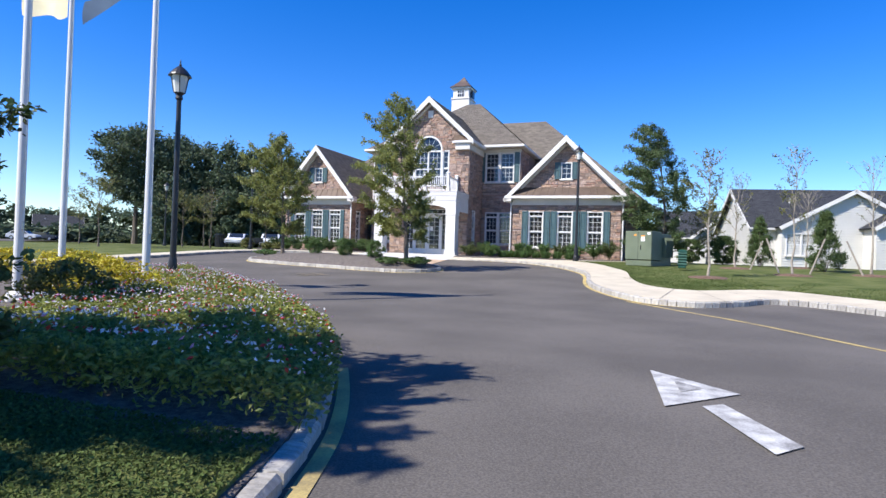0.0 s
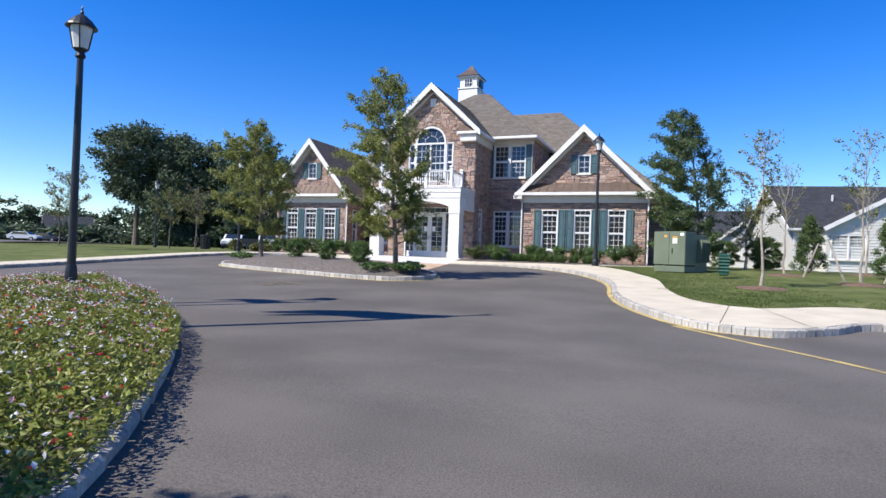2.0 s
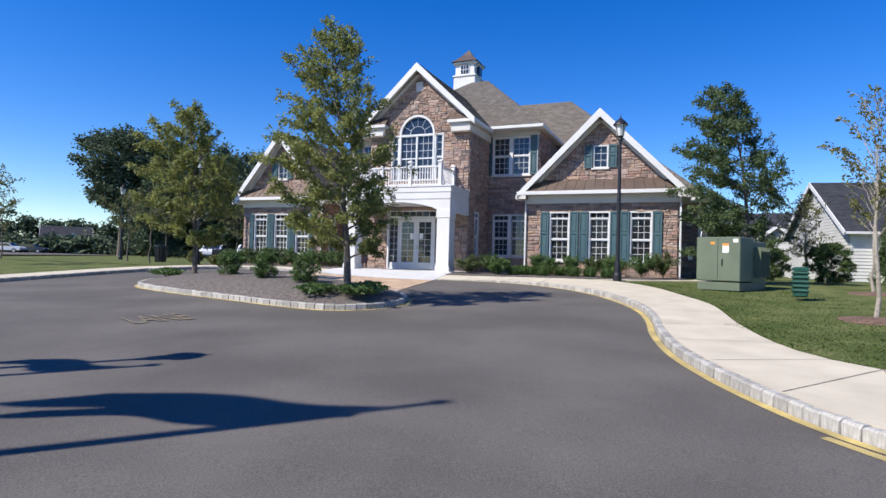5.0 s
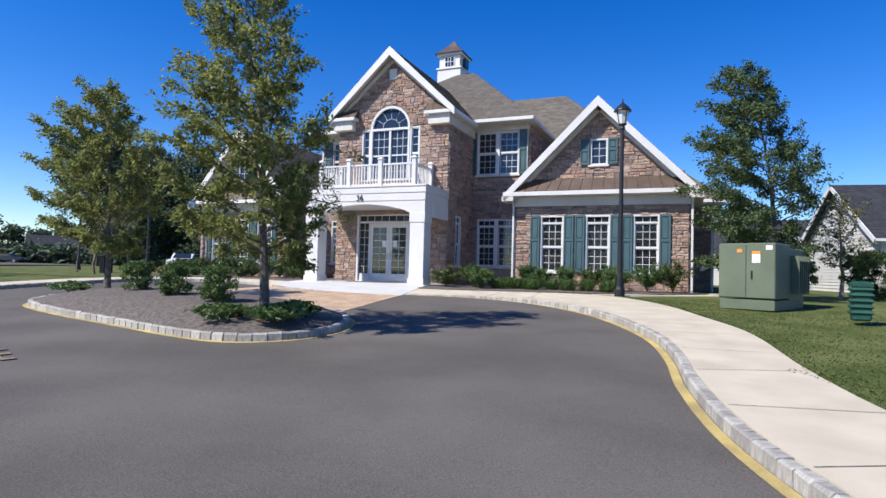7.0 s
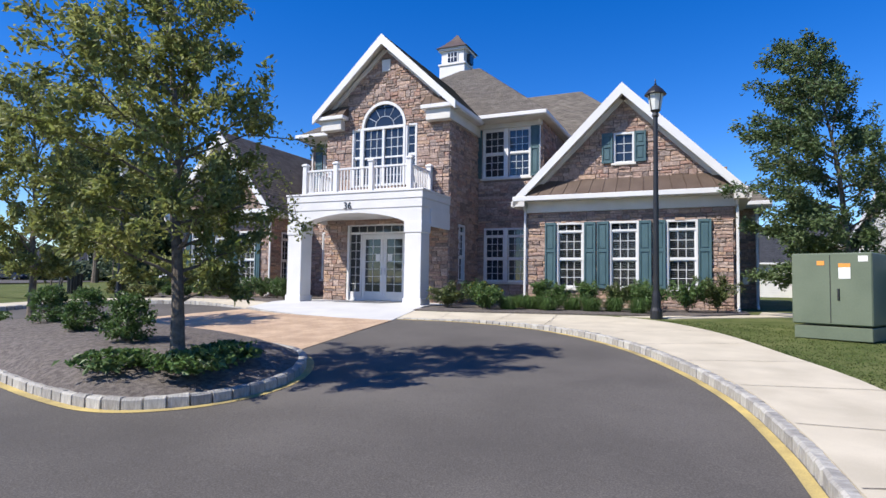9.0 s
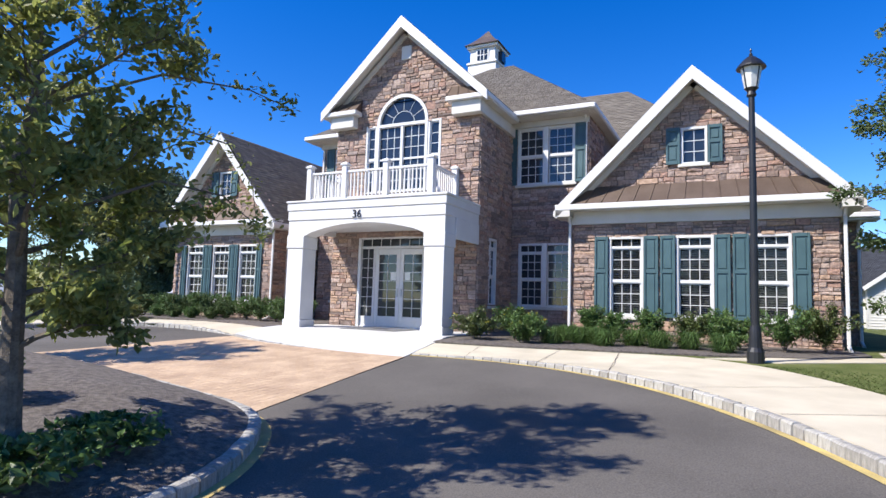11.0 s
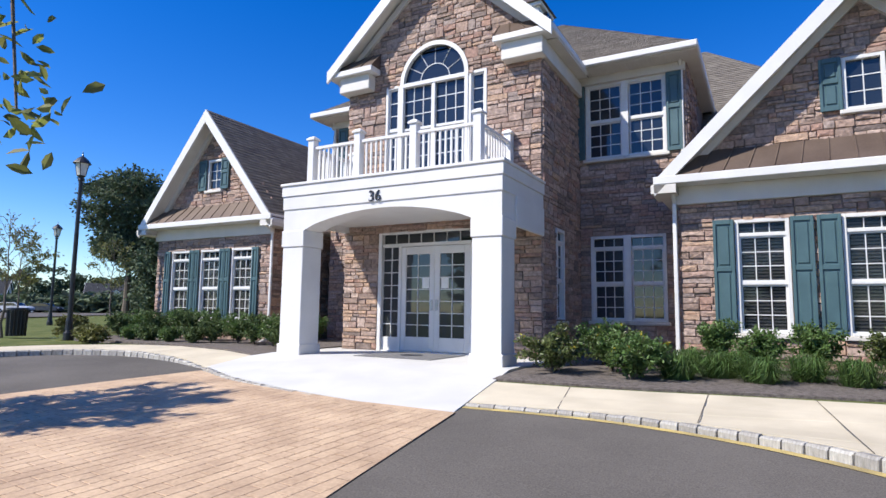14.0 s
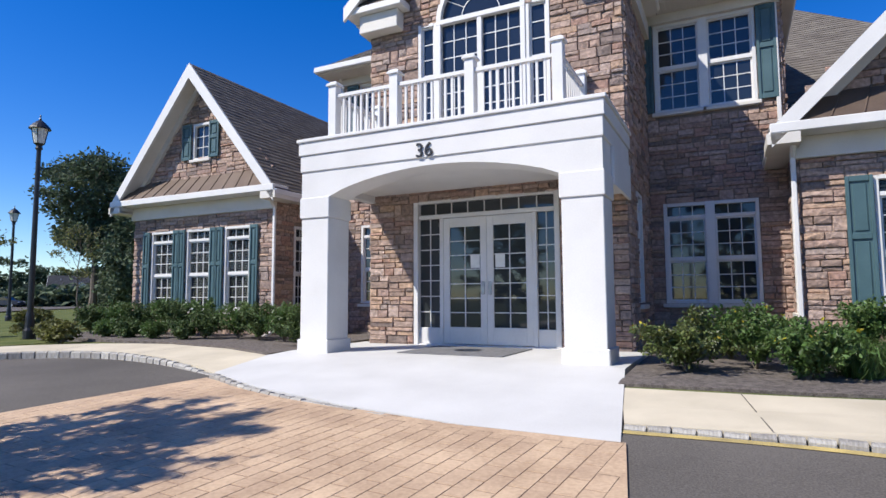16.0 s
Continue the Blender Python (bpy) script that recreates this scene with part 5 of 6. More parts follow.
bin_ob = thing("litter_bin", pose(-14.8, -1.4, 1.05), "black slatted litter bin on the lawn", "bin")
for k in range(18):
    a = 2 * math.pi * k / 18
    part("slat", rod(bmesh.new(), (0.26 * math.cos(a), 0.26 * math.sin(a), 0.0), (0.28 * math.cos(a), 0.28 * math.sin(a), 0.85), 0.022, sides=4), M_BLACK, bin_ob)
part("rim", lathe(bmesh.new(), [(0.31, 0.83), (0.31, 0.9), (0.2, 0.92)], sides=18), M_BLACK, bin_ob)
part("liner", lathe(bmesh.new(), [(0.22, 0.0), (0.23, 0.82)], sides=16), M_BLACK, bin_ob)

for x, y in ((-9.9, -21.5), (-10.4, -19.6)):
    p = thing("marker_post", pose(x, y, land(y) + 0.12), "white square marker post beside the walk", "post", "marker posts")
    part("shaft", boxes((-0.07, 0.07, -0.07, 0.07, -0.05, 1.75), bevel=0.01), M_WHITE2, p)
    part("cap", lathe(bmesh.new(), [(0.09, 0), (0.09, 0.03), (0.02, 0.08)], at=(0, 0, 1.75), square=True), M_WHITE2, p)

# ---- plants ----


def leaf_cloud(rng, centres, per, spread, size, detail=False):
    """Many small bent leaves gathered round centres."""
    c = np.repeat(np.asarray(centres, float), per, axis=0)
    n = len(c)
    p = c + rng.normal(0, 1, (n, 3)) * np.asarray(spread) * 0.55
    t = rng.normal(0, 1, (n, 3))
    t[:, 2] *= 0.6
    t /= np.linalg.norm(t, axis=1)[:, None]
    u = np.cross(t, rng.normal(0, 1, (n, 3)))
    u /= np.linalg.norm(u, axis=1)[:, None] + 1e-9
    w = np.cross(t, u)
    s = (size * rng.uniform(0.6, 1.35, n))[:, None]
    a, b = p - t * s, p + t * s
    q = (u * 0.42 + w * 0.2) * s
    o = (u * -0.42 + w * 0.2) * s
    verts = np.stack([a, p - t * s * 0.35 + q, p + t * s * 0.4 + q * 0.85, b, p + t * s * 0.4 + o * 0.85, p - t * s * 0.35 + o], 1).reshape(-1, 3) if detail else np.stack([a, p + q * 1.2, b, p + o * 1.2], 1).reshape(-1, 3)
    m = 6 if detail else 4
    k = np.arange(n)[:, None] * m
    faces = np.concatenate([k + np.array([[0, 1, 2, 3]]), k + np.array([[0, 3, 4, 5]])], 0) if detail else np.concatenate([k + np.array([[0, 1, 2]]), k + np.array([[0, 2, 3]])], 0)
    return verts, faces


def cloud_mesh(name, verts, faces, mat, parent, label=""):
    me = bpy.data.meshes.new(name)
    me.from_pydata(verts.tolist(), [], faces.tolist())
    me.materials.append(mat)
    o = new(name, me)
    o.parent = parent
    if label:
        o["label"] = label
    return o


def leaf_blades(rng, pts, dirs, size, droop=0.25, loose=0.9, wide=0.47):
    """Bent leaves at points, each pointing roughly along its twig and hanging a little."""
    n = len(pts)
    t = dirs + rng.normal(0, loose, (n, 3))
    t[:, 2] -= droop
    t /= np.linalg.norm(t, axis=1)[:, None] + 1e-9
    u = np.cross(t, rng.normal(0, 1, (n, 3)))
    u /= np.linalg.norm(u, axis=1)[:, None] + 1e-9
    w = np.cross(t, u)
    s = (size * rng.uniform(0.6, 1.3, n))[:, None]
    q, o = (u * wide + w * 0.18) * s, (u * -wide + w * 0.18) * s
    mid = pts + t * s
    verts = np.stack([pts, mid - t * s * 0.45 + q * 0.8, mid + t * s * 0.3 + q, pts + t * s * 2, mid + t * s * 0.3 + o, mid - t * s * 0.45 + o * 0.8], 1).reshape(-1, 3)
    k = np.arange(n)[:, None] * 6
    return verts, np.concatenate([k + np.array([[0, 1, 2, 3]]), k + np.array([[0, 3, 4, 5]])], 0)


def tree(name, x, y, z, height, spread, label, seed, leaf=None, bark=None, clear=0.22, leaves=9000, size=0.06, lean=(0, 0), trunk=0.07, shape=0.35, group="", limbs=26, thin=0.3, wind=(-0.25, 0.05), rise=(0.25, 1.1), tuft=0.09, subs=7, ragged=0.3, top=0.9):
    """A tapered trunk, curved limbs with side shoots bent by the wind, and leaves set along the shoots."""
    leaf, bark = leaf or M_LEAF, bark or M_BARK
    rng = np.random.default_rng(seed)
    r = thing(name, pose(x, y, z), label, "tree", group)
    line = [Vector((lean[0] * (k / 9) ** 1.5 + rng.normal(0, 0.03) * (k > 0), lean[1] * (k / 9) ** 1.5 + rng.normal(0, 0.03) * (k > 0), height * 0.97 * k / 9)) for k in range(10)]
    wood = tube(bmesh.new(), [line[0] - Vector((0, 0, 0.15)), line[0] + Vector((0, 0, 0.06))] + line[1:], [trunk * 1.5, trunk * 1.1] + [max(trunk * (1 - k / 9.3), 0.006) for k in range(1, 10)], 9)
    part("trunk", wood, bark, r)
    gust = Vector((wind[0], wind[1], 0))
    a_pts, b_pts, weight = [], [], []
    twigs = bmesh.new()

    def shoot(p, q, w):
        a_pts.append(tuple(p))
        b_pts.append(tuple(q))
        weight.append(w * (q - p).length)

    for i in range(limbs):
        q = (i + rng.uniform(0, 0.9)) / limbs
        s = clear + (1 - clear) * q
        f = min(s, 0.985) * 9
        k = min(int(f), 8)
        start = line[k].lerp(line[k + 1], f - k)
        ang = i * 2.4 + rng.uniform(-0.5, 0.5)
        full = 0.62 + 0.38 * q / shape if q < shape else max(0.12, 1 - (q - shape) / (1 - shape)) ** top
        reach = spread * full * rng.uniform(1 - ragged, 1 + ragged * 0.55)
        flat = Vector((math.cos(ang), math.sin(ang), 0))
        up = rise[0] + (rise[1] - rise[0]) * q + rng.uniform(-0.12, 0.12)
        pts = []
        for m in range(6):
            g = m / 5
            pts.append(start + flat * reach * g * (1 - 0.12 * up) + Vector((0, 0, up * reach * g * (1 - 0.22 * g))) + gust * reach * g * g + Vector(rng.normal(0, 0.03, 3)) * reach * (m > 0))
        bm = tube(bmesh.new(), pts, [max(trunk * 0.34 * (1 - s * 0.6) * (1 - m / 5.4), 0.003) for m in range(6)], 5)
        dens = 1 - thin * max(0.0, q - 0.2) + 2.4 * max(0.0, 0.3 - q)
        for m in range(2, 5):
            shoot(pts[m], pts[m + 1], dens)
        for h in range(subs):
            g = 0.22 + 0.74 * (h + rng.uniform(0, 0.8)) / subs
            e = min(int(g * 5), 4)
            foot = pts[e].lerp(pts[e + 1], g * 5 - e)
            along = (pts[e + 1] - pts[e]).normalized()
            side = Vector((-along.y, along.x, 0)) * (1 if h % 2 else -1)
            away = (along * 0.75 + side * rng.uniform(0.5, 1.0) + Vector((0, 0, rng.uniform(-0.25, 0.55))) + gust * 0.8).normalized()
            size_h = reach * (0.62 - 0.32 * g) * rng.uniform(0.6, 1.15)
            mid = foot + away * size_h * 0.55
            end = mid + (away + gust * 0.9 + Vector((0, 0, rng.uniform(-0.3, 0.15)))).normalized() * size_h * 0.5
            tube(twigs, [foot, mid, end], [0.007 * max(1, trunk / 0.09), 0.005 * max(1, trunk / 0.09), 0.002], 4)
            shoot(foot.lerp(mid, 0.3), mid, dens)
            shoot(mid, end, dens * 1.6)
            for _ in range(2):
                fork = foot.lerp(end, rng.uniform(0.35, 0.9))
                tip = fork + (away + Vector(rng.normal(0, 0.6, 3)) + gust * 0.6).normalized() * size_h * 0.38
                shoot(fork, tip, dens * 1.3)
        part("limb", bm, bark, r)
    part("twig_mass", twigs, bark, r)["kind"] = "stuff"
    for k in range(7, 9):
        shoot(line[k], line[k + 1], 1 - thin * 0.5)
    if leaves:
        A, B, W = np.asarray(a_pts), np.asarray(b_pts), np.asarray(weight)
        W = W * rng.uniform(0.35, 1.65, len(W))
        pick = rng.choice(len(W), leaves, p=W / W.sum())
        g = rng.uniform(0, 1, leaves)[:, None]
        d = (B - A)[pick]
        p = A[pick] + d * g + rng.normal(0, tuft * 0.55, (leaves, 3))
        d = d / (np.linalg.norm(d, axis=1)[:, None] + 1e-9)
        v, f = leaf_blades(rng, p, d * 0.8 + np.array([wind[0], wind[1], 0.0]), size)
        cloud_mesh("crown", v, f, leaf, r)
    return r


def bush(name, x, y, z, w, h, label, seed, leaf=None, count=900, size=0.04, cone=False, group="", flowers=None, loose=False):
    """Stems and a leafy body with an uneven outline; a loose one has arching shoots set with leaves."""
    leaf = leaf or M_SHRUB
    rng = np.random.default_rng(seed)
    r = thing(name, pose(x, y, z), label, "shrub", group)
    stems = bmesh.new()
    if loose:
        A, D, tips = [], [], []
        for i in range(34):
            a, out, up = i * 2.4 + rng.uniform(-0.4, 0.4), w * 0.5 * math.sqrt(rng.uniform(0.02, 1)) * rng.uniform(0.8, 1.25), h * rng.uniform(0.5, 1.15)
            pts = [Vector((out * g * math.cos(a) * (0.25 + 0.75 * g), out * g * math.sin(a) * (0.25 + 0.75 * g), up * (g * 1.35 - 0.35 * g * g) * (1 - 0.35 * (out / w) * g) - 0.04)) for g in (0, 0.3, 0.6, 0.85, 1.0)]
            if i % 3 == 0:
                tube(stems, pts, [0.008, 0.006, 0.005, 0.003, 0.002], 4)
            for p0, p1, m in zip(pts[1:], pts[2:], (0.7, 1.1, 1.0)):
                n = max(2, int(count / 34 * m / 2.8))
                g = rng.uniform(0, 1, n)[:, None]
                A.append(np.array(p0) * (1 - g) + np.array(p1) * g)
                D.append(np.repeat(np.array((p1 - p0).normalized())[None] * 0.35, n, axis=0))
            tips.append(tuple(pts[-1]))
        A, D = np.concatenate(A), np.concatenate(D)
        A = A + rng.normal(0, 0.035, A.shape)
        A[:, 2] = np.maximum(A[:, 2], 0.03)
        v, f = leaf_blades(rng, A, D, size * 0.62, droop=0.15, wide=0.5)
    else:
        for i in range(7):
            a = i * 0.9
            rod(stems, (0.03 * math.cos(a), 0.03 * math.sin(a), -0.06), (w * 0.33 * math.cos(a), w * 0.33 * math.sin(a), h * 0.7), 0.012, 0.004, 5, caps=False)
        tips = []
        for i in range(90 if count > 5000 else 70):
            t = rng.uniform(0, 1)
            lim = (1 - t) ** 0.75 if cone else math.sqrt(max(0.05, 1 - (2 * t - 0.85) ** 2 * 0.75))
            a, q = rng.uniform(0, 6.28), math.sqrt(rng.uniform(0.15, 1)) * w * 0.5 * lim * rng.uniform(0.82, 1.1)
            tips.append((q * math.cos(a), q * math.sin(a), h * (0.07 + 0.9 * t)))
        fuzz = 0.085 if count > 5000 else 0.12
        v, f = leaf_cloud(rng, tips, max(1, count // 70), (w * fuzz, w * fuzz, h * fuzz * 0.75), size)
    part("stem_mass", stems, M_BARK, r)["kind"] = "stuff"
    v[:, 2] = np.maximum(v[:, 2], -0.02)
    cloud_mesh("foliage", v, f, leaf, r)
    if flowers:
        pick = rng.choice(len(tips), 7)
        v, f = leaf_cloud(rng, [tuple(np.array(tips[k]) * 1.05) for k in pick], 5, (0.035, 0.035, 0.03), 0.028)
        cloud_mesh("blossom_sprinkle", v, f, flowers, r, "yellow blossoms")["kind"] = "stuff"
    return r


# planted island
oak = tree("young_oak", 4.7, -13.1, 0.9, 6.2, 2.0, "tall young oak with a narrow windblown crown on the island", 3, leaves=34000, size=0.041, lean=(-0.7, 0.1), clear=0.1, shape=0.22, thin=0.6, trunk=0.085, group="island oaks", limbs=46, wind=(-0.24, -0.05), rise=(0.4, 1.35), top=0.62, ragged=0.38)
# long limbs of the oak that droop over the drive
rng_b = np.random.default_rng(88)
for pts in (((-0.2, 0.1, 2.1), (-0.35, 1.1, 2.75), (-0.35, 2.2, 2.75), (-0.15, 2.4, 2.3), (-0.02, 2.4, 1.75)), ((-0.2, 0.1, 2.5), (0.2, 0.9, 3.0), (0.55, 1.6, 3.05), (0.75, 1.9, 2.95)), ((0.0, 0.1, 1.6), (0.4, 0.8, 2.0), (0.6, 1.3, 1.95), (0.75, 1.6, 1.7))):
    limb = tube(bmesh.new(), [Vector(p) for p in pts], [0.016 - 0.012 * k / (len(pts) - 1) for k in range(len(pts))], 6)
    part("limb", limb, M_BARK, oak)
    spots = []
    for k in range(len(pts) - 1):
        for m in range(5):
            t = (k + m / 5) / (len(pts) - 1)
            if t > 0.3 and rng_b.uniform() < 0.75:
                spots.append(tuple(Vector(pts[k]).lerp(Vector(pts[k + 1]), m / 5)))
    spots += [pts[-1]] * 4
    v, f = leaf_cloud(rng_b, spots, 11, (0.13, 0.13, 0.13), 0.034, True)
    cloud_mesh("leaf_spray", v, f, M_LEAF, oak)["kind"] = "stuff"
tree("young_oak", -3.15, -10.2, 0.9, 5.5, 2.0, "young oak with a round windblown crown on the island", 5, leaves=24000, size=0.05, lean=(-0.4, 0.1), clear=0.13, shape=0.35, thin=0.4, trunk=0.085, group="island oaks", limbs=36, wind=(-0.26, 0.0), rise=(0.45, 1.3), top=0.55, ragged=0.36)
for k, (x, y) in enumerate(((-0.45, -11.45), (1.35, -12.0), (3.05, -12.5))):
    bush("island_shrub", x, y, land(y) + 0.42, 0.72, 0.72, "small round green shrub in the island mulch", 40 + k, M_SHRUB, 3200, 0.03, group="island shrubs")
for k, (x, y) in enumerate(((5.0, -12.6), (4.2, -13.6), (-3.5, -11.0), (5.2, -13.3))):
    bush("ground_cover", x, y, land(y) + 0.3, 1.0, 0.22, "low dark green ground cover in the mulch", 50 + k, M_SHRUB, 700, 0.05, group="island ground cover")

# bed right of the porch
spots = [(3.7, -2.2, 1.1, 0.75), (4.5, -1.6, 1.0, 0.8), (5.0, -2.3, 0.8, 0.65), (4.2, -0.6, 0.9, 0.7), (6.7, -0.4, 0.7, 0.75), (7.5, -0.1, 0.65, 0.85), (8.5, -0.5, 0.8, 0.8), (9.4, -0.8, 0.9, 0.75), (10.4, -0.6, 1.2, 1.0), (11.2, -0.3, 1.2, 1.05), (6.0, 0.2, 0.7, 0.85), (9.0, 0.3, 0.7, 0.9)]
for k, (x, y, w, h) in enumerate(spots):
    rose = k < 4
    bush("garden_shrub", x, y, land(y) + 0.155 - settle(x, y), w * 1.2, h, "leafy rose bush with a few yellow flowers in the mulch bed" if rose else "bushy green shrub in the mulch bed", 60 + k, M_SHRUB if k % 3 else M_ROSE, 3600, 0.05, group="shrubs before the clubhouse", flowers=M_GOLD if rose else None, loose=True)
spots = [(-3.3, -1.3, 0.9, 0.8), (-4.2, -0.7, 0.9, 0.85), (-5.1, -0.5, 0.9, 0.9), (-5.9, -0.3, 0.9, 0.9), (-6.6, -0.6, 0.8, 0.75), (-7.3, 0.0, 0.9, 1.0), (-8.0, -0.2, 0.9, 0.95), (-8.7, 0.0, 0.9, 1.0), (-9.5, -0.1, 0.9, 0.95), (-10.3, -0.2, 0.9, 0.9), (-11.1, -0.4, 0.9, 0.85), (-4.8, 1.6, 0.7, 0.8), (-7.0, -0.9, 0.6, 0.45), (-7.9, -0.95, 0.6, 0.45), (-8.8, -0.95, 0.6, 0.45), (-9.7, -0.9, 0.6, 0.45)]
for k, (x, y, w, h) in enumerate(spots):
    bush("garden_shrub", x, y + 0.15, land(y) + 0.17, w * 1.05, h * 0.92, "bushy green shrub in the mulch bed", 90 + k, M_SHRUB if k % 2 else M_EVERG, 3200, 0.05, group="shrubs before the clubhouse", loose=True)
for k, (x, y) in enumerate(((-9.6, -1.9), (-10.9, -1.3), (-12.8, -0.9), (-13.4, -0.3))):
    bush("tuft", x, y, land(y) + 0.15, 0.8, 0.45 + 0.2 * (k > 1), "pale green tufted plant beside the walk", 120 + k, M_LEAFY, 900, 0.06, group="tufts by the loop")

# tufts of ornamental grass between the shrubs
for k, (x, y, w) in enumerate(((5.55, -1.9, 0.8), (6.1, -1.4, 0.8), (6.7, -1.75, 0.8), (7.3, -1.2, 0.8), (7.9, -1.5, 0.8), (8.5, -1.35, 0.7), (9.2, -1.7, 0.7), (5.6, -0.9, 0.7), (6.3, -0.7, 0.7))):
    rt = np.random.default_rng(400 + k)
    tuft = thing("grass_tuft", pose(x, y, land(y) + 0.14 - settle(x, y)), "tuft of arching ornamental grass in the mulch bed", "plant", "ornamental grasses before the clubhouse")
    n = 640
    a = rt.uniform(0, 6.283, n)
    rr = w * 0.62 * np.sqrt(rt.uniform(0.0, 1, n)) * rt.uniform(0.5, 1.15, n)
    foot = np.column_stack([rr * 0.45 * np.cos(a), rr * 0.45 * np.sin(a), np.zeros(n) - 0.03])
    hh = rt.uniform(0.12, 0.42, n)
    mid = foot + np.column_stack([rr * 0.3 * np.cos(a + 0.5), rr * 0.3 * np.sin(a + 0.5), hh])
    end = foot + np.column_stack([rr * 1.0 * np.cos(a), rr * 1.0 * np.sin(a), hh * rt.uniform(0.35, 1.3, n)])
    sd = np.column_stack([-np.sin(a), np.cos(a), np.zeros(n)]) * 0.006
    v = np.stack([foot - sd, foot + sd, mid + sd, mid - sd, end], 1).reshape(-1, 3)
    kk = np.arange(n) * 5
    me = bpy.data.meshes.new("blades")
    me.from_pydata(v.tolist(), [], [(int(q), int(q) + 1, int(q) + 2, int(q) + 3) for q in kk] + [(int(q) + 3, int(q) + 2, int(q) + 4) for q in kk])
    me.materials.append(M_SHRUB)
    o = new("blade_mass", me)
    o.parent = tuft

# lawn on the right
tree("dense_tree", 14.15, -1.6, 1.08, 7.0, 2.0, "dense dark green windblown tree behind the transformer cabinet", 11, M_LEAFD, leaves=44000, size=0.046, tuft=0.13, lean=(-0.7, 0.2), clear=0.08, shape=0.35, trunk=0.1, limbs=50, wind=(-0.42, 0.0), rise=(0.25, 1.0), top=0.5, ragged=0.36)
tree("blossom_tree", 16.2, 0.8, 1.08, 3.4, 1.3, "small pale-leaved flowering tree on the lawn", 12, M_LEAFY, M_BARKL, leaves=3200, size=0.04, clear=0.25, rise=(0.5, 1.2))
saplings = [(15.5, -11.6, 0.68, 4.3, 1500), (17.0, -5.0, 0.98, 4.2, 420), (18.6, -8.5, 0.9, 5.0, 700), (21.5, -7.0, 0.95, 4.6, 120), (23.0, -9.2, 0.9, 4.8, 260), (20.3, -2.0, 1.05, 3.6, 90)]
for k, (x, y, z, h, n) in enumerate(saplings):
    z = land(y) + 0.11
    tree("sapling", x, y, z, h, 1.0, "thin sapling with sparse leaves on the lawn", 20 + k, M_LEAFY, M_BARKL, leaves=n, size=0.038, clear=0.36, trunk=0.045, shape=0.5, group="saplings on the lawn", limbs=18, thin=1.05, rise=(1.3, 2.2), wind=(-0.12, 0.0), tuft=0.05, subs=5)
    ring = bmesh.new()
    lathe(ring, [(0.75, -0.02), (0.55, 0.05), (0.1, 0.08)], sides=20)
    m = part("mulch_ring", ring, M_CHIPS)
    m.location = (x, y, z)
    tagged(m, "ring of brown mulch round a sapling", "mulch", "mulch rings")
for k, (x, y, w, h, cone) in enumerate(((17.0, 0.6, 1.6, 1.5, False), (18.4, -1.6, 1.5, 2.4, True), (20.4, -5.0, 1.7, 2.5, True), (15.6, 5.5, 1.6, 1.5, False), (25.5, -4.0, 1.8, 2.6, True))):
    bush("evergreen_shrub", x, y, land(y) + 0.13, w, h, "rounded dark evergreen shrub on the lawn", 140 + k, M_EVERG, 12000, 0.035, cone, "evergreens on the lawn")
for k, (x, y, dx, dy) in enumerate(((17.5, -5.6, 0.5, 0.2), (18.1, -8.8, -0.4, 0.3), (21.1, -7.5, -0.5, 0.2), (22.4, -9.2, 0.5, 0.1), (19.1, -8.9, 0.4, -0.2))):
    st = tagged(part("tree_stake", rod(bmesh.new(), (x, y, 0.85), (x + dx, y + dy, 2.15), 0.035, 0.03, 6), M_BARKL), "leaning wooden stake beside a sapling", "stake", "tree stakes")

# flower bed
tree("young_maple", 8.0, -34.95, 0.15, 6.0, 2.4, "young maple at the end of the flower bed", 34, M_LEAFD, leaves=46000, size=0.07, clear=0.3, trunk=0.06)
tree("young_maple", 8.95, -32.3, 0.15, 5.3, 1.1, "young maple at the end of the flower bed", 31, M_LEAFD, leaves=7000, size=0.055, clear=0.45, trunk=0.06, shape=0.45, limbs=24)
tree("young_maple", 22.0, -27.2, 0.15, 5.6, 1.4, "young maple beside the drive", 33, M_LEAFD, leaves=4000, size=0.055, clear=0.35, trunk=0.06)
tree("young_maple", 6.25, -29.6, 0.15, 3.0, 0.85, "small dark maple in the bed", 32, M_LEAFD, leaves=4500, size=0.05, clear=0.45, trunk=0.05, limbs=24, wind=(0, 0))
bl = [p for p in bed_line if p[1] > -31.6 and p[0] > 1.5]
rng_f = np.random.default_rng(77)
flower_mats = ((M_BEDLEAF, 165000, 0.025, 0.0), (M_FLOWERW, 2900, 0.018, 0.1), (M_FLOWERR, 900, 0.021, 0.09), (M_FLOWERP, 700, 0.019, 0.1))
bedplants = thing("bedding_flowers", Matrix(), "thick bed of white, red and pink flowers behind the kerb", "flowers", kind="stuff")
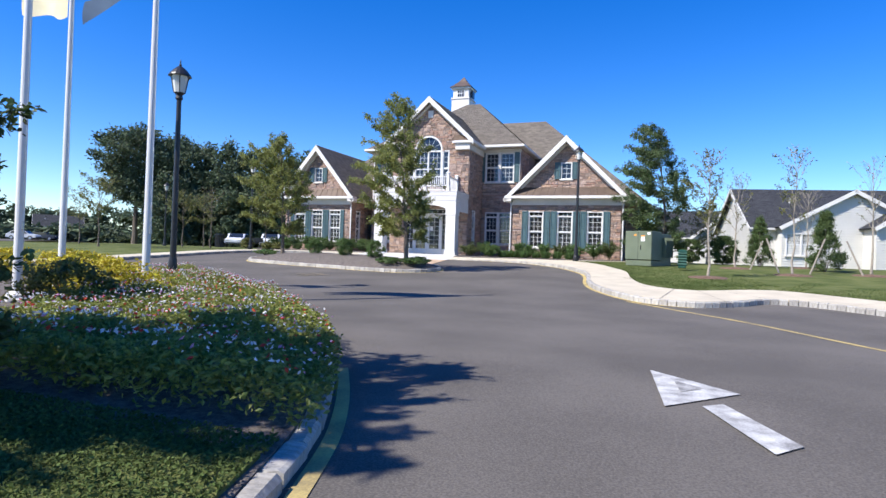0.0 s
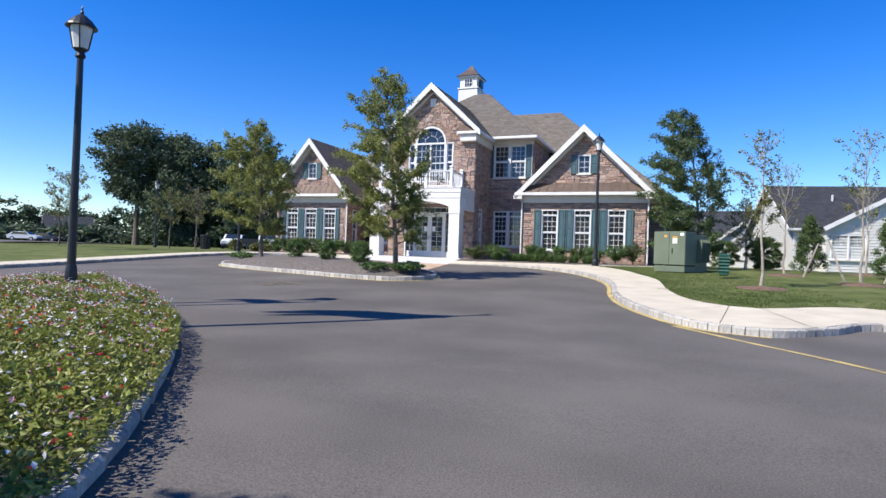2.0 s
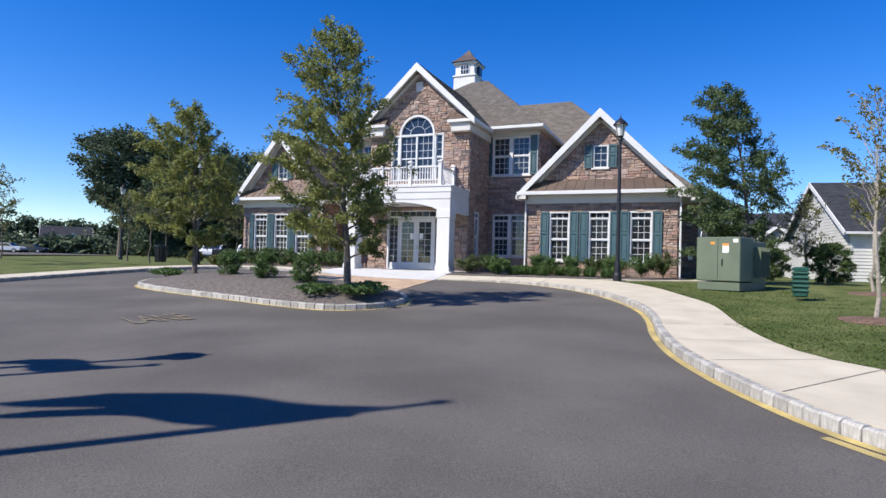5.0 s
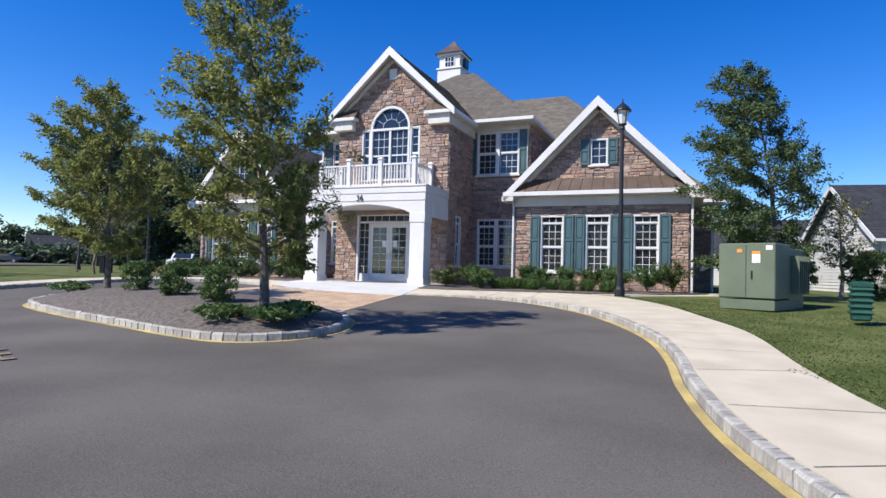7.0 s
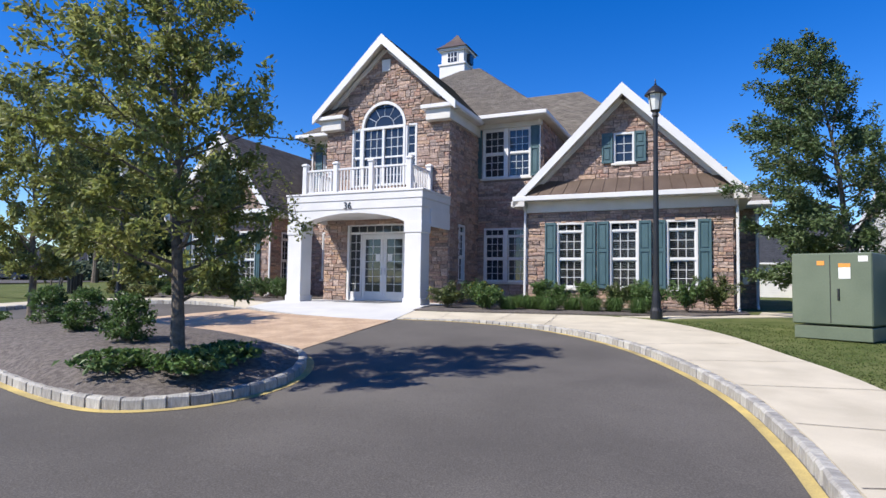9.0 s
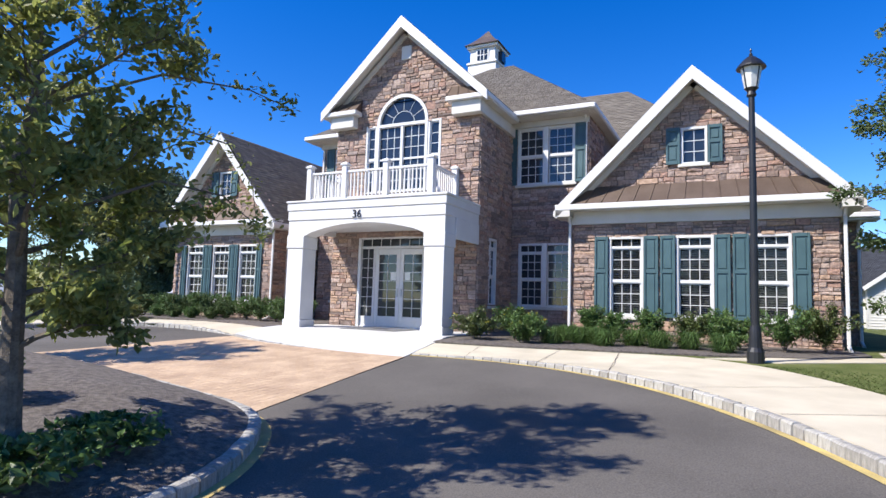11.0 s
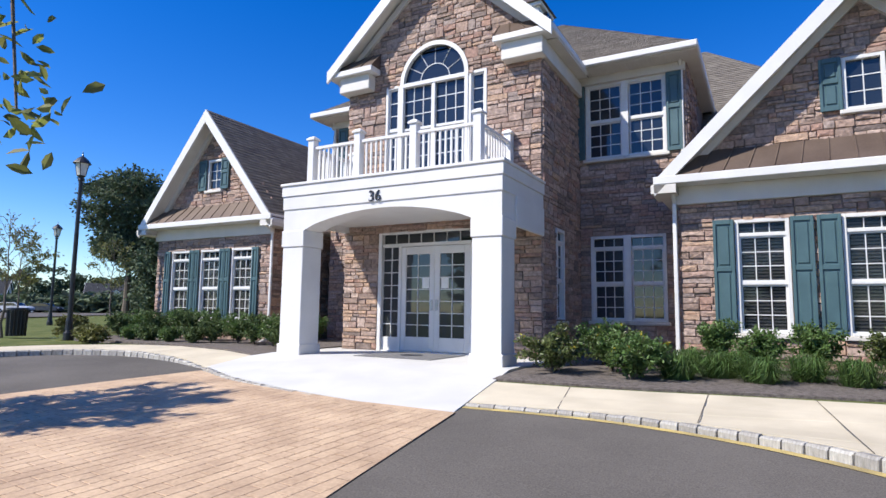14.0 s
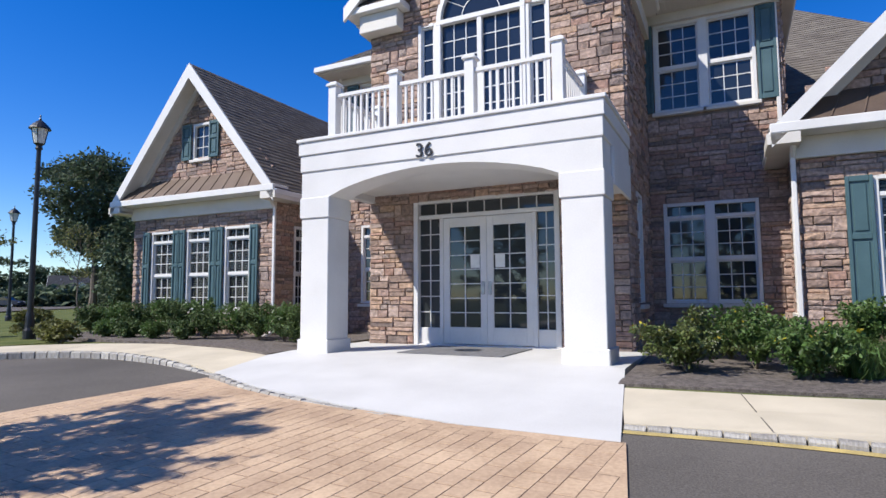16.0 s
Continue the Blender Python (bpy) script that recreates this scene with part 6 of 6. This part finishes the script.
for mat, count, size, lift in flower_mats:
    i = rng_f.integers(0, len(bl) - 1, count)
    base = np.asarray(bl)[i]
    nxt = np.asarray(bl)[i + 1]
    tdir = nxt - base
    tdir /= np.linalg.norm(tdir, axis=1)[:, None]
    nrm = np.stack([-tdir[:, 1], tdir[:, 0]], 1)
    dist = -0.04 + rng_f.uniform(0, 1, count) ** 0.85 * 3.1
    q = base + tdir * rng_f.uniform(0, 0.5, count)[:, None] + nrm * dist[:, None]
    keep = q[:, 1] > -31.2
    q, near = q[keep], np.clip(0.5 + dist[keep] / 1.2, 0.5, 1.0)
    wave = np.array([noise.noise(Vector((a * 1.6, b * 1.6, 0))) for a, b in q])
    hgt = np.array([land(b) for a, b in q]) + 0.12 + (0.33 + 0.17 * wave) * near * (rng_f.uniform(0, 1, len(q)) ** 0.5 if lift == 0 else 1.0) + lift * 0.6
    v, f = leaf_cloud(rng_f, np.column_stack([q, hgt]), 1, (0.02, 0.02, 0.02), size)
    cloud_mesh("leaf_mass" if lift == 0 else "petal_sprinkle", v, f, mat, bedplants)
for k, (x, y, w) in enumerate(((4.3, -26.3, 1.2), (3.0, -25.2, 1.4), (1.7, -24.3, 1.4), (0.4, -23.9, 1.3), (-0.8, -24.2, 1.2), (5.2, -27.2, 1.1), (6.2, -27.2, 1.35), (7.0, -28.6, 1.1))):
    bush("golden_shrub", x, y, land(y) + 0.13, w, 0.72, "low bright yellow-green clipped shrub", 160 + k, M_GOLD if k < 7 else M_LEAFY, 2600, 0.035, group="golden shrubs")
for k, (x, y) in enumerate(((1.2, -27.6), (2.6, -28.6), (0.0, -28.9), (4.2, -29.8))):
    bush("juniper", x, y, 0.13, 1.3, 0.9, "greyish spreading juniper in the bed", 170 + k, M_EVERG, 1500, 0.05, group="junipers")

bush("juniper", 10.2, -31.8, 0.15, 0.9, 0.95, "dark feathery juniper at the edge of the shaded lawn", 178, M_EVERG, 2600, 0.05, group="junipers", loose=True)

# grass blades on the near end of the flower bed
rg = np.random.default_rng(5)
n = 42000
gx, gy = rg.uniform(9.2, 13.0, n), rg.uniform(-33.5, -31.3, n)
keep = gx < 12.62 - (gy + 32.5) * 0.29
gx, gy = gx[keep], gy[keep]
v, f = leaf_cloud(rg, np.column_stack([gx, gy, np.full(len(gx), 0.135)]), 1, (0.0, 0.0, 0.014), 0.014)
tagged(cloud_mesh("grass", v, f, M_BLADE, None), "blades of shaded grass at the bed's end", "grass", kind="stuff")
# blades along the near lawn edge
n = 60000
i = rg.integers(0, len(walk_line) - 1, n)
wl = np.asarray(walk_line)
td = wl[i + 1] - wl[i]
td /= np.linalg.norm(td, axis=1)[:, None]
q = wl[i] + td * rg.uniform(0, 0.6, n)[:, None] + np.stack([-td[:, 1], td[:, 0]], 1) * (rg.uniform(0, 1, n) ** 1.5 * 4 + 0.01)[:, None]
keep = (q[:, 1] < -3.6) & (q[:, 0] > 9.9)
q = q[keep]
v, f = leaf_cloud(rg, np.column_stack([q, [land(b) + 0.13 for a, b in q]]), 1, (0.0, 0.0, 0.008), 0.016)
tagged(cloud_mesh("grass", v, f, M_BLADE, None), "mown grass blades beside the walk", "grass", kind="stuff")

# left lawn and woods
for k, (x, y, h, n) in enumerate(((-17.5, -8.5, 4.0, 1500), (-15.5, -1.5, 4.2, 260), (-21.0, 1.5, 4.4, 1500), (-27.0, -2.5, 4.0, 500), (-25.0, 8.0, 4.8, 1200), (-19.0, 9.0, 4.5, 800))):
    tree("sapling", x, y, 1.0, h, 1.5, "young tree on the wide lawn", 200 + k, M_LEAFY, M_BARK, leaves=n, size=0.06, clear=0.35, trunk=0.05, group="young lawn trees", limbs=18, rise=(0.8, 1.8), thin=0.8, subs=5)
tree("tall_oak", -60.0, 31.5, 1.0, 15.8, 5.6, "tall spreading oak at the edge of the woods", 210, M_WOODS, leaves=17000, size=0.22, clear=0.4, trunk=0.42, shape=0.6, limbs=40, tuft=0.55, rise=(0.3, 0.9), top=0.4, wind=(-0.1, 0))
tree("tall_oak", -55.5, 35.5, 1.0, 15.8, 5.6, "tall dark tree at the edge of the woods", 211, M_WOODS, leaves=20000, size=0.22, clear=0.12, trunk=0.3, shape=0.5, limbs=40, tuft=0.6, rise=(0.3, 0.9), top=0.5, wind=(-0.1, 0))
for k, (x, y, h) in enumerate(((-51, 39, 15.0), (-46, 42, 14.5), (-41, 45, 14.0), (-36, 49, 14.0), (-31, 53, 13.5), (-54, 33, 9.0), (-48, 37, 10.0), (-43, 41, 10.0), (-37, 45, 10.0), (-58, 36, 12))):
    tree("woodland_tree", x, y, 1.0, h, 6.0, "dark leafy tree in the woods", 220 + k, M_WOODS, leaves=12000, size=0.24, clear=0.05, trunk=0.22, shape=0.5, limbs=30, group="woodland trees", tuft=0.7, rise=(0.3, 0.9), top=0.5, wind=(-0.1, 0), subs=5)


def treeline(name, x0, y0, x1, y1, h, seed, label):
    """A far belt of trees, uncountable: clumps of foliage heaped along a line."""
    rng = np.random.default_rng(seed)
    L = math.hypot(x1 - x0, y1 - y0)
    k = int(L / 2.2)
    c = []
    for i in range(k):
        t = i / k
        top = h * (0.65 + 0.5 * noise.noise(Vector((t * L * 0.06, seed, 0))) + 0.2 * rng.uniform())
        for _ in range(6):
            c.append((x0 + (x1 - x0) * t + rng.normal(0, 2), y0 + (y1 - y0) * t + rng.normal(0, 2), 1 + max(0.5, top) * rng.uniform(0.05, 1)))
    v, f = leaf_cloud(rng, c, 70, (2.2, 2.2, 1.2), 0.62)
    return tagged(cloud_mesh(name, v, f, M_WOODS, None), label, "trees", kind="stuff")


treeline("hedge", -118, 20, -62, 62, 2.6, 6, "low hedge beyond the car park")
treeline("woods", -220, 60, -90, 140, 13, 1, "far belt of dark green woods")
treeline("woods", -90, 140, 60, 110, 11, 2, "far belt of dark green woods")
treeline("woods", 20, 45, 110, 20, 7, 3, "far belt of green trees behind the houses")
treeline("woods", -230, -60, -220, 60, 13, 4, "far belt of dark green woods")

# ---- neighbouring houses ----


def cottage(x, y, z, w, d, h, ridge, label, seed, gables=(), turn=0):
    """A one-storey sided house: lapped boards, dark shingle roof, front gables, white windows."""
    r = thing("cottage", Matrix(), label, "house", "neighbouring cottages")
    part("wall", boxes((-w / 2, w / 2, 0, d, -0.1, h)), M_SIDING, r)
    for s in (-1, 1):
        gb = bmesh.new()
        a = [gb.verts.new((s * w / 2 + o, yy, zz)) for o in (0, -s * 0.15) for yy, zz in ((0, h), (d, h), (d / 2, ridge - 0.1))]
        for fc in ((0, 1, 2), (5, 4, 3), (0, 3, 4, 1), (1, 4, 5, 2), (2, 5, 3, 0)):
            gb.faces.new([a[i] for i in fc])
        bmesh.ops.recalc_face_normals(gb, faces=gb.faces)
        part("gable", gb, M_SIDING, r)
    lap = bmesh.new()
    for k in range(int(h / 0.17)):
        z0 = 0.05 + k * 0.17
        box(lap, -w / 2 - 0.025, w / 2 + 0.025, -0.025, d + 0.025, z0, z0 + 0.03)
    for k in range(int((ridge - h) / 0.17)):
        z0 = h + k * 0.17
        q = (z0 - h) / (ridge - h) * d / 2 + 0.25
        if q < d / 2 - 0.1:
            box(lap, -w / 2 - 0.025, -w / 2, q, d - q, z0, z0 + 0.03)
    part("siding_face", lap, M_SIDING, r)
    o = 0.35
    sl = (ridge - h) / (d / 2)
    a = roof_plane((-w / 2 - o, -o, h - o * sl), (w / 2 + o, -o, h - o * sl), (w / 2 + o, d / 2, ridge), (-w / 2 - o, d / 2, ridge), r, seed, M_SHINGLE_D)
    b = roof_plane((w / 2 + o, d + o, h - o * sl), (-w / 2 - o, d + o, h - o * sl), (-w / 2 - o, d / 2, ridge), (w / 2 + o, d / 2, ridge), r, seed + 1, M_SHINGLE_D)
    for s in (-1, 1):
        for y0, sg in ((-o, 1), (d + o, -1)):
            beam("rake_board", (s * (w / 2 + o + 0.02), y0, h - o * sl + 0.02), (s * (w / 2 + o + 0.02), d / 2, ridge + 0.02), 0.05, 0.22, M_WHITE, r, up=(0, -sg * sl, 1))
    part("gutter", boxes((-w / 2 - o, w / 2 + o, -o - 0.1, -o + 0.02, h - o * sl - 0.1, h - o * sl + 0.02)), M_WHITE, r)
    part("vent_pipe", rod(bmesh.new(), (-w * 0.28, d * 0.3, h + 1.0), (-w * 0.28, d * 0.3, h + sl * d * 0.3 + 0.4), 0.06, sides=8), M_WHITE, r)
    for gx, gw, gd, gr, panes in gables:
        gz = h + gw / 2 * 0.75 * gr
        part("front_gable", prism(bmesh.new(), [(gx - gw / 2, -0.1), (gx + gw / 2, -0.1), (gx + gw / 2, h), (gx, gz), (gx - gw / 2, h)], -gd, 0.3), M_SIDING, r)
        lap = bmesh.new()
        z0 = 0.05
        while z0 < gz - 0.3:
            q = gw / 2 if z0 < h else gw / 2 * (gz - z0) / (gz - h)
            box(lap, gx - q - 0.01, gx + q + 0.01, -gd - 0.03, -gd, z0, z0 + 0.03)
            z0 += 0.17
        part("siding_face", lap, M_SIDING, r)
        for s in (-1, 1):
            e = gx + s * (gw / 2 + 0.3)
            ez = h - 0.3 * (gz - h) / (gw / 2)
            pts = ((e, -gd - 0.35, ez), (e, d * 0.4, ez), (gx, d * 0.4, gz + 0.05), (gx, -gd - 0.35, gz + 0.05))
            roof_plane(*(pts if s < 0 else (pts[1], pts[0], pts[3], pts[2])), r, seed + 4 + s, M_SHINGLE_D)
            beam("rake_board", (e, -gd - 0.37, ez), (gx, -gd - 0.37, gz + 0.05), 0.05, 0.24, M_WHITE, r, up=(s * 0.75, 0, 1))
        for wx in panes:
            window(wx - 0.48, wx + 0.48, 0.75, 2.2, -gd - 0.05, r, cols=2)
    r.matrix_world = pose(x, y, z, 0, 0, turn)
    return r


cottage(26.5, 11.4, 1.05, 14.0, 9.5, 2.75, 5.7, "one-storey white sided cottage with a dark shingle roof", 300, ((-1.5, 8.2, 1.0, 0.73, (-4.9, -4.0)), (1.5, 4.8, 2.6, 0.85, (0.6, 1.5, 2.4))), turn=9)
cottage(45.0, 17.0, 1.05, 14.0, 9.5, 2.75, 6.0, "one-storey white sided cottage with a dark shingle roof", 320, ((0.0, 4.4, 2.2, 1.0, (-0.5, 0.5)),), turn=-6)
cottage(17.6, 30.0, 1.05, 9.0, 9.0, 2.75, 5.6, "white sided cottage behind the clubhouse", 340, ((1.0, 3.6, 2.2, 1.0, (0.5, 1.5)),), turn=-6)
for k, (x, y) in enumerate(((-165, 60), (-180, 40), (-150, 85), (-188, 15))):
    cottage(x, y, 1.0, 12.0, 9.0, 4.2, 7.6, "distant pale house beyond the car park", 360 + 20 * k, ((1.5, 4.0, 2.2, 1.0, (1.0, 2.0)),), turn=55)

# ---- parked cars ----


def car(x, y, z, turn, paint, label, seed):
    r = thing("car", Matrix(), label, "car", "parked cars")
    side = [(-2.2, 0.35), (2.2, 0.35), (2.22, 0.75), (1.95, 0.9), (1.1, 0.98), (0.55, 1.42), (-1.25, 1.45), (-1.9, 1.0), (-2.2, 0.92)]
    bm = prism(bmesh.new(), side, -0.86, 0.86)
    bmesh.ops.bevel(bm, geom=bm.edges[:], offset=0.06, segments=2, affect="EDGES")
    part("body", bm, paint, r)
    gl = prism(bmesh.new(), [(-1.6, 1.0), (0.98, 1.0), (0.5, 1.36), (-1.22, 1.39)], -0.875, 0.875)
    part("side_glazing", gl, M_GLASS, r)
    part("windscreen", raw_quad((1.08, 1.0), (0.58, 1.41), 0.72), M_GLASS, r)
    for wx in (-1.35, 1.35):
        for s in (-1, 1):
            wh = part("wheel", rod(bmesh.new(), (wx, s * 0.68, 0.33), (wx, s * 0.89, 0.33), 0.33, sides=18), M_RUBBER, r)
            part("rim", rod(bmesh.new(), (wx, s * 0.87, 0.33), (wx, s * 0.9, 0.33), 0.2, sides=14), M_STEEL, wh)
    for s in (-1, 1):
        part("headlight", boxes((2.17, 2.24, s * 0.62 - 0.17, s * 0.62 + 0.17, 0.66, 0.8), bevel=0.02), M_FROST, r)
    part("bumper", boxes((2.12, 2.27, -0.8, 0.8, 0.36, 0.52), bevel=0.03), M_CARD, r)
    r.matrix_world = pose(x, y, z, 0, 0, turn)


def raw_quad(a, b, w):
    bm = bmesh.new()
    n = Vector((b[1] - a[1], 0, -(b[0] - a[0]))).normalized() * 0.03
    vs = [bm.verts.new(Vector(p) + n * k) for k in (0, 1) for p in ((a[0], -w, a[1]), (a[0], w, a[1]), (b[0], w * 0.85, b[1]), (b[0], -w * 0.85, b[1]))]
    for f in ((0, 1, 2, 3), (7, 6, 5, 4), (0, 4, 5, 1), (1, 5, 6, 2), (2, 6, 7, 3), (3, 7, 4, 0)):
        bm.faces.new([vs[i] for i in f])
    return bm


car(-22.5, 14.5, 1.05, -60, M_CARW, "white car parked beside the lawn", 1)
car(-27.5, 15.5, 1.05, -60, M_CARW, "white car parked beside the woods", 2)
car(-82.0, 30.0, 1.05, 30, M_CARW, "white car in the distant car park", 3)
car(-86.0, 36.0, 1.05, 30, M_CARD, "dark car in the distant car park", 4)
bench = thing("bench", pose(-19.0, 7.5, 1.05, 0, 0, 30), "dark metal bench on the lawn", "bench")
part("seat", boxes((-0.7, 0.7, -0.2, 0.2, 0.4, 0.45), bevel=0.01), M_BLACK, bench)
part("backrest", boxes((-0.7, 0.7, 0.2, 0.24, 0.5, 0.9), bevel=0.01), M_BLACK, bench)
for s in (-1, 1):
    part("leg", boxes((s * 0.6 - 0.03, s * 0.6 + 0.03, -0.2, 0.24, -0.02, 0.4), bevel=0.008), M_BLACK, bench)

# ---- paving bricks of the court ----
brick_meshes = []
rb = random.Random(21)
for _ in range(4):
    bm = bmesh.new()
    box(bm, -0.5, 0.5, -0.5, 0.5, -0.03, 0.0)
    for v in bm.verts:
        if v.co.z > -0.01:
            v.co.x *= 0.94
            v.co.y *= 0.94
            v.co.z += rb.uniform(-0.001, 0.001)
    me = bpy.data.meshes.new("brick")
    bm.to_mesh(me)
    bm.free()
    me.materials.append(M_PAVER)
    brick_meshes.append(me)


def inside(p, outline):
    hit, n = False, len(outline)
    for i in range(n):
        (xa, ya), (xb, yb) = outline[i], outline[(i + 1) % n]
        if (ya > p[1]) != (yb > p[1]) and p[0] < xa + (xb - xa) * (p[1] - ya) / (yb - ya):
            hit = not hit
    return hit


def trim(poly, p0, p1, centre):
    """Cuts a brick along a side of the court that runs past it."""
    dx, dy = p1[0] - p0[0], p1[1] - p0[1]
    length = math.hypot(dx, dy)
    along = ((centre[0] - p0[0]) * dx + (centre[1] - p0[1]) * dy) / length
    if along < -0.2 or along > length + 0.2 or not poly:
        return poly
    side = lambda p: COURT_TURN * ((p[1] - p0[1]) * dx - (p[0] - p0[0]) * dy) / length
    if abs(side(centre)) > 0.3:
        return poly
    out = []
    for a, b in zip(poly, poly[1:] + poly[:1]):
        sa, sb = side(a), side(b)
        if sa >= 0:
            out.append(a)
        if (sa >= 0) != (sb >= 0):
            f = sa / (sa - sb)
            out.append((a[0] + (b[0] - a[0]) * f, a[1] + (b[1] - a[1]) * f))
    return out


COURT_TURN = 1 if sum(a[0] * b[1] - b[0] * a[1] for a, b in zip(COURT, COURT[1:] + COURT[:1])) > 0 else -1
M_PAVER_REST = material("tan_paver_far", (0.36, 0.245, 0.158), (0.545, 0.392, 0.26), 1.6, 0.85, 0.3, 30, vary=0.06, island=True, grain=0.7, place=True)
rest_v, rest_f, singles = [], [], 0
ang = radians(86)
BL, BW = 0.32, 0.155
for j in range(-40, 40):
    for i in range(-55, 12):
        u, w = (i + 0.5 * (j % 2)) * BL, j * BW
        x, y = u * math.cos(ang) - w * math.sin(ang), u * math.sin(ang) + w * math.cos(ang)
        cs = [(x + a * BL * 0.5 * math.cos(ang) - b * BW * 0.5 * math.sin(ang), y + a * BL * 0.5 * math.sin(ang) + b * BW * 0.5 * math.cos(ang)) for a in (-1, 1) for b in (-1, 1)]
        hits = [inside(c, COURT) for c in cs]
        if not any(hits):
            continue
        if not all(hits):
            poly = [cs[0], cs[2], cs[3], cs[1]]
            for p0, p1 in zip(COURT, COURT[1:] + COURT[:1]):
                poly = trim(poly, p0, p1, (x, y))
            if len(poly) > 2:
                k, m = len(rest_v), len(poly)
                rest_v += [(px, py, court_height(py) + 0.010) for px, py in poly]
                rest_f.append(tuple(range(k, k + m)))
            continue
        slope = (court_height(y + 0.1) - court_height(y - 0.1)) / 0.2
        if singles < 300 and 0.6 < x < 3.7 and -7.6 < y < -4.6:
            o = new("brick", rb.choice(brick_meshes))
            o.parent = court
            o.matrix_world = Matrix.LocRotScale((x, y, court_height(y) + 0.010), Matrix.Rotation(math.atan(slope), 3, "X").to_quaternion() @ Euler((0, 0, ang)).to_quaternion(), (BL, BW, 1))
            singles += 1
            continue
        k = len(rest_v)
        for a, b, z in ((-1, -1, 0), (1, -1, 0), (1, 1, 0), (-1, 1, 0), (-1, -1, 1), (1, -1, 1), (1, 1, 1), (-1, 1, 1)):
            sx, sy = (0.47, 0.468) if z else (0.493, 0.488)
            du, dw = a * BL * sx, b * BW * sy
            px, py = x + du * math.cos(ang) - dw * math.sin(ang), y + du * math.sin(ang) + dw * math.cos(ang)
            rest_v.append((px, py, court_height(py) + (0.010 + rb.uniform(-0.001, 0.001) if z else 0.003)))
        rest_f += [(k + 4, k + 5, k + 6, k + 7), (k, k + 1, k + 5, k + 4), (k + 1, k + 2, k + 6, k + 5), (k + 2, k + 3, k + 7, k + 6), (k + 3, k, k + 4, k + 7)]
rest = raw("brick_paving", rest_v, rest_f, M_PAVER_REST, court)
rest["kind"] = "stuff"
